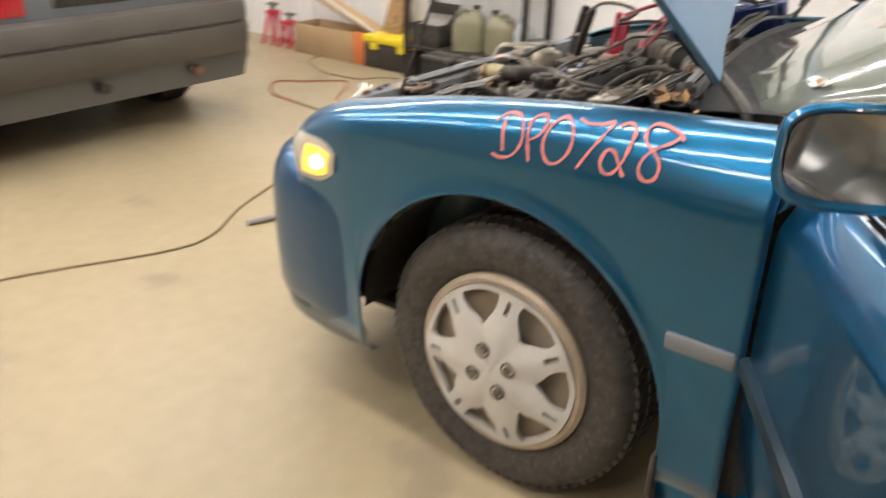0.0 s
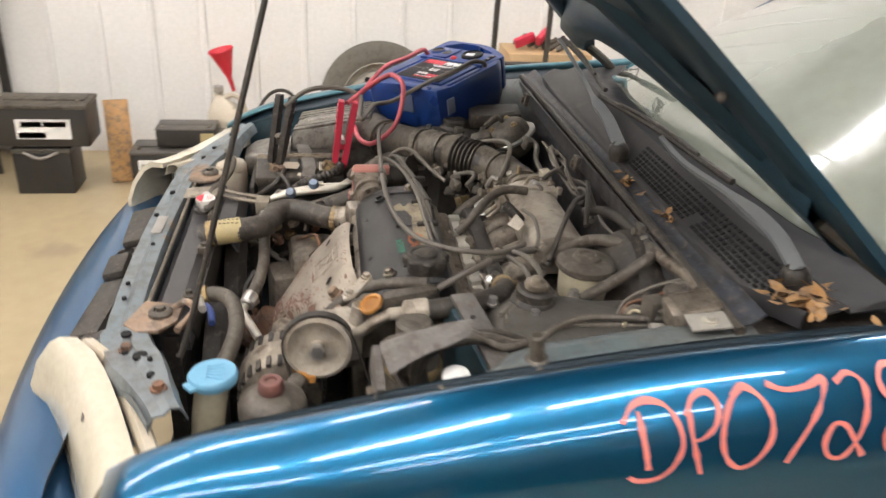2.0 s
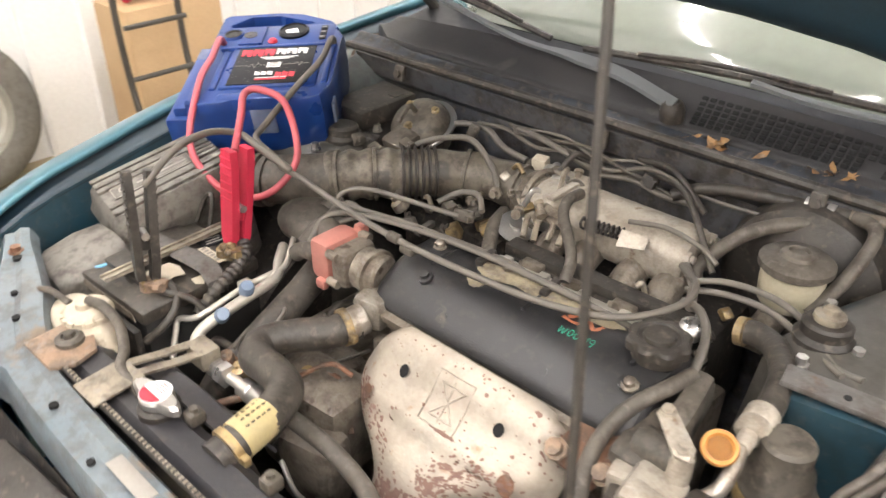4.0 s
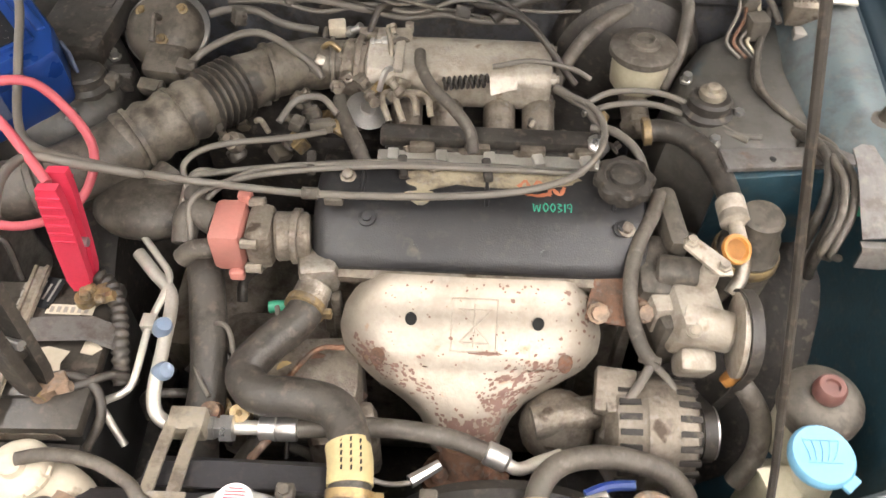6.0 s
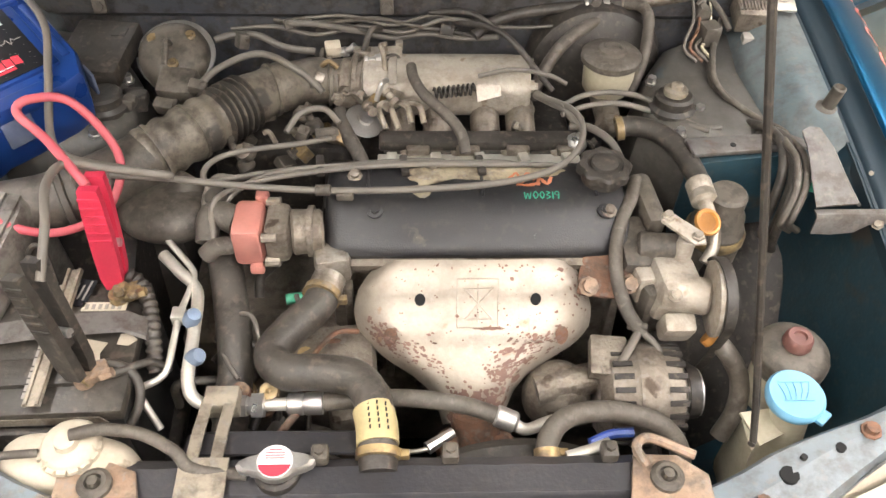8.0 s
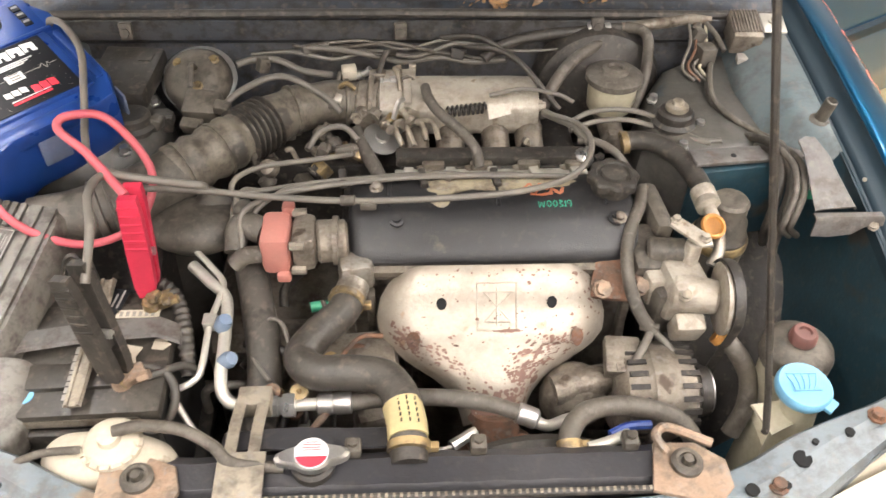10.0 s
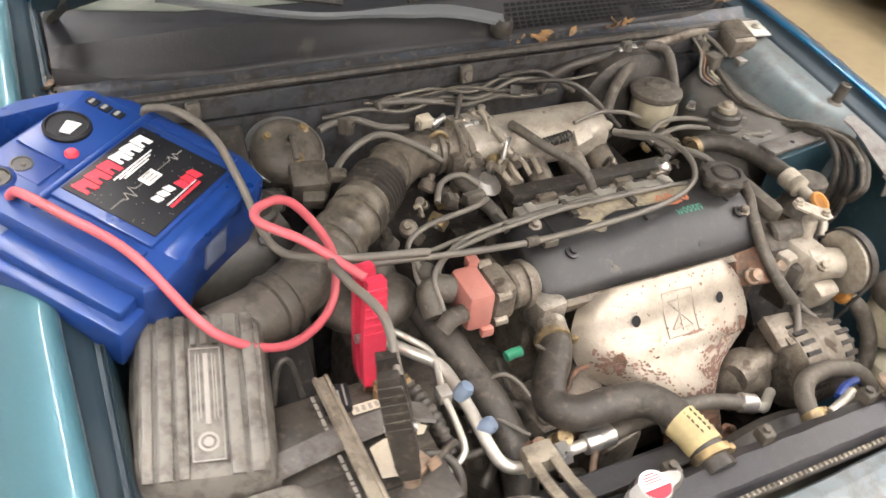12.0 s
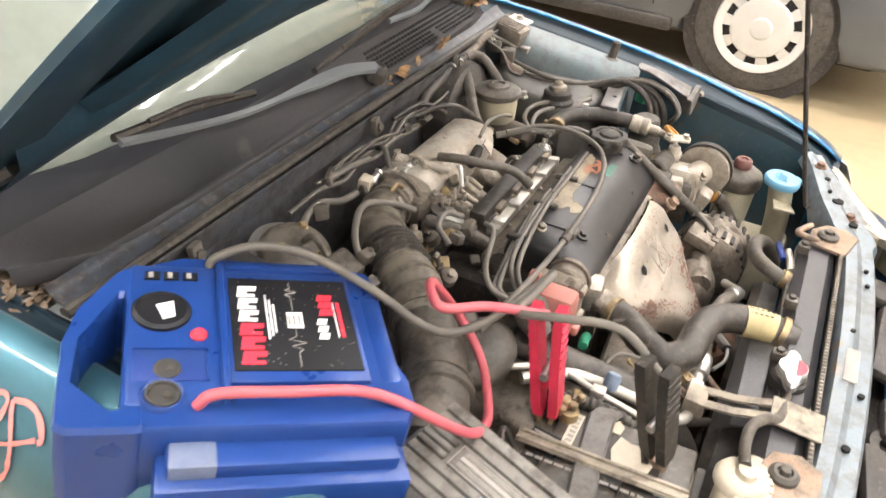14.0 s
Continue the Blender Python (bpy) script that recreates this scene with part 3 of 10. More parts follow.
# mud flap behind the wheel
bm = BM()
box(bm, (0.735, 0.405, 0.24), (0.16, 0.012, 0.16), bev=0.004)
part("mud_flap", bm, BLACK, car)

# mirror, turned outwards with the open door
MC = Vector((1.003, 0.676, 1.052))
MN = Vector((0.86, 0.44, 0.12)).normalized()
MS = Vector((0, 0, 1)).cross(MN).normalized()
MU = MN.cross(MS)


def mirror_loop(w, h, d, power=0.55):
    out = []
    for j in range(28):
        a = 2 * math.pi * j / 28
        ca, sa = math.cos(a), math.sin(a)
        out.append(MC + MS * math.copysign(abs(ca) ** power, ca) * w + MU * math.copysign(abs(sa) ** power, sa) * h + MN * d)
    return out


bm = BM()
rings(bm, [mirror_loop(w, h, d) for w, h, d in ((0.03, 0.02, -0.095), (0.07, 0.042, -0.085), (0.10, 0.06, -0.05), (0.115, 0.070, -0.01), (0.116, 0.071, 0.008), (0.110, 0.066, 0.012), (0.104, 0.060, 0.004), (0.10, 0.056, -0.004))])
mirror = part("door_mirror", bm, PAINT, car, "teal door mirror shell on the open door", 50)
bm = BM()
tube(bm, [DOOR_TURN @ Vector((0.745, 0.70, 1.0)), MC - MN * 0.07 - MU * 0.03, MC - MN * 0.05 - MU * 0.02], 0.024, 10)
part("mirror_arm", bm, BLACK, mirror, "black mirror arm")
bm = BM()
rings(bm, [mirror_loop(0.101, 0.057, 0.0), mirror_loop(0.101, 0.057, 0.002)])
MIRROR = material("mirror_glass", (0.72, 0.70, 0.66), 0.04, 1.0, (0.72, 0.70, 0.66), 5, 0.1, 50, 0.0, rough_var=0.0)
part("mirror_glass", bm, MIRROR, mirror, "silvered mirror glass")

# windscreen, pillars, roof
WS = [(-0.69, 0.555), (-0.62, 0.43), (-0.45, 0.345), (-0.2, 0.300), (0, 0.290), (0.2, 0.300), (0.45, 0.345), (0.62, 0.43), (0.69, 0.555)]


def glass_at(x, y0, f):
    """A place on the windscreen above its base point (x, y0)."""
    return (x * (1 - 0.17 * f), y0 + (0.80 - 0.10 * (1 - abs(x) / 0.69)) * f, 1.032 - 0.045 * (x / 0.69) ** 2 + 0.40 * f + 0.035 * f * (1 - f))


bm = BM()
rows = []
for k in range(7):
    f = k / 6
    rows.append([glass_at(x, y, f) for x, y in WS])
sheet(bm, rows)
ws = part("windscreen", bm, WSCREEN, car, "pale green windscreen, dust and reflection in its colour, with crayon lettering", 80)
ws.visible_shadow = False
for cx, cf, sx, sf, mtl, seed in ((0.606, 0.122, 0.011, 0.009, WHITE_PL, 1), (0.597, 0.116, 0.009, 0.009, ORANGE, 2), (0.602, 0.104, 0.013, 0.008, WHITE, 3), (0.613, 0.110, 0.007, 0.012, WHITE_PL, 4), (0.622, 0.124, 0.006, 0.010, WHITE_PL, 5)):
    r3 = random.Random(seed)
    bm = BM()
    vs = []
    for j in range(11):
        a = 2 * math.pi * j / 11
        k = r3.uniform(0.65, 1.15)
        x = cx + sx * k * math.cos(a)
        q = Vector(glass_at(x, 0.345 + 0.5 * (x - 0.45), cf + sf * k * math.sin(a)))
        vs.append(bm.verts.new(q + Vector((0.001, -0.003, 0.005))))
    bm.faces.new(vs)
    bmesh.ops.solidify(bm, geom=list(bm.faces), thickness=0.0008)
    part("sticker_scrap", bm, mtl, ws, "torn scrap of an old sticker")
md = ws.modifiers.new("thick", "SOLIDIFY")
md.thickness = 0.005
PILLAR = [
    (0.537, (0.690, 0.965), (0.705, 0.991), (0.720, 0.9955), (0.745, 0.984), (0.776, 0.950), (0.797, 0.904), (0.806, 0.876)),
    (0.570, (0.664, 0.988), (0.684, 1.004), (0.710, 1.005), (0.738, 0.990), (0.764, 0.962), (0.778, 0.930), (0.783, 0.905)),
    (0.610, (0.645, 1.006), (0.673, 1.020), (0.700, 1.022), (0.724, 1.010), (0.742, 0.990), (0.751, 0.968), (0.755, 0.945)),
    (0.680, (0.655, 1.046), (0.675, 1.062), (0.692, 1.066), (0.708, 1.058), (0.720, 1.040), (0.726, 1.018), (0.727, 1.000)),
    (0.780, (0.640, 1.115), (0.658, 1.131), (0.674, 1.134), (0.688, 1.126), (0.699, 1.109), (0.703, 1.090), (0.704, 1.075)),
    (0.900, (0.625, 1.190), (0.640, 1.207), (0.655, 1.210), (0.668, 1.202), (0.677, 1.185), (0.680, 1.165), (0.680, 1.150)),
    (1.250, (0.565, 1.385), (0.580, 1.402), (0.593, 1.405), (0.606, 1.397), (0.615, 1.380), (0.617, 1.360), (0.617, 1.345)),
    (1.700, (0.545, 1.430), (0.558, 1.446), (0.570, 1.449), (0.582, 1.441), (0.590, 1.425), (0.592, 1.405), (0.592, 1.390)),
]
for s in (-1, 1):
    bm = BM()
    sheet(bm, [[(x * s, row[0], z) for x, z in row[1:]] for row in PILLAR])
    pil = part("windscreen_pillar", bm, PAINT, car, "teal pillar sweeping up from the fender", 60)
    md = pil.modifiers.new("thick", "SOLIDIFY")
    md.thickness, md.offset = 0.004, -1 if s > 0 else 1
    bm = BM()
    tube(bm, [(0.648 * s, 0.545, 0.990), (0.664 * s, 0.60, 1.016), (0.672 * s, 0.68, 1.064), (0.638 * s, 0.90, 1.208), (0.578 * s, 1.25, 1.404)], 0.008, 8)
    part("glass_trim", bm, BLACK, car, "black rubber windscreen trim")
bm = BM()
sheet(bm, [[(x, y, 1.41 + 0.05 * (1 - (x / 0.62) ** 2) + 0.03 * math.sin((y - 1.1) * 2)) for x in (-0.6, -0.4, -0.2, 0, 0.2, 0.4, 0.6)] for y in (1.09, 1.3, 1.6, 1.9, 2.2, 2.46)], 0.02)
part("roof", bm, PAINT, car)
# rear half of the body
arch = [(2.72 - 0.40 * math.cos(math.pi * k / 14), 0.35 + 0.39 * math.sin(math.pi * k / 14)) for k in range(15)]
arch = [(y, max(z, 0.26)) for y, z in arch]
outline = [(1.606, 0.26)] + arch + [(3.60, 0.27), (3.70, 0.42), (3.71, 0.62), (3.68, 0.86), (3.60, 0.985), (3.35, 1.02), (2.98, 1.03), (1.606, 1.015)]
bm = BM()
m = Matrix(((0, 0, 1, -0.795), (1, 0, 0, 0), (0, 1, 0, 0), (0, 0, 0, 1)))
a = [bm.verts.new(m @ Vector((y, z, 0.0))) for y, z in outline]
b = [bm.verts.new(m @ Vector((y, z, 1.59))) for y, z in outline]
for k in range(len(outline)):
    q = (k + 1) % len(outline)
    bm.faces.new((a[k], a[q], b[q], b[k]))
ends = (bm.faces.new(list(reversed(a))), bm.faces.new(b))
bmesh.ops.bevel(bm, geom=list({e for f in ends for e in f.edges}), offset=0.035, segments=3, affect="EDGES", profile=0.5)
part("rear_body", bm, PAINT, car, "teal rear body with wheel arches", 45)
bm = BM()
box(bm, (-0.775, 1.07, 0.635), (0.05, 1.05, 0.74), bev=0.02)
part("front_door", bm, PAINT, car, "closed teal passenger door")
for s_ in (-1, 1):
    for y0, y1, y2, y3 in ((0.80, 1.58, 1.56, 1.26), (1.64, 2.62, 2.36, 1.63)):
        bm = BM()
        sheet(bm, [[(s_ * 0.715, y0, 1.02), (s_ * 0.715, y1, 1.025)], [(s_ * 0.595, y3, 1.40), (s_ * 0.595, y2, 1.405)]], 0.004)
        part("side_window", bm, SIDE_GLASS, car, "dark side window glass")
    bm = BM()
    tube(bm, [(s_ * 0.735, 1.61, 1.0), (s_ * 0.66, 1.60, 1.22), (s_ * 0.592, 1.59, 1.42)], 0.028, 8)
    part("door_post", bm, PAINT, car)
    bm = BM()
    tube(bm, [(s_ * 0.72, 3.02, 1.02), (s_ * 0.66, 2.72, 1.23), (s_ * 0.58, 2.42, 1.42)], 0.05, 8)
    part("rear_pillar", bm, PAINT, car)
    bm = BM()
    box(bm, (s_ * 0.60, 3.69, 0.78), (0.34, 0.06, 0.17), bev=0.02)
    part("tail_light", bm, TAIL, car, "red tail light")
    if s_ < 0:
        bm = BM()
        box(bm, (-0.807, 1.07, 0.583), (0.016, 1.03, 0.036), bev=0.006)
        part("rub_strip", bm, MOULD, car, "grey rub strip on the passenger side")
bm = BM()
sheet(bm, [[(x * 0.70, 3.0, 1.03) for x in (-1, -0.5, 0, 0.5, 1)], [(x * 0.57, 2.42, 1.43 + 0.03 * (1 - x * x)) for x in (-1, -0.5, 0, 0.5, 1)]], 0.004)
part("rear_window", bm, SIDE_GLASS, car, "dark rear window")
bm = BM()
box(bm, (0, 3.69, 0.48), (1.54, 0.12, 0.20), bev=0.05)
part("rear_bumper", bm, PAINT, car)
bm = BM()
box(bm, (0, 0.72, 0.86), (1.34, 0.50, 0.16), bev=0.05)
box(bm, (0, 1.75, 0.95), (1.3, 0.4, 0.5), bev=0.1)
part("dashboard", bm, GREY_PL, car, "grey dashboard behind the windscreen")

# cowl: seal, painted gutter, rising black panel with its grille
def cowl_at(x, v):
    """A place on the cowl panel, v from its front lip to its rear edge."""
    q = (x / 0.66) ** 2
    end = max(0.0, (abs(x) - 0.545) / 0.11) ** 2
    return Vector((x, 0.197 + 0.043 * v + 0.07 * q * v + 0.06 * end * (1 - v), 0.979 + 0.030 * v + 0.020 * v * v - 0.045 * q * v))


bm = BM()
rows = []
for k in range(17):
    x = -0.655 + 1.31 * k / 16
    lip = cowl_at(x, 0.0)
    rows.append([lip + Vector((0, -0.005, -0.022)), lip + Vector((0, -0.005, -0.005)), lip + Vector((0, -0.002, 0.0005))] + [cowl_at(x, v) for v in (0.05, 0.25, 0.5, 0.75, 1.0)] + [cowl_at(x, 1.0) + Vector((0, 0.006, -0.008))])
sheet(bm, rows, 0.003)
cowl = part("cowl_panel", bm, COWL, car, "dusty black plastic cowl panel below the windscreen", 60)
bm = BM()
sheet(bm, [[(x, 0.166, 0.952), (x, 0.168, 0.962), (x, 0.180, 0.964), (x, 0.190, 0.971), (x, 0.196, 0.9775), (x, 0.199, 0.977)] for x in (-0.655, -0.3, 0.0, 0.3, 0.655)], 0.002)
part("cowl_gutter", bm, GUTTER, car, "dark blue painted cowl gutter", 60)
bm = BM()
tube(bm, [(-0.66, 0.165, 0.958), (-0.3, 0.162, 0.963), (0.0, 0.161, 0.965), (0.3, 0.162, 0.963), (0.66, 0.165, 0.958)], 0.008, 8)
part("hood_seal", bm, RUBBER, cowl, "black rubber hood seal strip")
# small black blocks on the panel carry the slots' shade
bm = BM()
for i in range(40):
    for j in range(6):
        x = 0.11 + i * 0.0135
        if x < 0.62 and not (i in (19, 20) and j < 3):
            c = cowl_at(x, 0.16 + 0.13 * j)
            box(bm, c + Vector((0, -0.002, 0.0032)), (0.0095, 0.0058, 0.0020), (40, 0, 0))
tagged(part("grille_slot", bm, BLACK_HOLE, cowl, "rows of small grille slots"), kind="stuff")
bm = BM()
sheet(bm, [[cowl_at(x, 1.0) + Vector((0, 0.006, -0.008)), (x, 0.30 + 0.12 * (x / 0.66) ** 2, 0.99), (x, 0.36 + 0.15 * (x / 0.66) ** 2, 1.0)] for x in (-0.655, -0.4, -0.2, 0.0, 0.2, 0.4, 0.655)], 0.002)
part("cowl_well", bm, BLACKPRINT, car, "black strip at the foot of the glass")
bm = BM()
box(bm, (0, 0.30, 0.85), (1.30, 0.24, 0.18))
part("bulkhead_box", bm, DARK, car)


# wipers
def wiper(arm_pts, blade_a, blade_b):
    pts = [Vector(q) for q in arm_pts]
    bm = BM()
    line = spline(pts, 6)
    loops = []
    for i, c in enumerate(line):
        f = i / (len(line) - 1)
        d = (line[min(i + 1, len(line) - 1)] - line[max(i - 1, 0)]).normalized()
        n = Vector((0, -0.5, 0.86)).cross(d).normalized()
        w = 0.012 if f < 0.36 else max(0.005, 0.012 - (f - 0.36) * 0.05)
        u = d.cross(n) if d.cross(n).z > 0 else n.cross(d)
        loops.append([c + n * w, c + n * w * 0.8 + u * 0.007, c - n * w * 0.8 + u * 0.007, c - n * w])
    rings(bm, loops)
    arm = part("wiper_arm", bm, MOULD, car, "grey wiper arm")
    bm = BM()
    lathe(bm, pts[0] - Vector((0, 0, 0.022)), (0, -0.2, 1), [(0.019, 0), (0.020, 0.016), (0.017, 0.026), (0.012, 0.030), (0.009, 0.026), (0, 0.026)], 20)
    part("pivot_cap", bm, BLACK, arm, "black wiper pivot cap")
    bm = BM()
    a, b = Vector(blade_a), Vector(blade_b)
    tube(bm, [a, a.lerp(b, 0.5) + Vector((0, 0, 0.006)), b], 0.006, 6)
    tube(bm, [a.lerp(b, 0.2) + Vector((0, -0.004, 0.010)), a.lerp(b, 0.5) + Vector((0, -0.006, 0.018)), a.lerp(b, 0.8) + Vector((0, -0.004, 0.010))], 0.004, 6)
    part("wiper_blade", bm, BLACK, arm, "black wiper blade")


wiper([(0.08, 0.190, 1.010), (-0.02, 0.194, 1.034), (-0.116, 0.199, 1.040), (-0.25, 0.222, 1.036), (-0.40, 0.225, 1.064), (-0.50, 0.215, 1.092)], (-0.20, 0.245, 1.046), (-0.50, 0.222, 1.098))
wiper([(0.585, 0.275, 1.005), (0.50, 0.275, 1.030), (0.40, 0.250, 1.045), (0.29, 0.225, 1.052), (0.18, 0.225, 1.060)], (-0.10, 0.20, 1.060), (0.385, 0.262, 1.058))

# hood, propped open
HINGE = Vector((0, 0.40, 1.005))
UP = radians(41)
HF, HN = Vector((0, -math.cos(UP), math.sin(UP))), Vector((0, math.sin(UP), math.cos(UP)))
HL = 1.06


def hood_point(x, f, n=0.0):
    """Place on the hood: across, share of its length from the hinge, height over the skin."""
    rear = 0.05 + 0.175 * (1 - min(1.0, abs(x) / 0.66) ** 2.2)
    f = rear + (1 - rear) * f
    bow = 0.018 * (1 - (x / 0.66) ** 2) + 0.03 * math.sin(f * math.pi) * 0.6
    return HINGE + Vector((x, 0, 0)) + HF * (HL * f) + HN * (bow + n)


bm = BM()
rows = []
for i in range(15):
    f = i / 14
    half = 0.665 - 0.045 * f - (0.10 * max(0, f - 0.86) / 0.14)
    rows.append([hood_point(half * q, f - 0.03 * (abs(q) ** 3) * (1 if f > 0.9 else 0)) for q in (-1, -0.97, -0.85, -0.6, -0.3, 0, 0.3, 0.6, 0.85, 0.97, 1)])
sheet(bm, rows)
hood = part("hood", bm, PAINT, car, "teal hood raised on a prop rod", 60)
bm = BM()
rim = []
for i in range(15):
    f = i / 14
    rim.append((0.665 - 0.045 * f - (0.10 * max(0, f - 0.86) / 0.14), f))
for s in (-1, 1):
    sheet(bm, [[hood_point(s * w, f, 0), hood_point(s * w, f, -0.012), hood_point(s * (w - 0.012), f, -0.020), hood_point(s * (w - 0.075), f, -0.028), hood_point(s * (w - 0.095), f, -0.010)] for w, f in rim])
for f0, f1, dn in ((0.0, 0.13, -0.042), (0.90, 0.99, -0.03)):
    sheet(bm, [[hood_point(x, f0, -0.010), hood_point(x, f0 + 0.006, dn * 0.8), hood_point(x, f0 + 0.03, dn), hood_point(x, f1 - 0.03, dn), hood_point(x, f1, -0.012)] for x in (-0.615, -0.58, -0.45, -0.3, -0.15, 0, 0.15, 0.3, 0.45, 0.58, 0.615)])
sheet(bm, [[hood_point(0.62 * q, f, -0.007) for q in (-1, -0.6, -0.2, 0.2, 0.6, 1)] for f in (0.005, 0.25, 0.5, 0.75, 0.975)])
for a, b in (((-0.5, 0.08), (0.0, 0.9)), ((0.5, 0.08), (0.0, 0.9)), ((-0.56, 0.45), (0.56, 0.45))):
    p, q = hood_point(a[0], a[1], -0.018), hood_point(b[0], b[1], -0.018)
    d = (q - p).normalized()
    n = d.cross(HN).normalized()
    rings(bm, [[p + n * 0.05, p + n * 0.03 - HN * 0.016, p - n * 0.03 - HN * 0.016, p - n * 0.05], [q + n * 0.05, q + n * 0.03 - HN * 0.016, q - n * 0.03 - HN * 0.016, q - n * 0.05]])
part("inner_frame", bm, HOOD_IN, hood, "dark hood inner frame with ribs", 50)
for s in (-1, 1):
    bm = BM()
    tube(bm, [(s * 0.645, 0.42, 0.955), (s * 0.64, 0.40, 1.0), hood_point(s * 0.60, 0.06, -0.03)], 0.012, 8)
    part("hood_hinge", bm, PAINT_IN, hood)
for x, f in ((0.625, 0.33),):
    bm = BM()
    ball(bm, hood_point(x, f, -0.03), (0.007, 0.007, 0.007), 10)
    part("rubber_buffer", bm, HOSE, hood)
bm = BM()
tube(bm, [(0.430, -0.592, 0.800), (0.427, -0.570, 0.850), (0.338, -0.447, 1.300), (0.262, -0.345, 1.665)], 0.0045, 8, 2)
part("prop_rod", bm, BLACK, hood, "black hood prop rod")

# bumper skin round the nose
PLAN = [(0.785, -0.416), (0.792, -0.52), (0.785, -0.62), (0.757, -0.745), (0.69, -0.815), (0.585, -0.862), (0.40, -0.895), (0.2, -0.912), (0.0, -0.917)]
PLAN = PLAN + [(-x, y) for x, y in reversed(PLAN[:-1])]
SECTION = [(0.245, 0.045), (0.27, 0.02), (0.31, 0.006), (0.40, 0.0), (0.50, -0.003), (0.58, -0.003), (0.64, 0.006), (0.68, 0.025), (0.70, 0.055), (0.705, 0.10), (0.69, 0.135)]
curve = [Vector((x, y, 0)) for x, y in PLAN]
curve = spline(curve, 4)
bm = BM()
rows = []
for i, c in enumerate(curve):
    d = (curve[min(i + 1, len(curve) - 1)] - curve[max(i - 1, 0)]).normalized()
    inw = Vector((d.y, -d.x, 0))
    if inw.dot(Vector((0, -0.5, 0)) - c) < 0:
        inw = -inw
    k = min(1, max(0, (-0.52 - c.y) / 0.2))
    rows.append([c + inw * (o if z < 0.6 else 0.004 + (o - 0.004) * k) + Vector((0, 0, z if z < 0.62 else 0.62 + (z - 0.62) * max(k, 0.06))) for z, o in SECTION])
sheet(bm, rows)
bump = part("front_bumper", bm, BUMPER, car, "teal front bumper skin", 60)
bm = BM()
rows = []
for i, c in enumerate(curve):
    d = (curve[min(i + 1, len(curve) - 1)] - curve[max(i - 1, 0)]).normalized()
    inw = Vector((d.y, -d.x, 0))
    if inw.dot(Vector((0, -0.5, 0)) - c) < 0:
        inw = -inw
    rows.append([c + inw * o + Vector((0, 0, z)) for z, o in ((0.262, 0.022), (0.225, 0.03), (0.195, 0.05), (0.19, 0.08))])
sheet(bm, rows)
part("air_dam", bm, MOULD, bump, "grey scuffed lower lip")

# headlights and corner lamps
def wing_x(y, z):
    """The fender's outer face at a length and a height, carried on round the nose."""
    pts = fender_section(max(y, -0.635), 1)[5:]
    x = pts[0][0]
    for a, b in zip(pts, pts[1:]):
        if b[2] <= z <= a[2]:
            x = a[0] + (b[0] - a[0]) * (a[2] - z) / max(1e-6, a[2] - b[2])
            break
    return x - max(0.0, -0.635 - y) * 1.05


def corner_row(s, u, out, v0=0.0, v1=1.0):
    """One upright row of the corner lamp's lens, u from its front edge to its rear."""
    ya = -0.655 + 0.180 * u
    yb = -0.700 + 0.212 * u
    za = 0.772 * (1 - u) ** 2 + 0.785 * 2 * u * (1 - u) + 0.766 * u * u
    zb = 0.690 * (1 - u) ** 2 + 0.640 * 2 * u * (1 - u) + 0.682 * u * u
    rows = []
    for k in range(9):
        e = 0.20 * (max(0.0, u - 0.72) / 0.28) ** 2
        v = e + (1 - 2 * e) * (v0 + (v1 - v0) * k / 8)
        y, z = ya + (yb - ya) * v, za + (zb - za) * v
        x = wing_x(y, z) + 0.004 + 0.010 * math.sin(v * math.pi) * min(1, 3 * (1 - u) + 0.25) + out
        rows.append((x * s, y, z))
    return rows


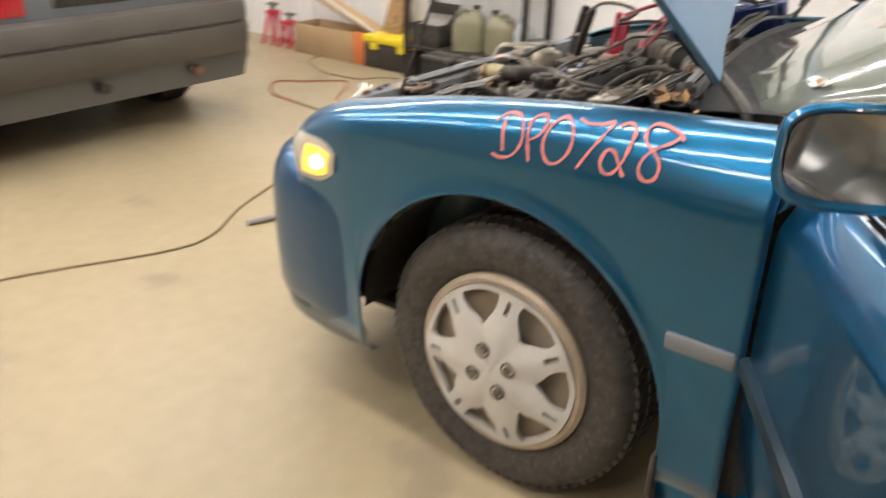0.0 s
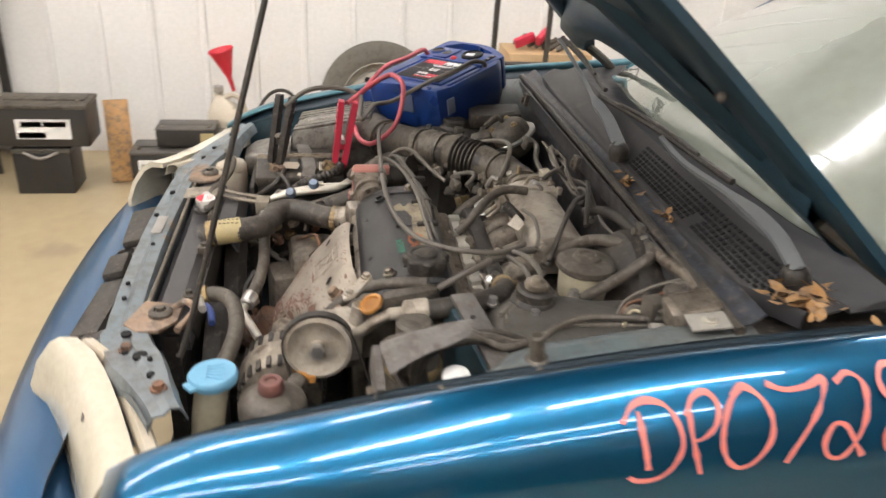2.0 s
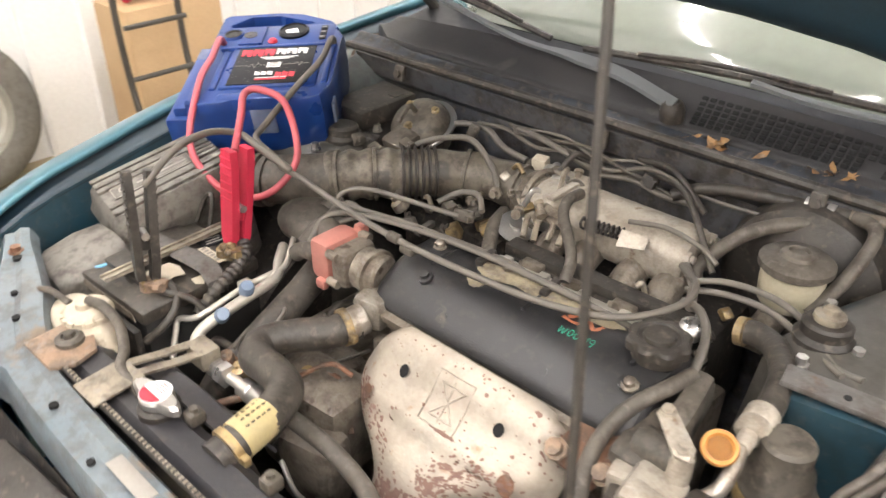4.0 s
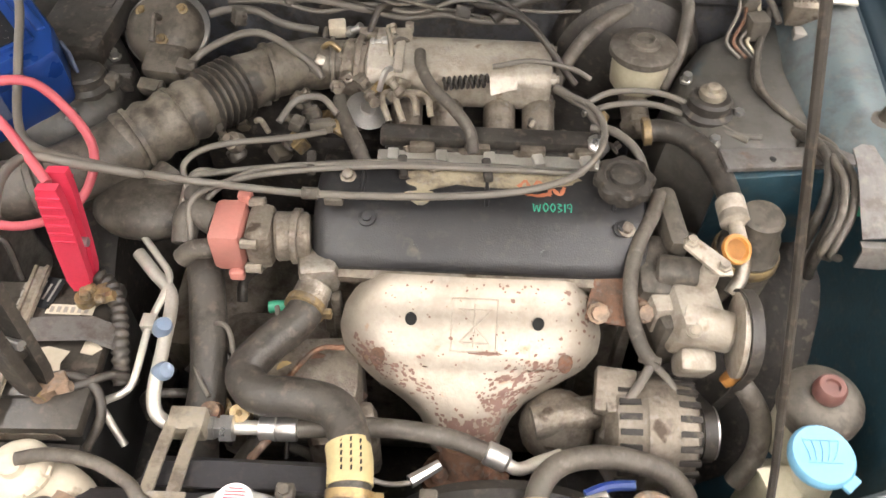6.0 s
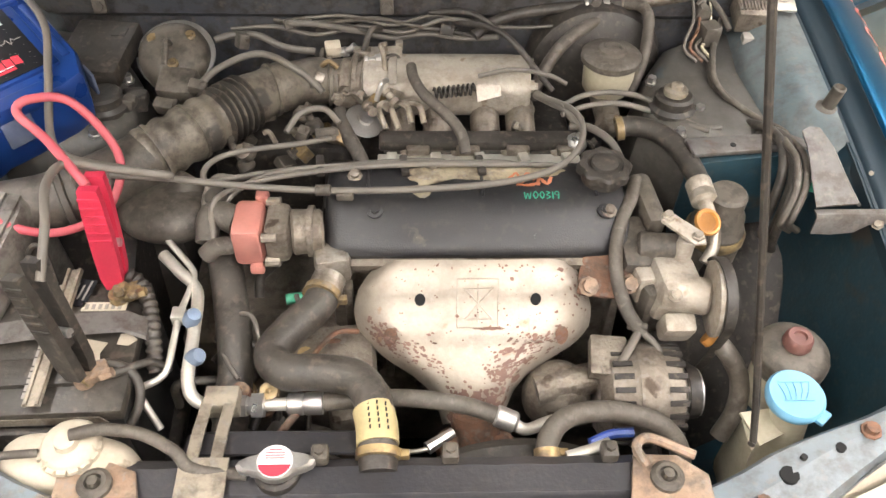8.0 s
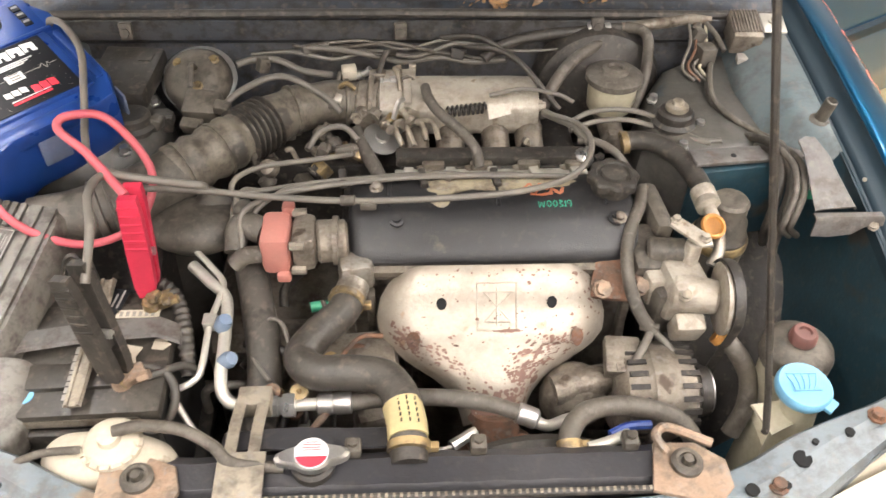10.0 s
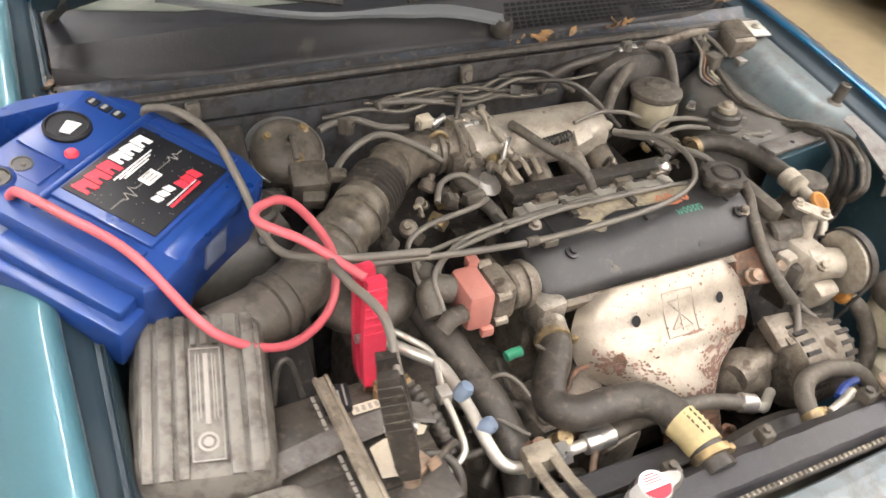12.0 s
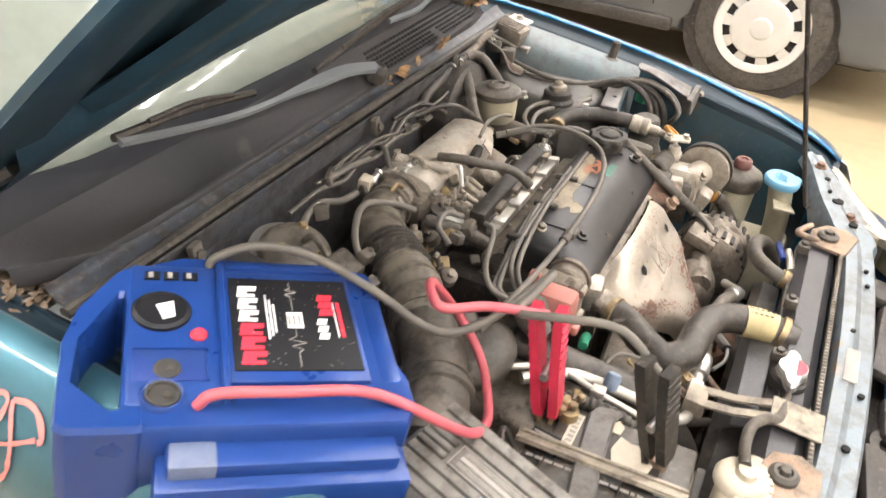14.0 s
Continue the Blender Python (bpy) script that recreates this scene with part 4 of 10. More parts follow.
for s in (1, -1):
    bm = BM()
    rows = []
    for k in range(9):
        f = k / 8
        x = 0.372 + 0.308 * f
        y = -0.782 + 0.152 * f ** 0.72
        rows.append([(s * x, y + 0.03, 0.800 - 0.012 * f), (s * x, y + 0.006, 0.802 - 0.012 * f), (s * x, y - 0.012, 0.792 - 0.010 * f), (s * x, y - 0.036, 0.758 - 0.012 * f), (s * x, y - 0.052, 0.715 - 0.012 * f), (s * x, y - 0.050, 0.690)])
    sheet(bm, rows, 0.012)
    lamp = part("headlight", bm, LENS, car, "yellowed headlight lens", 40)
    # pale frame strip behind the lens
    bm = BM()
    rows = []
    for k in range(9):
        f = k / 8
        x = 0.380 + 0.290 * f
        y = -0.782 + 0.152 * f ** 0.72
        rows.append([(s * x, y + 0.060, 0.775 - 0.012 * f), (s * x, y + 0.060, 0.799 - 0.012 * f), (s * x, y + 0.056, 0.803 - 0.012 * f), (s * x, y + 0.042, 0.803 - 0.012 * f), (s * x, y + 0.038, 0.797 - 0.012 * f), (s * x, y + 0.034, 0.780 - 0.012 * f)])
    sheet(bm, rows, 0.002)
    part("lamp_frame", bm, WHITE_PL, lamp, "cream lamp frame strip", 30)
    rows = [corner_row(s, u / 10, 0.0) for u in range(11)]
    bm = BM()
    sheet(bm, rows, 0.003)
    corner = part("corner_lamp", bm, LENS, car, "clear corner lamp lens", 60)
    if s > 0:
        bm = BM()
        sheet(bm, [corner_row(s, 0.44 + 0.46 * u / 6, 0.003, 0.17 + 0.03 * abs(u - 3) / 3, 0.84) for u in range(7)], 0.003)
        part("amber_bulb_lens", bm, AMBER, corner, "lit amber turn signal")
        bm = BM()
        sheet(bm, [corner_row(s, 0.60 + 0.24 * u / 6, 0.005, 0.30 + 0.10 * abs(u - 3) / 3, 0.70 - 0.08 * abs(u - 3) / 3) for u in range(7)], 0.003)
        part("bulb", bm, BULB, corner, "glowing pale bulb")

# front wheels
def build_wheel(c, s, parent):
    """A tyre and its cover, axle along x, outside towards s."""
    R = 0.342
    c = Vector(c)
    bm = BM()
    prof = [(0.19, -0.19), (0.215, -0.195), (0.29, -0.205), (0.320, -0.19), (0.333, -0.16), (0.337, -0.10), (0.337, -0.06), (0.332, -0.025), (0.320, 0.0), (0.305, 0.012), (0.285, 0.017), (0.255, 0.012), (0.232, 0.004), (0.222, -0.004), (0.21, -0.02)]
    lathe(bm, c, (s, 0, 0), prof, 64)
    tyre = part("tyre", bm, TYRE, parent, "worn black tyre")
    # tread blocks round the crown
    bm = BM()
    x, y, z = basis((s, 0, 0))
    for k in range(72):
        a = 2 * math.pi * k / 72
        for w, off in ((-0.030, 0.0), (-0.075, 0.5), (-0.12, 0.0), (-0.165, 0.5)):
            a2 = a + off * 2 * math.pi / 72
            rd = x * math.cos(a2) + y * math.sin(a2)
            tg = -x * math.sin(a2) + y * math.cos(a2)
            rr = 0.335 if w > -0.15 else 0.331
            if w > -0.04:
                rr = 0.331
            m = Matrix.Translation(c + z * w + rd * rr) @ Matrix((rd, tg, z)).transposed().to_4x4()
            box(bm, (0, 0, 0), (0.010, 0.021, 0.034), (0, 0, 0) if off else (12, 0, 0), m=m)
    part("tread", bm, TYRE, parent, "blocky tread pattern")
    # wheel cover: seven broad spokes with a slot each
    bm = BM()
    lathe(bm, c, (s, 0, 0), [(0.196, -0.02), (0.196, 0.006), (0.203, 0.016), (0.213, 0.016), (0.222, 0.008), (0.223, -0.006), (0.215, -0.015)], 64)
    part("cover_rim", bm, HUBRIM, parent, "tan-stained outer ring of the wheel cover")
    bm = BM()
    lathe(bm, c, (s, 0, 0), [(0.0, -0.06), (0.205, -0.06), (0.205, -0.02), (0.198, -0.02), (0.19, -0.045), (0.0, -0.045)], 48)
    part("steel_rim", bm, DARK, parent, "dark steel rim behind the cover")
    N, C = 7, 20
    prof = [(0.004, 0.034), (0.05, 0.034), (0.09, 0.031), (0.106, 0.029), (0.112, 0.028), (0.118, 0.027), (0.126, 0.025), (0.136, 0.022), (0.147, 0.020), (0.158, 0.018), (0.169, 0.015), (0.180, 0.012), (0.187, 0.010), (0.199, 0.008)]
    wide = [(0.0, 0.30), (0.09, 0.16), (0.112, 0.07), (0.118, 0.20), (0.136, 0.46), (0.150, 0.60), (0.164, 0.67), (0.180, 0.66), (0.187, 0.62), (0.2, 0.62)]
    n = N * C
    bm = BM()
    grid = []
    for q, h in prof:
        g = lerp_table(wide, q)
        row = []
        for j in range(n):
            p = (j % C - C / 2) / (C / 2)
            a = p / 0.5 * g if abs(p) <= 0.5 else math.copysign(g + (abs(p) - 0.5) / 0.5 * (1 - g), p)
            t = 2 * math.pi / N * (j // C + a / 2) + 0.06
            row.append(bm.verts.new(c + (x * math.cos(t) + y * math.sin(t)) * q + z * (h + 0.005 * math.cos(math.pi * (a + 1)) * min(1, q / 0.15))))
        grid.append(row)
    for i in range(len(prof) - 1):
        for j in range(n):
            q = j % C + 0.5 - C / 2
            if 4 <= i <= 11 and abs(q) < 5:
                continue
            if 8 <= i <= 10 and C / 2 - abs(q) < 1:
                continue
            bm.faces.new((grid[i][j], grid[i][(j + 1) % n], grid[i + 1][(j + 1) % n], grid[i + 1][j]))
    bm.normal_update()
    bmesh.ops.solidify(bm, geom=list(bm.faces), thickness=0.014)
    part("wheel_cover", bm, HUB, parent, "silver plastic seven-spoked wheel cover", 30)
    for k in range(4):
        a = 2 * math.pi * k / 4 + 0.45
        rd = x * math.cos(a) + y * math.sin(a)
        bm = BM()
        lathe(bm, c + rd * 0.052 + z * 0.044, (s, 0, 0), [(0.0, -0.02), (0.019, -0.02), (0.019, 0.007), (0.014, 0.0065), (0.013, 0.001), (0.010, 0.001), (0.009, 0.008), (0.0, 0.008)], 16)
        part("wheel_nut", bm, DIRTY_ALLOY, parent)
    return parent


def add_wheel(at, s):
    """A wheel under the car: an Empty that holds its pieces."""
    hub = new("wheel")
    hub.parent = car
    hub.location = Vector(at) - car.location
    hub.empty_display_size = 0.05
    hub["label"] = "black tyre with a silver wheel cover"
    build_wheel(at, s, hub)
    for ob in list(hub.children):
        ob.matrix_parent_inverse = Matrix.Translation(-Vector(at))


add_wheel((0.757, 0.0, 0.342), 1)
add_wheel((-0.757, 0.0, 0.342), -1)
add_wheel((0.757, 2.72, 0.342), 1)
add_wheel((-0.757, 2.72, 0.342), -1)

# ---- the sedan's engine bay ----
# floor of the bay, bulkhead and frame rails
# dark plate added to hide the floor and shade the bay's depth
bm = BM()
box(bm, (0, -0.25, 0.27), (1.24, 0.95, 0.02))
part("undertray", bm, DARK, car)
bm = BM()
rows = []
for k in range(14):
    x = -0.62 + 1.24 * k / 13
    rows.append([(x, 0.150, 0.955), (x, 0.158, 0.915), (x, 0.175, 0.90), (x, 0.165, 0.80), (x, 0.155, 0.60), (x, 0.12, 0.30)])
sheet(bm, rows, 0.004)
part("bulkhead", bm, BULKHEAD, car, "dusty dark teal bulkhead", 30)
for s in (1, -1):
    # inner wing: a dusty shelf beside the tower, a teal apron ahead of it
    for y0, y1, n_, mt_, lb_ in ((-0.17, 0.19, 9, SHELF, "dusty pale blue inner wing shelf"), (-0.60, -0.17, 9, APRON, "teal painted inner wing apron")):
        bm = BM()
        rows = []
        for k in range(n_):
            y = y0 + (y1 - y0) * k / (n_ - 1)
            ze = lerp_table(EDGE_Z, y)
            f = min(1.0, max(0.0, (-0.12 - y) / 0.06))
            shelf = [(0.662, ze - 0.021), (0.634, ze - 0.020), (0.606, ze - 0.030), (0.578, ze - 0.052), (0.560, ze - 0.080), (0.56, 0.60), (0.52, 0.45), (0.46, 0.42), (0.44, 0.30)]
            apron = [(0.662, ze - 0.021), (0.658, ze - 0.040), (0.652, ze - 0.080), (0.644, ze - 0.12), (0.634, ze - 0.18), (0.60, 0.60), (0.55, 0.47), (0.48, 0.42), (0.44, 0.30)]
            rows.append([(s * (a + (c - a) * f), y, b + (d - b) * f) for (a, b), (c, d) in zip(shelf, apron)])
        sheet(bm, rows, 0.0)
        part("inner_wing", bm, mt_, car, lb_, 40)
    # strut tower
    bm = BM()
    loops = []
    for z, g, o in ((0.45, 0.05, -0.01), (0.70, 0.03, 0.0), (0.84, 0.012, 0.0), (0.868, 0.0, 0.0), (0.876, -0.014, 0.004), (0.878, -0.03, 0.006)):
        loop = []
        for px, py in ((0.392, -0.075), (0.402, -0.015), (0.425, 0.055), (0.455, 0.10), (0.53, 0.145), (0.60, 0.155), (0.618, 0.05), (0.618, -0.05), (0.60, -0.115), (0.52, -0.135), (0.44, -0.12)):
            cx, cy = 0.505, 0.01
            d = Vector((px - cx, py - cy, 0))
            q = Vector((px, py, 0)) + d.normalized() * g
            loop.append((s * q.x, q.y, z + o + (0.014 if py > 0.06 else 0)))
        loops.append(loop)
    rings(bm, loops)
    tower = part("strut_tower", bm, PAINT_IN, car, "dusty teal strut tower", 40)
    bm = BM()
    lathe(bm, (s * 0.436, -0.052, 0.872), (0, 0.06, 1), [(0.036, 0.0), (0.036, 0.012), (0.030, 0.018), (0.030, 0.030), (0.026, 0.034), (0, 0.034)], 24)
    mount = part("strut_mount", bm, BLACK, tower, "black rubber strut mount")
    bm = BM()
    lathe(bm, (s * 0.436, -0.050, 0.905), (0, 0.06, 1), [(0.017, 0.0), (0.019, 0.004), (0.018, 0.010), (0.010, 0.012), (0.009, 0.018), (0.005, 0.020), (0, 0.020)], 20)
    if s > 0:
        part("mount_cap", bm, TAN_STEEL, tower, "tan damper top cap")
    else:
        bm.free()
    for px, py in ((0.478, -0.058), (0.418, 0.018), (0.435, -0.115)):
        bm = BM()
        lathe(bm, (s * px, py, 0.876), (0, 0, 1), [(0.010, 0), (0.010, 0.004), (0.007, 0.004), (0.007, 0.014), (0, 0.014)], 6)
        part("mount_stud", bm, STEEL, tower)
# rusty rail in front of the left tower, with a painted ledge under it
bm = BM()
box(bm, (0.525, -0.150, 0.889), (0.185, 0.036, 0.008), (0, 3, 9), bev=0.002)
rail = part("tower_rail", bm, WING_STEEL, car, "brown rust-stained steel rail before the tower")
# black discs colour in the dark of the rail's holes
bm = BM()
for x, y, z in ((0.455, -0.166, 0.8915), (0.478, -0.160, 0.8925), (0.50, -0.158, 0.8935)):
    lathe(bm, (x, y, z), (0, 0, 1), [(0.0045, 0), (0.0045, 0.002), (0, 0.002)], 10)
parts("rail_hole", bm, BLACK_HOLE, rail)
bm = BM()
sheet(bm, [[(0.43 + 0.2 * k, -0.170 + 0.03 * k, 0.884), (0.43 + 0.2 * k, -0.186 + 0.03 * k, 0.880), (0.43 + 0.2 * k, -0.190 + 0.03 * k, 0.86), (0.43 + 0.2 * k, -0.186 + 0.03 * k, 0.74)] for k in (0, 0.33, 0.66, 1)], 0.003)
part("tower_ledge", bm, APRON, car, "teal painted ledge before the tower")
# front panel: a pale teal beam with swept ends
BEAM = [(-0.615, -0.575, 0.835), (-0.50, -0.625, 0.822), (-0.40, -0.672, 0.805), (-0.30, -0.695, 0.800), (0, -0.705, 0.800), (0.30, -0.695, 0.800), (0.40, -0.672, 0.805), (0.50, -0.625, 0.822), (0.615, -0.575, 0.835)]
path = spline(BEAM, 5)
bm = BM()
rows = []
for i, c in enumerate(path):
    d = (path[min(i + 1, len(path) - 1)] - path[max(i - 1, 0)]).normalized()
    n = Vector((-d.y, d.x, 0)).normalized()
    w = 0.030 if abs(c.x) < 0.34 else 0.040 - 0.016 * min(1.0, max(0.0, (abs(c.x) - 0.46) / 0.12))
    deep = 1.0 - 0.75 * min(1.0, max(0.0, (abs(c.x) - 0.44) / 0.10))
    rows.append([c + n * (w + 0.004) + Vector((0, 0, -0.07 * deep - 0.004)), c + n * w + Vector((0, 0, -0.010)), c + n * (w - 0.006), c + n * 0.006 + Vector((0, 0, 0.003)), c - n * 0.004 + Vector((0, 0, -0.004)), c - n * (w - 0.006) + Vector((0, 0, -0.004)), c - n * w + Vector((0, 0, -0.016)), c - n * (w + 0.001) + Vector((0, 0, -0.036 * deep)), c - n * (w + 0.002) + Vector((0, 0, -0.060 * deep))])
sheet(bm, rows, 0.003)
beam = part("front_panel", bm, PAINT_PALE, car, "pale dusty teal radiator support beam", 30)
# holes aren't cut: black discs hold their shade
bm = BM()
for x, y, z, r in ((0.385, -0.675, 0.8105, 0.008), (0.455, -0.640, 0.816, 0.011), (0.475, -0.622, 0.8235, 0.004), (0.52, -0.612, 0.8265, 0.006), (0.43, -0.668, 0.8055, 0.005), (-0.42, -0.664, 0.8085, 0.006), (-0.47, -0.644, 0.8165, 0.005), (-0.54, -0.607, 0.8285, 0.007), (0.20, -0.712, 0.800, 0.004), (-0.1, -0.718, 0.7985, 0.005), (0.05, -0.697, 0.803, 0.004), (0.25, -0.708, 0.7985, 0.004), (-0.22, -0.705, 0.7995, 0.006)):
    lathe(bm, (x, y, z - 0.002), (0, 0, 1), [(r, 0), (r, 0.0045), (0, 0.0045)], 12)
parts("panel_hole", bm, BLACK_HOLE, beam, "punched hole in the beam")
for x, y, z in ((0.56, -0.594, 0.831), (0.42, -0.668, 0.804), (-0.56, -0.600, 0.829)):
    bm = BM()
    lathe(bm, (x, y, z), (0, 0, 1), [(0.012, 0), (0.012, 0.003), (0.008, 0.003), (0.008, 0.010), (0, 0.010)], 8)
    part("panel_bolt", bm, RUST, beam)
bm = BM()
box(bm, (-0.040, -0.7005, 0.8035), (0.082, 0.020, 0.0014), (0, 0, -1), bev=0.0004)
part("data_label", bm, GREYPRINT, beam, "faded white data label")
bm = BM()
tube(bm, [(x, -0.6635, 0.799) for x in (-0.29, -0.1, 0.1, 0.28)], 0.005, 8)
part("seal_core", bm, BLACK, beam)
bm = BM()
x = -0.29
while x < 0.285:
    box(bm, (x, -0.6635, 0.8030), (0.0034, 0.005, 0.0035))
    x += 0.0085
tagged(part("toothed_seal", bm, TAN_STEEL, beam, "dusty pale toothed edge seal strip"), kind="stuff")
# cavity behind the bumper with grey splash plates
# dark sheet stands in for the shade inside the nose
bm = BM()
sheet(bm, [[(x, -0.735, 0.735), (x, -0.76, 0.67), (x, -0.86 + 0.10 * (abs(x) / 0.62) ** 2, 0.655)] for x in (-0.62, -0.4, -0.2, 0, 0.2, 0.4, 0.62)])
part("nose_cavity", bm, DARK, car)
for cx, cy, cz, sx, sy, rz in ((0.16, -0.775, 0.725, 0.20, 0.055, -3), (-0.20, -0.775, 0.725, 0.17, 0.06, 4), (0.30, -0.752, 0.735, 0.07, 0.05, 10), (-0.03, -0.79, 0.715, 0.09, 0.045, 2)):
    bm = BM()
    box(bm, (cx, cy, cz), (sx, sy, 0.022), (14, 0, rz), bev=0.008)
    part("splash_plate", bm, BLACK, car, "dusty black splash plate in the nose")
for s in (1, -1):
    bm = BM()
    box(bm, (s * 0.47, -0.700, 0.755), (0.16, 0.05, 0.05), (0, 0, s * 14), bev=0.012)
    cyl(bm, (s * 0.42, -0.70, 0.76), (s * 0.42, -0.655, 0.76), 0.035, 0.03, bev=0.004)
    part("headlight_back", bm, GREY_PL, car, "grey headlight housing")
bm = BM()
tube(bm, [(0.36, -0.79, 0.70), (0.33, -0.76, 0.735), (0.28, -0.765, 0.73), (0.25, -0.79, 0.70)], 0.006, 8)
part("lamp_wire", bm, BRASS, car, "tan lamp wire")
bm = BM()
lathe(bm, (-0.09, -0.785, 0.680), (0, -0.4, 1), [(0.035, 0), (0.045, 0.02), (0.045, 0.03), (0.030, 0.032), (0.028, 0.02), (0, 0.02)], 20)
part("horn", bm, BLACK, car, "black round horn in the nose")

# ---- radiator ----
rad = thing("radiator", (0, -0.60, 0.30), "black plastic-topped radiator behind the front panel", "radiator")
bm = BM()
box(bm, (0, -0.622, 0.55), (0.66, 0.028, 0.44))
part("core", bm, DARK, rad)
bm = BM()
loops = []
for k in range(21):
    x = -0.325 + 0.65 * k / 20
    rib = 0.003 if k % 2 else 0.0
    loops.append([(x, -0.656, 0.74), (x, -0.658, 0.782 + rib), (x, -0.645, 0.795 + rib), (x, -0.612, 0.796 + rib), (x, -0.596, 0.784 + rib), (x, -0.592, 0.74)])
rings(bm, loops)
tank = part("top_tank", bm, TANK, rad, "dusty black plastic top tank", 30)
bm = BM()
lathe(bm, (-0.121, -0.620, 0.79), (0, 0, 1), [(0.026, 0), (0.026, 0.016), (0.022, 0.020)], 20)
part("filler_neck", bm, BLACK, rad)
cap = BM()
loops = []
for z, k in ((0.811, 0.9), (0.813, 1.0), (0.822, 1.0), (0.826, 0.88)):
    loop = []
    for j in range(40):
        a = 2 * math.pi * j / 40
        r = (0.024 + 0.020 * max(0, math.cos(2 * a)) ** 3) * k
        loop.append((-0.121 + r * math.cos(a + 0.08), -0.620 + 0.86 * r * math.sin(a + 0.08), z))
    loops.append(loop)
rings(cap, loops)
rc = part("radiator_cap", cap, STEEL, rad, "silver two-eared radiator cap", 30)
bm = BM()
lathe(bm, (-0.121, -0.620, 0.826), (0, 0, 1), [(0.020, 0), (0.020, 0.001), (0, 0.0012)], 24)
part("cap_label", bm, WHITE, rc, "white warning label")
bm = BM()
prism(bm, [(0.019 * math.cos(a), 0.019 * math.sin(a)) for a in [math.pi + 0.25 + (math.pi - 0.5) * k / 10 for k in range(11)]], pose(-0.121, -0.620, 0.8272), 0.0006)
for k in range(4):
    box(bm, (-0.121, -0.606 - 0.0035 * k, 0.8275), (0.022 - 0.002 * (k == 0) * 4, 0.0011, 0.0006))
part("cap_warning", bm, REDPRINT, rc, "red warning field with fine lines")
for s in (1, -1):
    bm = BM()
    prism(bm, [(-0.045, -0.035), (0.03, -0.045), (0.05, -0.02), (0.045, 0.015), (0.01, 0.035), (-0.04, 0.03)], pose(s * 0.322, -0.640, 0.800, 0, 0, -8 * s), 0.006, bev=0.002)
    if s > 0:
        tube(bm, [(0.30, -0.62, 0.805), (0.29, -0.60, 0.812), (0.31, -0.585, 0.806), (0.36, -0.605, 0.800)], 0.006, 8)
    br = part("upper_bracket", bm, RUST_PALE, rad, "rust-tinted radiator bracket")
    bm = BM()
    lathe(bm, (s * 0.319, -0.636, 0.806), (0, 0, 1), [(0.019, 0), (0.019, 0.006), (0.014, 0.010), (0.010, 0.010), (0.010, 0.005), (0.007, 0.005), (0.006, 0.014), (0, 0.014)], 20)
    part("bracket_bush", bm, GREY_PL, br, "rubber bush with a bolt")
bm = BM()
tube(bm, [(0.30, -0.56, 0.775), (0.27, -0.565, 0.78), (0.245, -0.575, 0.778)], 0.006, 8)
part("blue_wire", bm, JS_DARK, rad, "blue wire end")
# fan shroud and motors behind the radiator
bm = BM()
for cx in (-0.17, 0.17):
    lathe(bm, (cx, -0.585, 0.58), (0, 1, 0), [(0.155, 0), (0.16, 0.03), (0.15, 0.045), (0.14, 0.045), (0.145, 0.01), (0.14, 0.0)], 40)
    for k in range(4):
        a = math.pi * k / 2 + 0.4
        tube(bm, [(cx, -0.55, 0.58), (cx + 0.15 * math.cos(a), -0.55, 0.58 + 0.15 * math.sin(a))], 0.008, 6)
    cyl(bm, (cx, -0.58, 0.58), (cx, -0.52, 0.58), 0.045, 0.04, bev=0.006)
prism(bm, [(-0.31, 0), (0.31, 0), (0.27, -0.05), (0.02, -0.065), (-0.27, -0.045)], pose(0, -0.59, 0.775, 90, 0, 0), 0.012)
parts("fan_shroud", bm, BLACK, rad, "black plastic fan shroud")
bm = BM()
rows = [[(x, -0.592, 0.788), (x, -0.560 - 0.018 * abs(x) , 0.782 + 0.004 * math.sin(x * 30)), (x, -0.548, 0.76)] for x in [-0.235 + 0.03 * k for k in range(9)]]
sheet(bm, rows, 0.004)
part("shroud_lip", bm, TANK, rad)
for x in (-0.075, 0.075, 0.26):
    bm = BM()
    box(bm, (x, -0.600, 0.803), (0.020, 0.022, 0.018), bev=0.004)
    lathe(bm, (x, -0.600, 0.811), (0, 0, 1), [(0.006, 0), (0.006, 0.006), (0, 0.006)], 6)
    part("shroud_clip", bm, GREY_PL, rad)
# pipe bracket on the radiator
bm = BM()
rings(bm, [[(p[0] + dx, p[1], p[2] + dz) for dx, dz in ((-0.021, 0), (-0.007, 0), (-0.007, 0.004), (-0.021, 0.004))] for p in ((-0.205, -0.515, 0.785), (-0.207, -0.56, 0.792), (-0.205, -0.61, 0.806))])
rings(bm, [[(p[0] + dx, p[1], p[2] + dz) for dx, dz in ((0.007, 0), (0.021, 0), (0.021, 0.004), (0.007, 0.004))] for p in ((-0.205, -0.515, 0.785), (-0.207, -0.56, 0.792), (-0.205, -0.61, 0.806))])
box(bm, (-0.204, -0.640, 0.806), (0.056, 0.07, 0.004), (4, 0, 0), bev=0.0015)
box(bm, (-0.204, -0.510, 0.775), (0.042, 0.030, 0.030), bev=0.003)
part("pipe_bracket", bm, TAN_STEEL, rad, "tan slotted pipe bracket")

# ---- engine ----
eng = thing("engine", (0.12, -0.2, 0.30), "dusty four-cylinder engine with a black valve cover", "engine")
bm = BM()
box(bm, (0.13, -0.20, 0.56), (0.44, 0.20, 0.44), (-8, 0, 0), bev=0.01)
box(bm, (-0.20, -0.19, 0.50), (0.26, 0.28, 0.30), bev=0.04)
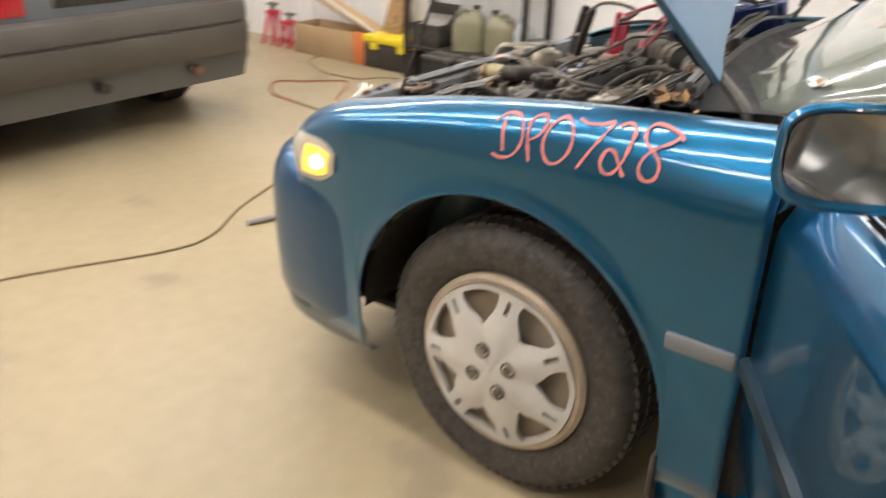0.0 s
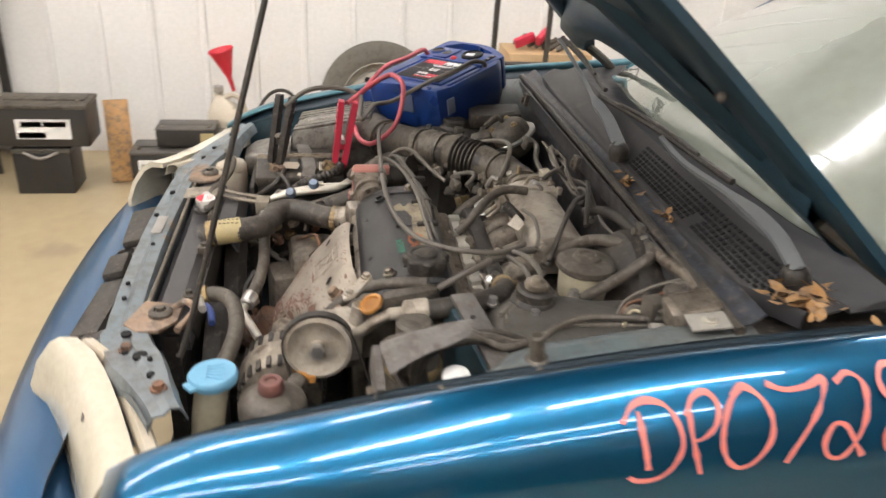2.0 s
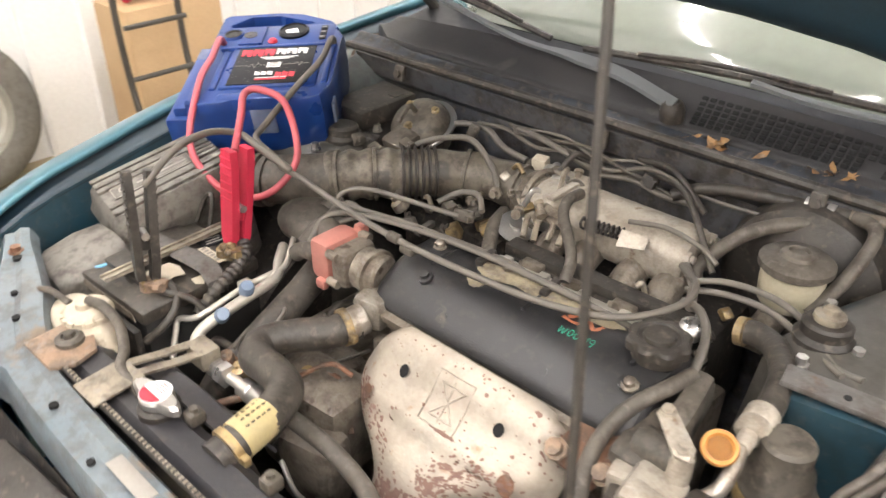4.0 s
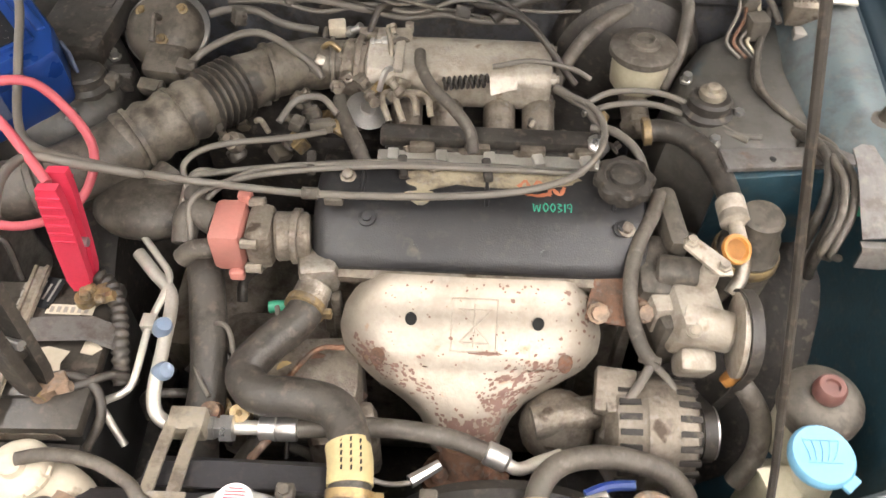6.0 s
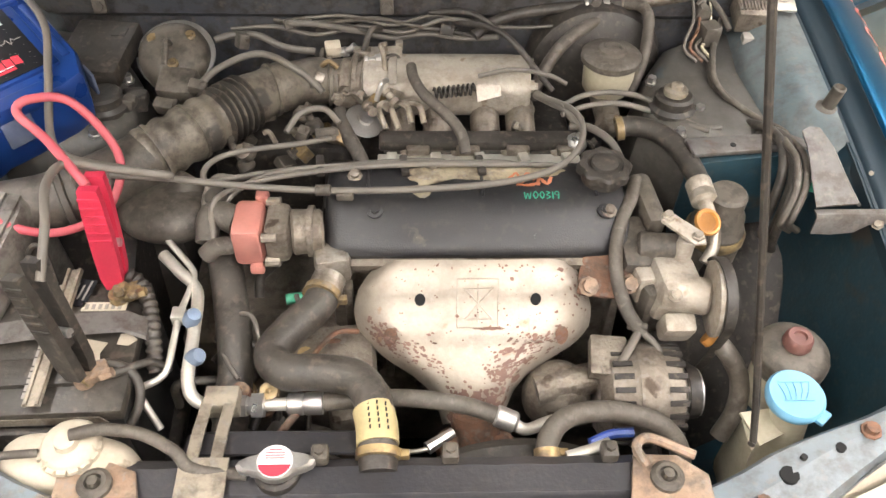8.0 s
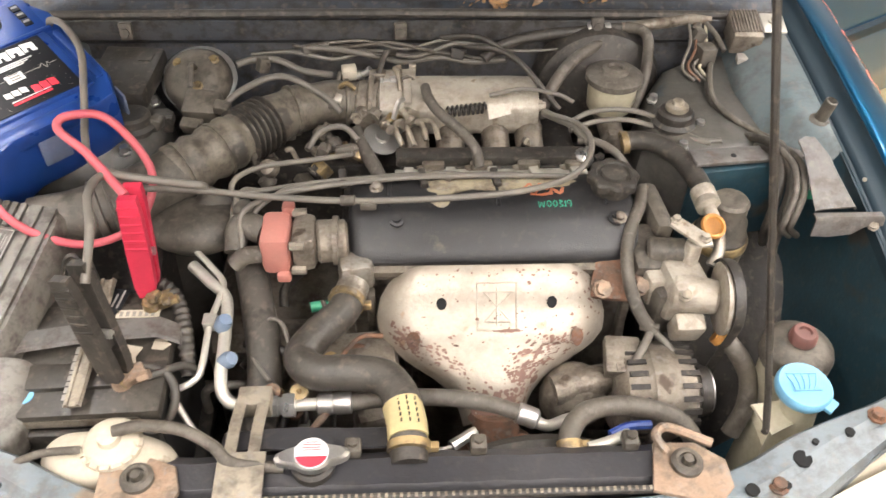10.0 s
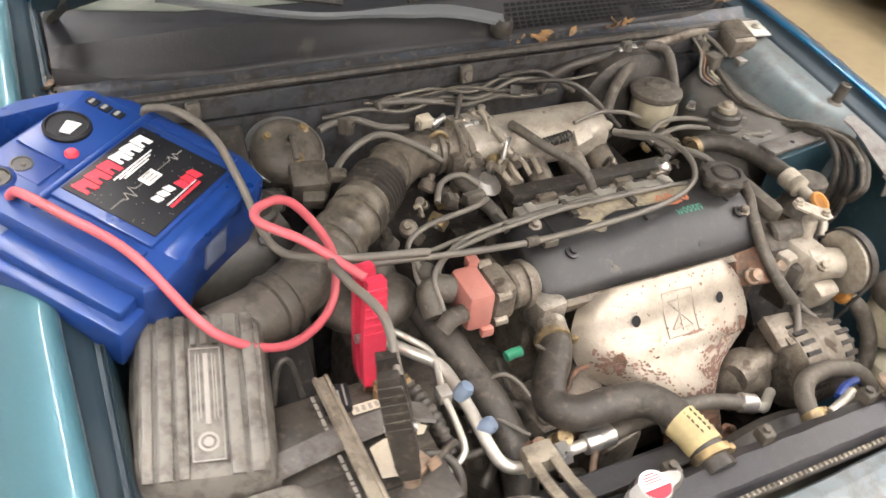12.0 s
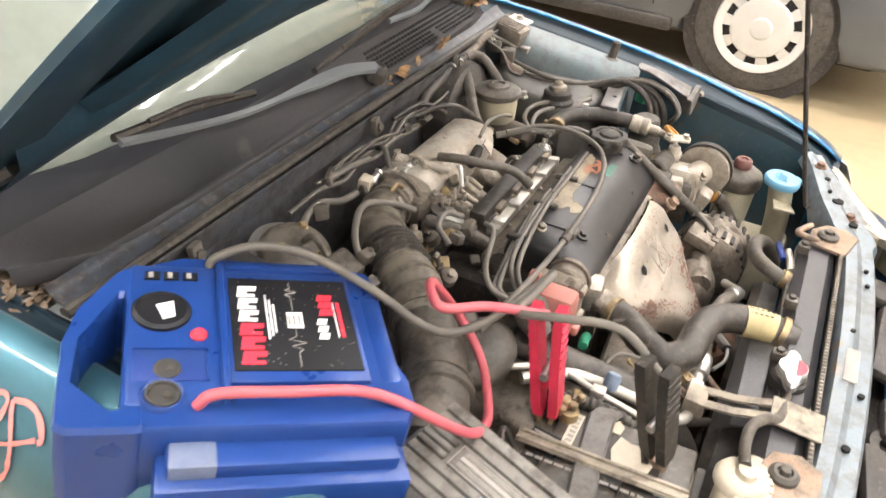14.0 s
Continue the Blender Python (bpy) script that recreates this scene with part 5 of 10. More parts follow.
box(bm, (0.13, -0.21, 0.795), (0.42, 0.19, 0.05), (-8, 0, 0), bev=0.006)
for k in range(8):
    box(bm, (-0.06 + k * 0.055, -0.315, 0.66), (0.012, 0.02, 0.22), bev=0.003)
parts("block_casting", bm, DIRTY_ALLOY, eng, "grimy alloy casting")
bm = BM()
PROF = [(-0.306, 0.808), (-0.309, 0.822), (-0.3055, 0.831), (-0.2985, 0.8385), (-0.288, 0.846), (-0.276, 0.854), (-0.264, 0.861), (-0.252, 0.8665), (-0.240, 0.870), (-0.225, 0.872), (-0.182, 0.873), (-0.166, 0.867), (-0.153, 0.845), (-0.147, 0.815)]
loops = []
for x, g in ((-0.090, 0.74), (-0.087, 0.85), (-0.080, 0.93), (-0.070, 0.98), (-0.055, 1.0), (0.08, 1.0), (0.20, 1.0), (0.318, 1.0), (0.330, 0.95), (0.336, 0.84)):
    cy, cz = -0.215, 0.815
    loops.append([(x, cy + (y - cy) * g, cz + (z - cz) * g) for y, z in PROF])
rings(bm, loops)
vc = part("valve_cover", bm, COVER, eng, "black valve cover with flaking paint", 32)
bm = BM()
loops = []
for x in (-0.086, -0.083, 0.339, 0.342):
    loops.append([(x, -0.315, 0.800), (x, -0.318, 0.812), (x, -0.300, 0.818), (x, -0.150, 0.826), (x, -0.136, 0.818), (x, -0.136, 0.800)])
rings(bm, loops)
part("cover_flange", bm, DIRTY_ALLOY, vc, "grimy cover flange")
bm = BM()
for x in (-0.03, 0.13, 0.29):
    box(bm, (x, -0.206, 0.8715), (0.006, 0.07, 0.006), (0, 0, 0), bev=0.002)
for x, w in ((-0.02, 0.012), (0.3, 0.01)):
    lathe(bm, (x, -0.262, 0.862), (0, -0.4, 1), [(0.011, 0), (0.011, 0.004), (0.006, 0.005), (0.006, 0.010), (0, 0.010)], 14)
for x in (0.041, 0.205):
    lathe(bm, (x, -0.287, 0.838), (0, -0.75, 0.8), [(0.013, 0), (0.011, 0.004), (0.005, 0.005), (0.005, 0.008), (0, 0.008)], 14)
parts("cover_boss", bm, COVER, vc)
for x, y, z in ((0.06, -0.182, 0.874), (-0.05, -0.20, 0.874), (0.305, -0.265, 0.866)):
    bm = BM()
    lathe(bm, (x, y, z - 0.002), (0, -0.3, 1), [(0.011, 0), (0.011, 0.003), (0.007, 0.004), (0.007, 0.010), (0.004, 0.012), (0, 0.012)], 8)
    part("cover_bolt", bm, DIRTY_ALLOY, vc)


def patch(name, outline, z, mtl, parent, label, seed, bend=None):
    """A thin irregular patch lying on a surface."""
    bm = BM()
    rnd = random.Random(seed)
    n = 34
    pts = spline([(x, y, 0) for x, y in outline], 4, True)
    loop = []
    c = sum(pts, Vector()) / len(pts)
    for p in pts:
        q = c + (p - c) * (1 + 0.16 * (rnd.random() - 0.5))
        loop.append(q)
    vs = [bm.verts.new((q.x, q.y, z(q.x, q.y))) for q in loop]
    mid = bm.verts.new((c.x, c.y, z(c.x, c.y)))
    for i in range(len(vs)):
        bm.faces.new((mid, vs[i], vs[(i + 1) % len(vs)]))
    return part(name, bm, mtl, parent, label)


top_z = lambda x, y: 0.8735 + max(0.0, min(1.0, (y + 0.225) / 0.043)) * 0.001 - max(0.0, -0.225 - y) * 0.20 - max(0.0, y + 0.182) * 0.375
patch("flaked_patch", [(0.02, -0.190), (0.07, -0.182), (0.13, -0.184), (0.20, -0.180), (0.245, -0.188), (0.225, -0.204), (0.15, -0.212), (0.08, -0.208), (0.05, -0.222), (0.03, -0.205)], top_z, BARE, vc, "bare tan patch of flaked paint", 3)
patch("flaked_patch", [(0.025, -0.225), (0.06, -0.222), (0.055, -0.238), (0.042, -0.243)], top_z, BARE, vc, "bare tan patch of flaked paint", 5)


def crayon(name, strokes, at, size, mtl, parent, label, lift=0.0012, width=0.0018):
    """Hand-drawn strokes in the unit square, laid by the function at(u, v) -> place, normal."""
    bm = BM()
    for st in strokes:
        p = spline([Vector((a, b, 0)) for a, b in st], 5)
        left, right = [], []
        for i, q in enumerate(p):
            d = (p[min(i + 1, len(p) - 1)] - p[max(i - 1, 0)])
            d = Vector((d.x * size[0], d.y * size[1], 0)).normalized()
            n = Vector((-d.y / size[0], d.x / size[1], 0))
            w = width * (0.75 + 0.5 * noise.noise(q * 7.3))
            for lst, sg in ((left, 1), (right, -1)):
                e = q + n * w * sg
                place, nor = at(e.x, e.y)
                lst.append(bm.verts.new(Vector(place) + Vector(nor) * lift))
        for i in range(len(p) - 1):
            bm.faces.new((left[i], left[i + 1], right[i + 1], right[i]))
    return part(name, bm, mtl, parent, label)


def cover_at(u, v):
    x, y = 0.17 + 0.085 * u, -0.25 + 0.055 * v
    return (x, y, top_z(x, y)), (0, 0, 1)


ZIG = [[(0.0, 0.75), (0.12, 0.95), (0.2, 0.6), (0.3, 0.95), (0.42, 0.7)], [(0.1, 0.55), (0.3, 0.5), (0.5, 0.6)], [(0.45, 0.5), (0.5, 0.75), (0.62, 0.55), (0.7, 0.8)]]
crayon("crayon_mark", ZIG, cover_at, (0.085, 0.055), ORANGE_P, vc, "faded orange crayon mark", width=0.0035)
GRN = [[(0.35, 0.30), (0.37, 0.05), (0.42, 0.25), (0.46, 0.05), (0.5, 0.3)], [(0.55, 0.2), (0.6, 0.32), (0.66, 0.2), (0.6, 0.06), (0.55, 0.2)], [(0.70, 0.2), (0.75, 0.32), (0.8, 0.2), (0.75, 0.06), (0.70, 0.2)], [(0.85, 0.32), (0.93, 0.28), (0.86, 0.2), (0.94, 0.12), (0.85, 0.05)], [(1.0, 0.32), (1.0, 0.05)], [(1.05, 0.3), (1.12, 0.32), (1.14, 0.2), (1.06, 0.2), (1.05, 0.3)], [(1.14, 0.2), (1.12, 0.05)]]
GRN = [[(0.22 + (a - 0.35) * 0.72, 0.04 + b * 0.8) for a, b in st] for st in GRN]
crayon("crayon_mark", GRN, cover_at, (0.085, 0.055), GREEN_P, vc, "small green crayon scribble", width=0.0011)

# oil filler cap
bm = BM()
loops = []
for z, k, q in ((0.872, 0.92, 0.0), (0.883, 0.92, 0.0), (0.885, 1.10, 1.0), (0.896, 1.12, 1.0), (0.900, 1.04, 0.8), (0.901, 0.80, 0.0), (0.898, 0.74, 0.0), (0.898, 0.60, 0.0), (0.903, 0.56, 0.0), (0.905, 0.40, 0.0)):
    loops.append([(0.303 + 0.033 * k * (1 + 0.075 * q * math.cos(8 * a)) * math.cos(a), -0.205 + 0.033 * k * (1 + 0.075 * q * math.cos(8 * a)) * math.sin(a), z) for a in [2 * math.pi * j / 64 for j in range(64)]])
rings(bm, loops)
part("oil_cap", bm, BLACK, eng, "black lobed oil filler cap", 30)

# heat shield on the exhaust manifold
HS = [(0.0, -0.016, 0.256, -0.318, 0.824), (0.06, -0.030, 0.266, -0.330, 0.820), (0.16, -0.044, 0.277, -0.346, 0.804), (0.28, -0.051, 0.284, -0.362, 0.780), (0.38, -0.046, 0.281, -0.379, 0.764), (0.48, -0.028, 0.262, -0.397, 0.750), (0.56, -0.005, 0.225, -0.414, 0.736), (0.64, 0.030, 0.192, -0.430, 0.722), (0.74, 0.058, 0.172, -0.447, 0.704), (0.86, 0.068, 0.162, -0.462, 0.684), (1.0, 0.075, 0.158, -0.474, 0.660)]


def hs_point(u, v, lift=0.0):
    """Place on the shield: u across, v down."""
    for a, b in zip(HS, HS[1:]):
        if v <= b[0]:
            break
    k = (v - a[0]) / (b[0] - a[0])
    x0, x1, y, z = (a[i] + (b[i] - a[i]) * k for i in (1, 2, 3, 4))
    edge = abs(2 * u - 1)
    drop = 0.030 * max(0, edge - 0.72) ** 2 / 0.08
    bulge = 0.012 * (1 - edge ** 2) * (1 if v < 0.5 else 0.6)
    return Vector((x0 + (x1 - x0) * u, y - bulge * 0.7 + drop * 0.5 - lift * 0.6, z + bulge * 0.7 - drop + lift * 0.8))


bm = BM()
sheet(bm, [[hs_point(u / 22, v / 26) for u in range(23)] for v in range(27)], 0.0015)
hs = part("heat_shield", bm, SHIELD, eng, "pale pressed heat shield with rust flecks", 60)


def hs_uv(x, v):
    for a, b in zip(HS, HS[1:]):
        if v <= b[0]:
            break
    k = (v - a[0]) / (b[0] - a[0])
    x0, x1 = (a[i] + (b[i] - a[i]) * k for i in (1, 2))
    return (x - x0) / (x1 - x0)


def hs_disc(x, v, r, mtl, name, label, lift=0.0042):
    bm = BM()
    c = [hs_point(hs_uv(x, v), v, lift)]
    vs = []
    for j in range(16):
        a = 2 * math.pi * j / 16
        vv = v + r * 5.0 * math.sin(a)
        vs.append(bm.verts.new(hs_point(hs_uv(x + r * math.cos(a), vv), vv, lift)))
    bm.faces.new(vs)
    return part(name, bm, mtl, hs, label)


# flat black discs stand for the dark inside the shield's holes
for x in (0.0415, 0.199):
    hs_disc(x, 0.245, 0.0075, BLACK_HOLE, "shield_hole", "round dark hole")
for x, v in ((0.001, 0.46), (0.236, 0.455)):
    hs_disc(x, v, 0.0100, RUST, "shield_bolt", "rusty shield bolt", 0.0046)
# raised square emblem field
bm = BM()
U = lambda x, v: hs_point(hs_uv(x, v), v, 0.0022)
for (xa, va), (xb, vb) in (((0.092, 0.12), (0.148, 0.12)), ((0.148, 0.12), (0.148, 0.41)), ((0.148, 0.41), (0.092, 0.41)), ((0.092, 0.41), (0.092, 0.12)), ((0.102, 0.18), (0.140, 0.36)), ((0.140, 0.18), (0.102, 0.36)), ((0.100, 0.18), (0.142, 0.18)), ((0.120, 0.15), (0.120, 0.38)), ((0.104, 0.36), (0.138, 0.36))):
    tube(bm, [U(xa, va), U((xa + xb) / 2, (va + vb) / 2), U(xb, vb)], 0.0011, 6)
parts("embossed_line", bm, SHIELD, hs, "embossed line")
rnd = random.Random(11)
bm = BM()
CLUSTERS = ((0.80, 0.49, 0.08, 0.040, 80, 0.85), (0.80, 0.58, 0.08, 0.050, 90, 0.95), (0.82, 0.69, 0.07, 0.040, 40, 1.0), (0.72, 0.60, 0.10, 0.08, 60, 0.8), (0.50, 0.83, 0.20, 0.05, 170, 1.1), (0.07, 0.46, 0.03, 0.05, 70, 1.0), (0.16, 0.52, 0.06, 0.04, 40, 0.8), (0.22, 0.62, 0.08, 0.05, 30, 0.7), (0.5, 0.92, 0.3, 0.04, 130, 1.2), (0.7, 0.06, 0.16, 0.03, 24, 0.6), (0.3, 0.08, 0.2, 0.04, 18, 0.5), (0.93, 0.25, 0.04, 0.10, 26, 0.9), (0.5, 0.33, 0.3, 0.12, 70, 0.45))
for cu, cv, su, sv, count, big in CLUSTERS:
    for k in range(count):
        u, v = rnd.gauss(cu, su), rnd.gauss(cv, sv)
        if not 0.02 < u < 0.98 or not 0.03 < v < 0.985:
            continue
        r = rnd.uniform(0.0012, 0.0036) * big * (1.7 if rnd.random() < 0.12 else 1)
        c = hs_point(u, v, 0.0036)
        eu = (hs_point(u + 0.01, v, 0.0036) - c).normalized()
        ev = (hs_point(u, v + 0.01, 0.0036) - c).normalized()
        vs = [bm.verts.new(c + (eu * math.cos(a) + ev * math.sin(a)) * r * rnd.uniform(0.6, 1.25)) for a in [2 * math.pi * j / 8 for j in range(8)]]
        bm.faces.new(vs)
for cu, cv, ru, rv, seed in ((0.50, 0.935, 0.32, 0.035, 1), (0.35, 0.91, 0.18, 0.03, 4), (0.93, 0.68, 0.05, 0.022, 8), (0.56, 0.415, 0.07, 0.010, 9)):
    r3 = random.Random(seed)
    vs = []
    for j in range(26):
        a = 2 * math.pi * j / 26
        g = 1 + r3.uniform(-0.3, 0.3)
        vs.append(bm.verts.new(hs_point(min(0.98, max(0.02, cu + ru * g * math.cos(a))), min(0.99, max(0.012, cv + rv * g * math.sin(a))), 0.0036)))
    mid = bm.verts.new(hs_point(cu, cv, 0.0038))
    for j in range(26):
        bm.faces.new((mid, vs[j], vs[(j + 1) % 26]))
tagged(part("rust_speckle", bm, RUST_FLECK, hs, "scattered rust flecks"), kind="stuff")
bm = BM()
tube(bm, [(0.118, -0.468, 0.675), (0.118, -0.495, 0.63), (0.122, -0.515, 0.56), (0.12, -0.50, 0.40)], 0.034, 14)
lathe(bm, (0.118, -0.495, 0.640), (0, -0.5, -1), [(0.046, -0.006), (0.056, 0), (0.056, 0.012), (0.046, 0.016)], 24)
for x in (0.085, 0.152):
    lathe(bm, (x, -0.505, 0.655), (0, -0.4, 1), [(0.012, 0), (0.012, 0.008), (0.006, 0.009), (0.006, 0.02), (0, 0.02)], 8)
part("exhaust_pipe", bm, RUST, eng, "rusty exhaust downpipe")
bm = BM()
tube(bm, [(-0.03, -0.520, 0.70), (0.02, -0.535, 0.69), (0.06, -0.528, 0.69), (0.078, -0.51, 0.69)], 0.0035, 8)
cyl(bm, (0.05, -0.531, 0.69), (0.085, -0.507, 0.69), 0.009, 0.007, n=8)
part("oxygen_sensor", bm, STEEL, eng, "steel exhaust sensor with its wire")

# distributor
bm = BM()
box(bm, (-0.192, -0.278, 0.838), (0.042, 0.070, 0.066), bev=0.010)
box(bm, (-0.176, -0.240, 0.868), (0.018, 0.018, 0.020), bev=0.004)
box(bm, (-0.182, -0.316, 0.806), (0.020, 0.012, 0.016), bev=0.004)
dist = part("distributor_cap", bm, PINK_CAP, eng, "faded pink-red distributor cap", 40)
bm = BM()
box(bm, (-0.152, -0.278, 0.838), (0.036, 0.066, 0.062), bev=0.012)
cyl(bm, (-0.136, -0.278, 0.838), (-0.092, -0.272, 0.836), 0.032, 0.030, n=24, bev=0.004)
lathe(bm, (-0.112, -0.275, 0.837), (1, 0, 0), [(0.036, 0), (0.036, 0.008)], 24)
for y, z in ((-0.310, 0.860), (-0.312, 0.815), (-0.246, 0.866)):
    lathe(bm, (-0.170, y, z), (1, 0, 0), [(0.007, 0), (0.007, 0.02), (0, 0.02)], 8)
part("distributor_body", bm, DIRTY_ALLOY, eng, "grimy alloy distributor body")
bm = BM()
tube(bm, [(-0.214, -0.262, 0.846), (-0.238, -0.255, 0.852), (-0.250, -0.262, 0.846), (-0.252, -0.29, 0.83)], lambda s: 0.021 - 0.006 * s, 12)
tube(bm, [(-0.214, -0.300, 0.836), (-0.235, -0.306, 0.838), (-0.25, -0.31, 0.826)], 0.013, 12)
ball(bm, (-0.243, -0.232, 0.862), (0.016, 0.018, 0.014), 12)
part("distributor_boot", bm, HOSE, dist, "grey rubber wire boots")

# intake: plenum, runners, throttle body, fuel rail
bm = BM()
loops = []
for x, k in ((-0.050, 0.80), (-0.046, 0.98), (-0.02, 1.0), (0.19, 1.0), (0.214, 0.97), (0.222, 0.9), (0.224, 0.7)):
    loops.append([(x, 0.048 + 0.052 * k * math.copysign(abs(math.cos(a)) ** 0.75, math.cos(a)), 0.852 + 0.042 * k * math.copysign(abs(math.sin(a)) ** 0.75, math.sin(a))) for a in [2 * math.pi * j / 28 for j in range(28)]])
rings(bm, loops)
pl = part("intake_plenum", bm, PALE_CAST, eng, "cast alloy intake plenum", 40)
bm = BM()
for x in (0.012, 0.072, 0.150, 0.208):
    tube(bm, [(x, 0.02, 0.83), (x, -0.02, 0.815), (x + 0.005, -0.07, 0.785), (x + 0.01, -0.12, 0.76)], 0.024, 12)
parts("intake_runner", bm, DIRTY_ALLOY, pl, "cast intake runner")
bm = BM()
box(bm, (-0.012, 0.080, 0.880), (0.055, 0.035, 0.030), (0, 0, 4), bev=0.005)
box(bm, (0.000, 0.03, 0.895), (0.014, 0.08, 0.008), bev=0.003)
lathe(bm, (0.010, 0.100, 0.885), (0, 0.1, 1), [(0.007, 0), (0.007, 0.014), (0, 0.014)], 6)
for y, z in ((0.085, 0.872), (0.015, 0.872), (0.02, 0.822), (0.085, 0.83)):
    lathe(bm, (0.218, y, z), (1, 0, 0), [(0.010, 0), (0.010, 0.010), (0.006, 0.011), (0.006, 0.016), (0, 0.016)], 8)
parts("plenum_flange", bm, PALE_CAST, pl)
bm = BM()
cyl(bm, (-0.085, 0.056, 0.852), (-0.045, 0.050, 0.852), 0.040, 0.040, n=28, bev=0.004)
lathe(bm, (-0.066, 0.053, 0.852), (1, -0.1, 0), [(0.046, 0), (0.050, 0.004), (0.046, 0.010)], 28)
box(bm, (-0.062, 0.015, 0.845), (0.05, 0.035, 0.05), (0, 0, -8), bev=0.006)
box(bm, (-0.075, -0.015, 0.825), (0.04, 0.03, 0.035), (0, 10, 20), bev=0.005)
box(bm, (-0.050, 0.085, 0.885), (0.03, 0.02, 0.022), bev=0.004)
for k in range(7):
    r2 = random.Random(k)
    lathe(bm, (-0.085 + 0.012 * k, 0.0 + r2.uniform(-0.02, 0.05), 0.872 + r2.uniform(-0.02, 0.008)), (r2.uniform(-0.4, 0.4), r2.uniform(-0.6, 0), 1), [(0.007, 0), (0.007, 0.006), (0.004, 0.007), (0.004, 0.013), (0, 0.013)], 6)
tb = part("throttle_body", bm, DIRTY_ALLOY, eng, "grimy throttle body with linkages")
bm = BM()
lathe(bm, (-0.045, -0.03, 0.835), (0.3, -0.3, 1), [(0.03, 0), (0.032, 0.004), (0.012, 0.008), (0.012, 0.014)], 20)
box(bm, (-0.01, -0.012, 0.845), (0.06, 0.004, 0.03), (30, 0, 20))
part("throttle_drum", bm, STEEL, tb)
bm = BM()
box(bm, (-0.100, 0.100, 0.885), (0.026, 0.022, 0.022), (10, 0, 10), bev=0.003)
part("sensor_plug", bm, WHITE_PL, tb, "pale grey sensor plug")
bm = BM()
box(bm, (0.137, -0.076, 0.834), (0.315, 0.030, 0.020), bev=0.004)
box(bm, (0.137, -0.092, 0.822), (0.300, 0.012, 0.012), bev=0.003)
fr_ = part("fuel_rail", bm, BLACK, eng, "black fuel rail")
bm = BM()
box(bm, (0.135, -0.108, 0.818), (0.315, 0.022, 0.016), bev=0.002)
for k in range(5):
    box(bm, (0.0 + 0.068 * k, -0.112, 0.828), (0.016, 0.022, 0.012), (0, 0, 4 * k), bev=0.002)
part("rail_strip", bm, TUBE_AL, fr_, "bright worn steel strip of the rail")
# small fittings, unions and plugs crowding the throttle end and the distributor
rf = random.Random(77)
for k in range(46):
    bm = BM()
    if k < 26:
        c = Vector((rf.uniform(-0.125, 0.005), rf.uniform(-0.05, 0.10), rf.uniform(0.848, 0.898)))
    elif k < 38:
        c = Vector((rf.uniform(-0.30, -0.12), rf.uniform(-0.11, -0.03), rf.uniform(0.80, 0.855)))
    else:
        c = Vector((rf.uniform(0.16, 0.34), rf.uniform(-0.09, -0.01), rf.uniform(0.80, 0.84)))
    d = Vector((rf.uniform(-1, 1), rf.uniform(-1, 1), rf.uniform(-0.2, 1)))
    kind = k % 4
    if kind == 0:
        lathe(bm, c, d, [(0.006, -0.012), (0.009, -0.010), (0.009, -0.002), (0.006, 0.0), (0.006, 0.010), (0.008, 0.011), (0.008, 0.016), (0, 0.017)], 10)
    elif kind == 1:
        box(bm, c, (rf.uniform(0.014, 0.03), rf.uniform(0.010, 0.02), rf.uniform(0.010, 0.018)), (rf.uniform(-40, 40), rf.uniform(-40, 40), rf.uniform(0, 90)), bev=0.003)
    elif kind == 2:
        lathe(bm, c, d, [(0.011, 0), (0.011, 0.004), (0.0065, 0.005), (0.0065, 0.013), (0, 0.013)], 6)
    else:
        e = d.normalized() * rf.uniform(0.02, 0.045)
        tube(bm, [c, c + e * 0.5 + Vector((0, 0, 0.012)), c + e], 0.0042, 7)
    part("small_fitting", bm, rf.choice((DIRTY_ALLOY, ALLOY, TAN_STEEL, GREY_PL, BRASS, HOSE, STEEL)), eng)
for k in range(4):
    bm = BM()
    x = 0.02 + 0.078 * k
    cyl(bm, (x, -0.088, 0.824), (x + 0.006, -0.122, 0.80), 0.011, 0.010, n=12, bev=0.002)
    box(bm, (x + 0.02, -0.094, 0.830), (0.036, 0.016, 0.016), (0, 0, 3), bev=0.003)
    part("injector", bm, DIRTY_ALLOY, fr_, "grimy injector with its plug")
bm = BM()
for k in range(2):
    tube(bm, [(-0.01 + 0.02 * k, -0.06, 0.845), (-0.02 + 0.02 * k, -0.03, 0.868), (0.02 + 0.02 * k, -0.028, 0.868), (0.03 + 0.02 * k, -0.052, 0.850)], 0.005, 8)
part("rail_pipe", bm, TAN_STEEL, fr_, "tan-stained fuel pipe loops")
bm = BM()
lathe(bm, (0.285, -0.082, 0.825), (0.3, 0, 1), [(0.016, 0), (0.018, 0.014), (0.012, 0.022), (0.006, 0.024), (0.006, 0.034), (0, 0.034)], 16)
part("pressure_regulator", bm, STEEL, fr_)
# cable spring and lever on the plenum
bm = BM()
pts = []
for k in range(60):
    a = k * 0.9
    pts.append((0.065 + 0.0011 * k, -0.018 + 0.0085 * math.cos(a) + 0.0002 * k, 0.882 + 0.0085 * math.sin(a)))
tube(bm, pts, 0.0022, 5, 1)
part("return_spring", bm, BLACK, pl, "dark coiled return spring")
bm = BM()
prism(bm, [(-0.02, -0.014), (0.02, -0.010), (0.022, 0.006), (0.006, 0.010), (-0.018, 0.012)], pose(0.150, -0.015, 0.884, 50, 0, 15), 0.003)
part("cable_lever", bm, PALE_CAST, pl, "bright steel lever plate")

# big intake duct with bellows
bm = BM()
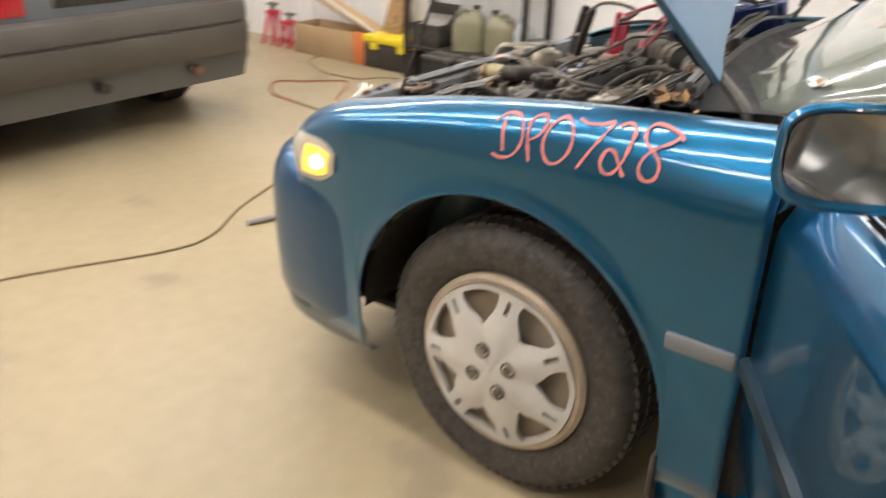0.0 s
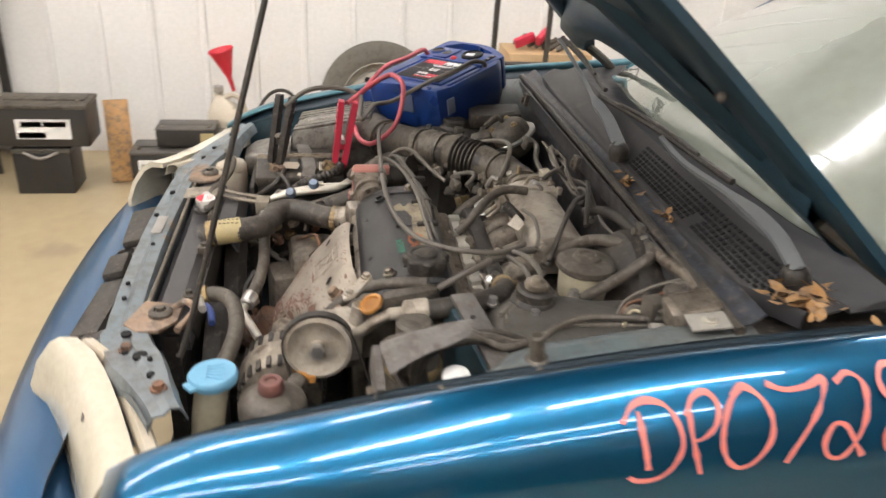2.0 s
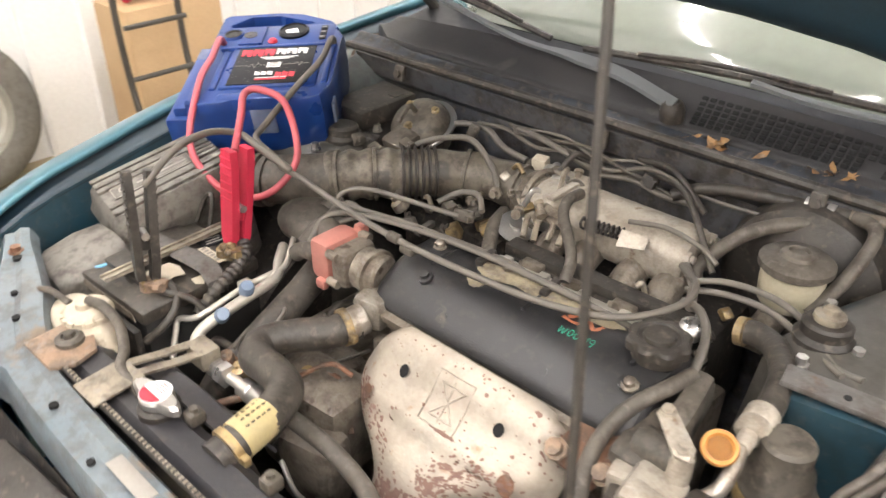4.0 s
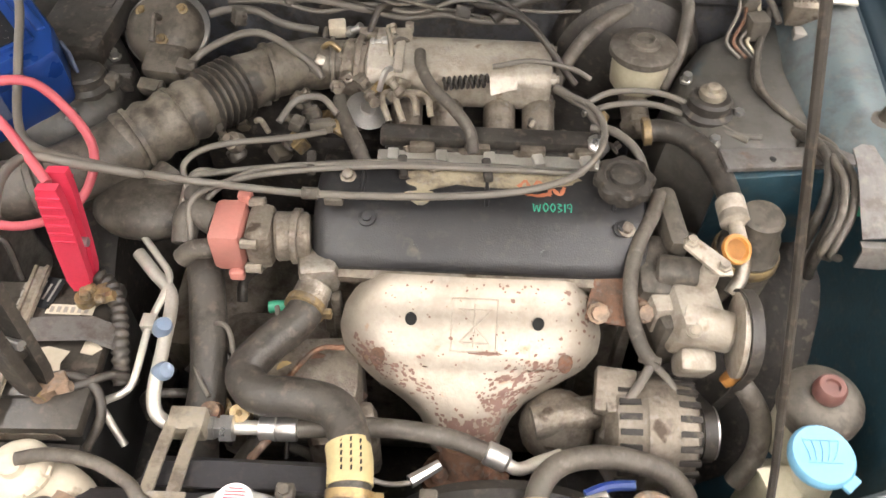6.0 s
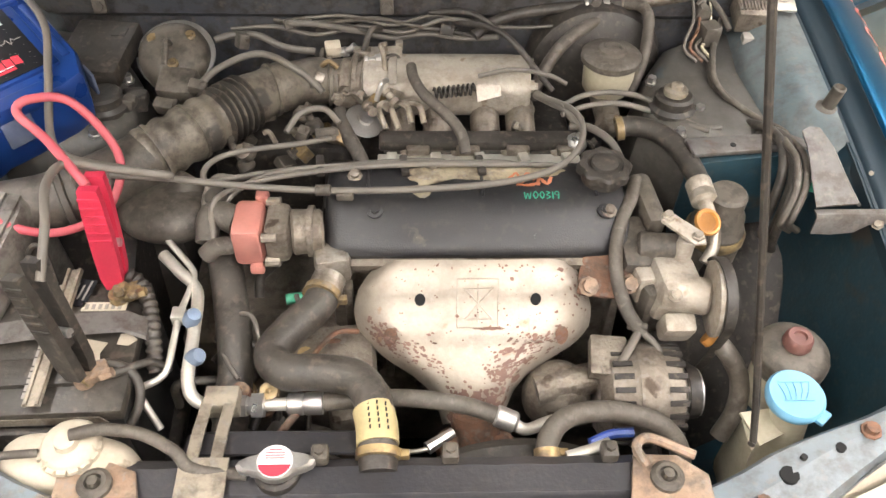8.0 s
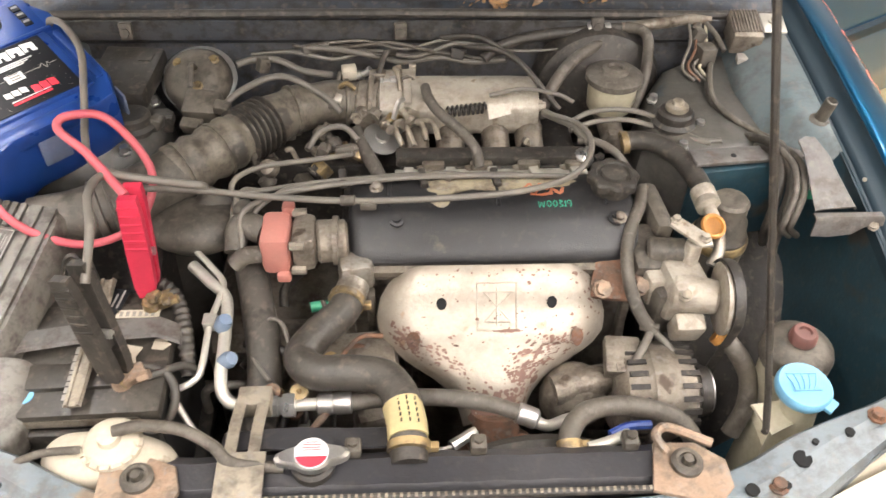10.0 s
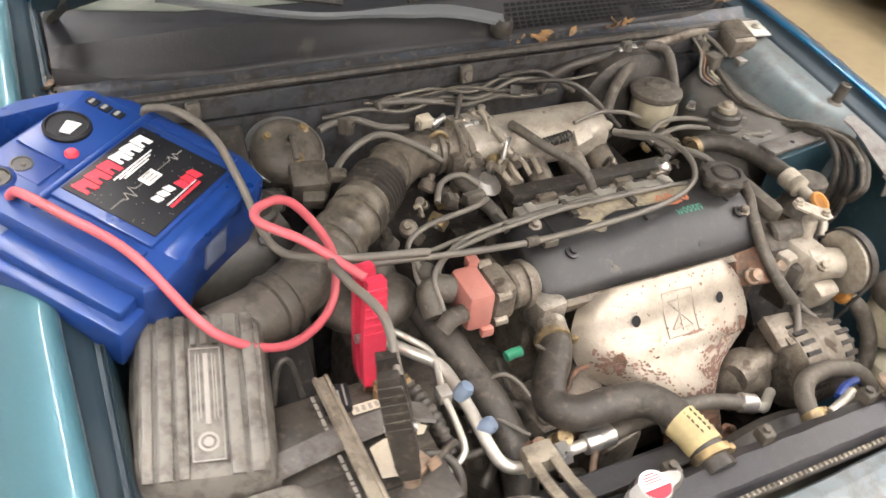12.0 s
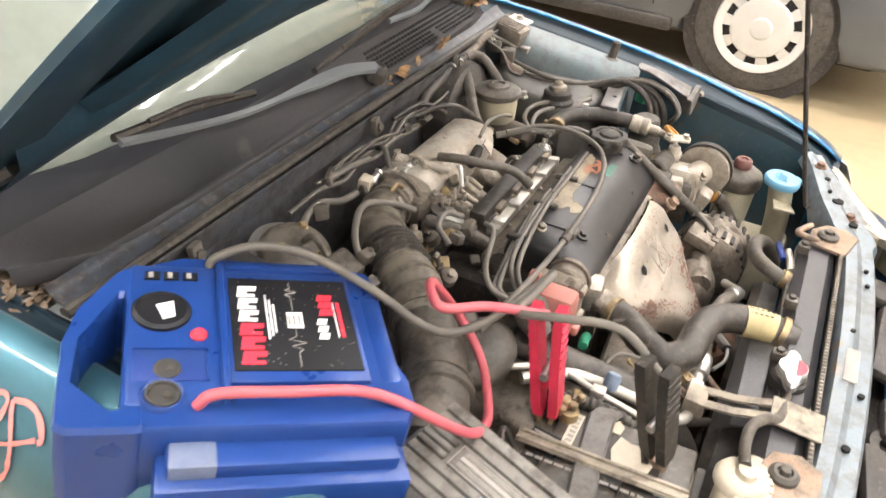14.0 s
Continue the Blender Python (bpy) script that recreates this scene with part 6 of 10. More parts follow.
tube(bm, [(-0.36, -0.150, 0.862), (-0.31, -0.108, 0.868), (-0.268, -0.062, 0.868)], 0.042, 24, 8, wave=(4, 0.0022))
tube(bm, [(-0.268, -0.062, 0.868), (-0.235, -0.025, 0.866)], 0.040, 24, 14, wave=None)
tube(bm, [(-0.235, -0.025, 0.866), (-0.19, 0.020, 0.862), (-0.14, 0.048, 0.856), (-0.082, 0.056, 0.852)], lambda s: 0.040 - 0.003 * s, 24, 8, wave=(3, 0.0016))
duct = part("intake_duct", bm, DUCT, eng, "dusty ribbed black intake duct", 50)
bm = BM()
p0, p1 = Vector((-0.268, -0.064, 0.868)), Vector((-0.232, -0.022, 0.866))
for k in range(6):
    c = p0.lerp(p1, k / 5)
    lathe(bm, c, p1 - p0, [(0.038, -0.0035), (0.047, -0.001), (0.047, 0.001), (0.038, 0.0035)], 28)
parts("bellows_ring", bm, BLACK, duct, "black bellows ring")
for p, q, r in (((-0.345, -0.138, 0.863), (-0.31, -0.108, 0.868), 0.045), ((-0.30, -0.098, 0.868), (-0.268, -0.062, 0.868), 0.045), ((-0.195, 0.016, 0.863), (-0.14, 0.048, 0.856), 0.043), ((-0.105, 0.053, 0.854), (-0.08, 0.056, 0.852), 0.041)):
    bm = BM()
    lathe(bm, p, Vector(q) - Vector(p), [(r - 0.006, -0.003), (r, -0.002), (r, 0.004), (r - 0.006, 0.005)], 28)
    part("duct_rib", bm, DUCT, duct)
bm = BM()
tube(bm, [(-0.54, -0.245, 0.845), (-0.47, -0.225, 0.848), (-0.40, -0.185, 0.856), (-0.35, -0.145, 0.862)], 0.0425, 24, 6)
lathe(bm, (-0.455, -0.220, 0.849), (1, 0.45, 0.05), [(0.0425, -0.006), (0.0475, -0.004), (0.0475, 0.004), (0.0425, 0.006)], 28)
lathe(bm, (-0.438, -0.2115, 0.850), (1, 0.45, 0.05), [(0.0425, -0.002), (0.0455, -0.001), (0.0455, 0.001), (0.0425, 0.002)], 28)
part("airbox_neck", bm, GREY_PL, duct, "smooth dusty black duct elbow")
bm = BM()
ball(bm, (-0.32, -0.215, 0.815), (0.075, 0.055, 0.035), 20)
tube(bm, [(-0.29, -0.17, 0.83), (-0.31, -0.2, 0.82)], 0.03, 12)
part("resonator", bm, GREY_PL, duct, "dusty grey resonator chamber")

# brake booster, master cylinder and reservoir
bm = BM()
lathe(bm, (0.345, 0.165, 0.83), (0, -1, 0.06), [(0.05, -0.02), (0.115, 0.0), (0.120, 0.02), (0.112, 0.05), (0.09, 0.066), (0.05, 0.075), (0.02, 0.08)], 40)
for r in (0.075, 0.098):
    lathe(bm, (0.345, 0.110 + (0.01 if r < 0.09 else 0.018), 0.833), (0, -1, 0.06), [(r - 0.004, 0), (r, 0.004), (r + 0.004, 0)], 40)
part("brake_booster", bm, BLACK, car, "black brake booster drum")
bm = BM()
cyl(bm, (0.35, 0.10, 0.835), (0.352, -0.02, 0.825), 0.022, 0.020, n=18, bev=0.003)
lathe(bm, (0.352, -0.02, 0.825), (0, -1, -0.1), [(0.024, 0), (0.024, 0.012), (0.012, 0.02), (0, 0.02)], 6)
mc = part("master_cylinder", bm, DIRTY_ALLOY, car, "grimy brake master cylinder")
bm = BM()
lathe(bm, (0.355, 0.052, 0.842), (0, 0.03, 1), [(0.036, 0), (0.040, 0.006), (0.042, 0.03), (0.042, 0.05), (0.038, 0.054)], 32)
part("fluid_reservoir", bm, CLOUDY, mc, "cloudy yellowed fluid reservoir")
bm = BM()
lathe(bm, (0.355, 0.054, 0.895), (0, 0.03, 1), [(0.046, 0), (0.049, 0.003), (0.049, 0.012), (0.044, 0.016), (0.024, 0.019), (0.022, 0.024), (0.014, 0.027), (0.012, 0.022), (0, 0.022)], 32)
part("reservoir_cap", bm, HOSE, mc, "dusty grey screw cap")

# round vacuum unit by the bulkhead
bm = BM()
lathe(bm, (-0.352, 0.075, 0.875), (0.02, -0.45, 0.9), [(0.045, -0.03), (0.056, -0.01), (0.058, 0.012), (0.055, 0.03), (0.046, 0.043), (0.03, 0.05), (0, 0.052)], 36)
box(bm, (-0.335, 0.005, 0.875), (0.06, 0.05, 0.05), (20, 0, -8), bev=0.008)
vu = part("vacuum_actuator", bm, GREY_PL, car, "dusty grey round vacuum actuator", 40)
bm = BM()
lathe(bm, (-0.352, 0.078, 0.884), (0.02, -0.45, 0.9), [(0.0585, 0), (0.063, 0.003), (0.063, 0.008), (0.0585, 0.011)], 36)
part("actuator_band", bm, STEEL, vu, "grey metal clamp band")
for dx, dy in ((-0.028, 0.012), (0.030, 0.018), (0.008, -0.034)):
    bm = BM()
    lathe(bm, (-0.352 + dx, 0.058 + dy * 0.9, 0.918 + dy * 0.4), (0.02, -0.45, 0.9), [(0.009, 0), (0.009, 0.003), (0.006, 0.004), (0.005, 0.008), (0, 0.008)], 10)
    part("brass_screw", bm, BRASS, vu)
bm = BM()
tube(bm, [(-0.350, 0.052, 0.925), (-0.350, 0.035, 0.938), (-0.352, 0.010, 0.915)], 0.005, 8)
part("nipple", bm, HOSE, vu)

# control unit, relay and bracket on the left rear wing
bm = BM()
box(bm, (0.592, 0.128, 0.945), (0.052, 0.065, 0.040), (12, 0, -4), bev=0.003)
for k in range(9):
    box(bm, (0.570 + 0.0055 * k, 0.130, 0.9665), (0.0022, 0.056, 0.005), (12, 0, -4))
parts("control_unit", bm, DIRTY_ALLOY, car, "finned alloy control unit on the wing")
bm = BM()
box(bm, (0.640, 0.128, 0.963), (0.040, 0.052, 0.004), (8, 0, -6), bev=0.001)
lathe(bm, (0.642, 0.13, 0.965), (0, 0, 1), [(0.011, 0), (0.011, 0.003), (0.007, 0.003), (0.007, 0.008), (0, 0.008)], 10)
part("unit_bracket", bm, TUBE_AL, car, "pale steel bracket with a bolt")
bm = BM()
box(bm, (0.525, 0.105, 0.915), (0.030, 0.030, 0.036), (0, 0, 12), bev=0.004)
box(bm, (0.515, 0.135, 0.935), (0.022, 0.026, 0.026), (0, 20, 0), bev=0.004)
part("relay", bm, HOSE, car, "dusty grey relay")
bm = BM()
box(bm, (0.60, 0.085, 0.917), (0.050, 0.022, 0.014), (0, 0, -8), bev=0.003)
part("connector", bm, GREYPRINT, car, "pale grey wiring connector")
bm = BM()
lathe(bm, (0.650, -0.100, 0.916), (0.10, -0.12, 1), [(0.020, 0), (0.016, 0.005), (0.010, 0.007), (0.010, 0.042), (0.0075, 0.044), (0.005, 0.036), (0, 0.036)], 16)
part("hood_stop", bm, HOSE, car, "small grey hood stop post")
# stamped plate and angle bracket on the left wing
bm = BM()
sheet(bm, [[(0.580, -0.180, 0.936), (0.590, -0.176, 0.940), (0.602, -0.178, 0.939), (0.608, -0.184, 0.931)], [(0.580, -0.208, 0.931), (0.592, -0.205, 0.934), (0.612, -0.206, 0.932), (0.619, -0.212, 0.924)], [(0.578, -0.235, 0.922), (0.590, -0.234, 0.926), (0.616, -0.236, 0.924), (0.623, -0.240, 0.915)], [(0.575, -0.268, 0.910), (0.588, -0.268, 0.914), (0.622, -0.264, 0.913), (0.630, -0.266, 0.904)], [(0.574, -0.296, 0.899), (0.586, -0.297, 0.903), (0.630, -0.292, 0.902), (0.637, -0.288, 0.894)]], 0.004)
part("wing_plate", bm, WING_STEEL, car, "pale dusty stamped plate on the wing")
bm = BM()
sheet(bm, [[(x, -0.296, 0.898), (x, -0.306, 0.898), (x + 0.001, -0.309, 0.894), (x + 0.001, -0.311, 0.894 - d)] for x, d in ((0.572, 0.028), (0.60, 0.030), (0.63, 0.026), (0.645, 0.012), (0.672, 0.010))], 0.003)
wb = part("wing_bracket", bm, WING_STEEL, car, "grey steel angle bracket on the wing")
for x, y, z, r in ((0.658, -0.312, 0.884, 0.008), (0.678, -0.225, 0.896, 0.0055)):
    bm = BM()
    lathe(bm, (x, y, z), (-0.4, -0.4, 0.8), [(r, 0), (r, 0.003), (r * 0.65, 0.003), (r * 0.65, 0.007), (0, 0.007)], 6)
    part("bracket_bolt", bm, TAN_STEEL, wb, "tan hexagon bolt")
# tapered canister beside the belt end
bm = BM()
lathe(bm, (0.477, -0.240, 0.738), (0, 0, 1), [(0.040, 0), (0.042, 0.05), (0.040, 0.055), (0.040, 0.075), (0.036, 0.080), (0.034, 0.10), (0.028, 0.108), (0.028, 0.135), (0.024, 0.140), (0, 0.141)], 28)
can = part("engine_mount", bm, GREY_PL, car, "dusty stepped engine mount")
bm = BM()
lathe(bm, (0.477, -0.240, 0.790), (0, 0, 1), [(0.0415, 0), (0.044, 0.004), (0.044, 0.014), (0.0415, 0.018)], 28)
part("mount_band", bm, BRASS, can, "tan rust-stained band")

# power steering pump with its pulley
bm = BM()
box(bm, (0.388, -0.350, 0.800), (0.062, 0.070, 0.070), (0, 8, 6), bev=0.012)
box(bm, (0.392, -0.395, 0.770), (0.045, 0.030, 0.050), (20, 0, 0), bev=0.008)
cyl(bm, (0.37, -0.36, 0.81), (0.432, -0.38, 0.814), 0.028, 0.025, bev=0.004)
box(bm, (0.350, -0.335, 0.80), (0.03, 0.045, 0.05), (0, 0, 10), bev=0.006)
ps = part("steering_pump", bm, PALE_CAST, eng, "cast alloy power steering pump")
bm = BM()
cyl(bm, (0.40, -0.322, 0.82), (0.403, -0.318, 0.865), 0.014, 0.012, n=14, bev=0.002)
part("pump_neck", bm, PALE_CAST, ps)
bm = BM()
for y, z in ((-0.385, 0.825), (-0.325, 0.80), (-0.40, 0.78)):
    lathe(bm, (0.380, y, z), (-0.2, -0.6, 1), [(0.010, 0), (0.010, 0.005), (0.006, 0.006), (0.006, 0.012), (0, 0.012)], 8)
parts("pump_bolt", bm, TAN_STEEL, ps)
bm = BM()
lathe(bm, (0.436, -0.382, 0.815), (1, -0.10, 0.05), [(0.0, 0.018), (0.012, 0.018), (0.012, 0.009), (0.026, 0.006), (0.036, 0.008), (0.046, 0.016), (0.052, 0.014), (0.052, 0.009), (0.046, 0.006), (0.052, 0.002), (0.052, -0.004), (0.046, -0.006), (0.0, -0.006)], 48)
part("pump_pulley", bm, PALE_CAST, ps, "dusty grooved pump pulley")
bm = BM()
lathe(bm, (0.458, -0.384, 0.816), (1, -0.10, 0.05), [(0.0, 0.006), (0.011, 0.006), (0.012, 0.0), (0.012, -0.004), (0, -0.004)], 6)
part("pulley_nut", bm, STEEL, ps)
bm = BM()
lathe(bm, (0.43, -0.302, 0.880), (0.25, -0.55, 1), [(0.0125, 0.0), (0.0135, -0.003), (0.0165, -0.004), (0.019, -0.002), (0.0195, 0.001), (0.018, 0.004), (0.0145, 0.004), (0.0125, 0.0)], 24)
part("dipstick_ring", bm, ORANGE, eng, "orange ring handle")
bm = BM()
prism(bm, [(-0.030, -0.010), (0.022, -0.012), (0.034, 0.0), (0.022, 0.012), (-0.030, 0.010), (-0.036, 0.0)], pose(0.392, -0.322, 0.885, 10, 12, -38), 0.005, bev=0.0015)
for d in (-0.026, 0.02):
    p = pose(0.392, -0.322, 0.888, 10, 12, -38) @ Vector((d, 0, 0))
    lathe(bm, p, (0, 0, 1), [(0.009, 0), (0.009, 0.004), (0.006, 0.004), (0.006, 0.009), (0, 0.009)], 6)
part("mount_strap", bm, PALE_CAST, eng, "pale steel strap with two bolts")
bm = BM()
prism(bm, [(-0.035, -0.05), (0.035, -0.045), (0.04, 0.0), (0.02, 0.03), (0.015, 0.055), (-0.012, 0.055), (-0.03, 0.02)], pose(0.300, -0.312, 0.806, 32, 0, -14), 0.012, bev=0.003)
lathe(bm, pose(0.300, -0.312, 0.806, 32, 0, -14) @ Vector((0.002, 0.045, 0.002)), (0, -0.5, 0.85), [(0.010, 0), (0.017, 0.0), (0.017, 0.014), (0.010, 0.014)], 20)
hk = part("lifting_bracket", bm, RUST, eng, "rusty lifting bracket")
for x, y, z in ((0.272, -0.352, 0.806), (0.330, -0.345, 0.802)):
    bm = BM()
    lathe(bm, (x, y, z), (0, -0.6, 0.8), [(0.014, 0), (0.014, 0.004), (0.010, 0.005), (0.010, 0.016), (0, 0.016)], 8)
    part("bracket_bolt", bm, RUST_PALE, hk)
bm = BM()
box(bm, (0.345, -0.285, 0.790), (0.05, 0.09, 0.10), (10, 0, 0), bev=0.015)
box(bm, (0.366, -0.235, 0.845), (0.030, 0.095, 0.050), (6, 0, 8), bev=0.012)
cyl(bm, (0.345, -0.30, 0.83), (0.40, -0.31, 0.84), 0.022, 0.018, bev=0.004)
box(bm, (0.36, -0.35, 0.77), (0.035, 0.05, 0.09), (0, 0, 14), bev=0.008)
part("timing_case", bm, GREY_PL, eng, "grimy timing end castings")

# alternator and belts
bm = BM()
lathe(bm, (0.285, -0.445, 0.685), (1, 0, 0), [(0.0, 0), (0.050, 0.0), (0.068, 0.012), (0.071, 0.045), (0.074, 0.048), (0.074, 0.075), (0.071, 0.080), (0.066, 0.108), (0.040, 0.120), (0, 0.122)], 40)
alt = part("alternator", bm, DIRTY_ALLOY, eng, "dusty alloy alternator", 40)
# dark blocks on the casing stand for the shade in its slots
bm = BM()
for k in range(24):
    a = 2 * math.pi * k / 24
    for x in (0.312, 0.384):
        rr = 0.0695 if x < 0.35 else 0.0680
        m = pose(x, -0.445, 0.685, math.degrees(a), 0, 0)
        box(bm, (0, 0, rr), (0.026, 0.0075, 0.006), m=m)
parts("vent_slot", bm, DARK, alt, "black cooling slot")
bm = BM()
box(bm, (0.297, -0.425, 0.742), (0.050, 0.058, 0.024), (14, 0, -6), bev=0.004)
box(bm, (0.290, -0.450, 0.748), (0.012, 0.012, 0.006), (14, 0, 0))
part("alternator_plug", bm, DIRTY_ALLOY, alt, "pale cast connector block")
bm = BM()
box(bm, (0.352, -0.470, 0.738), (0.022, 0.026, 0.002), (30, 0, 0))
part("paper_label", bm, WHITE_PL, alt, "small white paper label")
bm = BM()
lathe(bm, (0.410, -0.445, 0.685), (1, 0, 0), [(0, 0), (0.032, 0), (0.034, 0.004), (0.028, 0.010), (0.034, 0.016), (0.034, 0.020), (0, 0.022)], 28)
part("alternator_pulley", bm, STEEL, alt)
bm = BM()
for x0, w, y0, z0, r0, y1, z1, r1 in ((0.418, 0.016, -0.445, 0.685, 0.035, -0.30, 0.50, 0.07), (0.440, 0.014, -0.382, 0.815, 0.054, -0.30, 0.50, 0.065)):
    loop = []
    d = Vector((0, y1 - y0, z1 - z0)).normalized()
    n = Vector((0, -d.z, d.y))
    for k in range(13):
        a = math.pi * k / 12
        loop.append(Vector((0, y0, z0)) + (n * math.cos(a) - d * math.sin(a)) * r0)
    for k in range(13):
        a = math.pi * k / 12
        loop.append(Vector((0, y1, z1)) + (-n * math.cos(a) + d * math.sin(a)) * r1)
    c = sum(loop, Vector()) / len(loop)
    sec = []
    for p in loop:
        q = (p - c).normalized() * 0.004
        sec.append([p + Vector((x0 - w / 2, 0, 0)), p + Vector((x0 + w / 2, 0, 0)), p + q + Vector((x0 + w / 2, 0, 0)), p + q + Vector((x0 - w / 2, 0, 0))])
    rings(bm, sec, closed=True)
parts("drive_belt", bm, BLACK, eng, "black ribbed drive belt")
bm = BM()
lathe(bm, (0.44, -0.30, 0.50), (1, 0, 0), [(0, 0), (0.064, 0), (0.066, 0.02), (0.064, 0.05), (0.03, 0.052), (0, 0.05)], 32)
cyl(bm, (0.25, -0.47, 0.52), (0.40, -0.47, 0.52), 0.06, 0.058, bev=0.008)
part("crank_pulley", bm, DARK, eng)
bm = BM()
ball(bm, (0.235, -0.435, 0.665), (0.05, 0.045, 0.06), 16)
tube(bm, [(0.20, -0.45, 0.70), (0.25, -0.44, 0.705), (0.28, -0.43, 0.70)], 0.022, 10)
part("thermostat_shell", bm, DIRTY_ALLOY, eng)

# reservoirs at the left front corner
bm = BM()
lathe(bm, (0.533, -0.447, 0.68), (0, 0, 1), [(0.038, 0), (0.041, 0.06), (0.044, 0.09)], 28)
pr = part("steering_reservoir", bm, CLOUDY, car, "yellowed steering fluid reservoir")
bm = BM()
lathe(bm, (0.533, -0.447, 0.768), (0, 0, 1), [(0.046, -0.012), (0.049, -0.004), (0.049, 0.012), (0.046, 0.020), (0.034, 0.028), (0.028, 0.030), (0, 0.034)], 28)
part("reservoir_lid", bm, GREY_PL, pr, "dusty grey reservoir lid")
bm = BM()
lathe(bm, (0.531, -0.448, 0.800), (0, 0, 1), [(0.0175, 0), (0.019, 0.004), (0.0175, 0.016), (0.015, 0.019), (0.009, 0.019), (0.008, 0.015), (0, 0.015)], 24)
part("screw_cap", bm, DULL_RED, pr, "faded dark red screw cap")
bm = BM()
tube(bm, [(0.505, -0.548, 0.66), (0.505, -0.545, 0.72), (0.502, -0.536, 0.78), (0.500, -0.532, 0.800)], 0.024, 16)
box(bm, (0.535, -0.52, 0.58), (0.09, 0.13, 0.16), bev=0.02)
prism(bm, [(-0.02, -0.015), (0.02, -0.012), (0.03, 0.02), (-0.02, 0.03)], pose(0.47, -0.553, 0.765, 10, 0, 20), 0.004)
wr = part("washer_bottle", bm, CLOUDY, car, "cream washer bottle with a filler neck")
bm = BM()
lathe(bm, (0.500, -0.531, 0.797), (0, -0.06, 1), [(0.026, 0), (0.034, 0.002), (0.036, 0.008), (0.036, 0.014), (0.033, 0.018), (0.018, 0.0165), (0, 0.0165)], 36)
box(bm, (0.524, -0.560, 0.806), (0.022, 0.014, 0.007), (0, 0, 40), bev=0.002)
cp = part("washer_cap", bm, BLUE_CAP, wr, "light blue washer cap")
bm = BM()
for k in range(-2, 3):
    tube(bm, [(0.500 + 0.006 * k - 0.003, -0.540, 0.8143), (0.500 + 0.008 * k, -0.528, 0.8148), (0.500 + 0.010 * k, -0.516, 0.8150)], 0.0008, 5)
box(bm, (0.5, -0.541, 0.8148), (0.036, 0.002, 0.001))
box(bm, (0.5, -0.515, 0.8158), (0.040, 0.002, 0.001))
part("moulded_symbol", bm, BLUE_CAP, cp)

# coolant overflow bottle at the right front corner
bm = BM()
loops = []
for z, k in ((0.70, 0.8), (0.73, 0.95), (0.77, 1.0), (0.79, 0.96), (0.803, 0.82), (0.808, 0.55)):
    loops.append([(-0.365 + 0.082 * k * math.copysign(abs(math.cos(a)) ** 0.7, math.cos(a)), -0.598 + 0.036 * k * math.copysign(abs(math.sin(a)) ** 0.7, math.sin(a)) - 0.10 * (0.082 * k * math.cos(a)), z) for a in [2 * math.pi * j / 32 for j in range(32)]])
rings(bm, loops)
ob_ = part("overflow_bottle", bm, WHITE_PL, car, "cream coolant overflow bottle", 50)
bm = BM()
lathe(bm, (-0.357, -0.590, 0.804), (0, -0.1, 1), [(0.034, 0), (0.035, 0.006), (0.031, 0.014), (0.026, 0.018), (0.014, 0.020), (0.012, 0.028), (0, 0.028)], 32)
for k in range(9):
    a = math.pi + math.pi * k / 8
    box(bm, (-0.357 + 0.033 * math.cos(a), -0.591 + 0.033 * math.sin(a), 0.812), (0.006, 0.010, 0.006), (0, 0, math.degrees(a)))
parts("bottle_cap", bm, WHITE_PL, ob_, "cream bottle cap")

# air filter housing
AB = Matrix.Translation((-0.572, -0.343, 0.862)) @ Matrix(((0.985, 0.17, 0), (-0.17, 0.985, 0), (0, 0, 1))).to_4x4() @ pose(0, 0, 0, 13, 4, 0)
bm = BM()
loops = []
for z, k, b in ((-0.20, 0.90, 0.02), (-0.06, 0.97, 0.02), (-0.045, 1.03, 0.02), (-0.035, 1.03, 0.02), (-0.025, 0.97, 0.02), (-0.004, 0.93, 0.022), (0.006, 0.86, 0.022)):
    w, l = 0.079 * k, 0.118 * k
    loop = []
    for cx, cy, a0 in ((w - b, l - b, 0), (-w + b, l - b, 90), (-w + b, -l + b, 180), (w - b, -l + b, 270)):
        for q in range(5):
            a = radians(a0 + 22.5 * q)
            loop.append(AB @ Vector((cx + b * math.cos(a), cy + b * math.sin(a), z)))
    loops.append(loop)
rings(bm, loops)
ab = part("air_filter_housing", bm, FILTER_PL, car, "dusty grey ribbed air filter housing", 40)
LX, LY, LW, LH = 0.004, -0.014, 0.036, 0.140
for x, w in ((-0.060, 0.012), (-0.041, 0.015), (-0.023, 0.012), (-0.008, 0.008), (0.004, 0.008), (0.016, 0.008), (0.034, 0.016), (0.055, 0.015)):
    bm = BM()
    if abs(x - LX) < LW * 0.5:
        box(bm, (x, 0.082, 0.0085), (w, 0.040, 0.007), bev=0.0016, m=AB)
    else:
        box(bm, (x, 0.0, 0.0085), (w, 0.205, 0.006), bev=0.0016, m=AB)
    part("lid_rib", bm, FILTER_PL, ab)
bm = BM()
box(bm, (LX, LY, 0.0080), (LW - 0.002, LH, 0.004), bev=0.001, m=AB)
part("housing_label", bm, FILTER_PL, ab)
bm = BM()
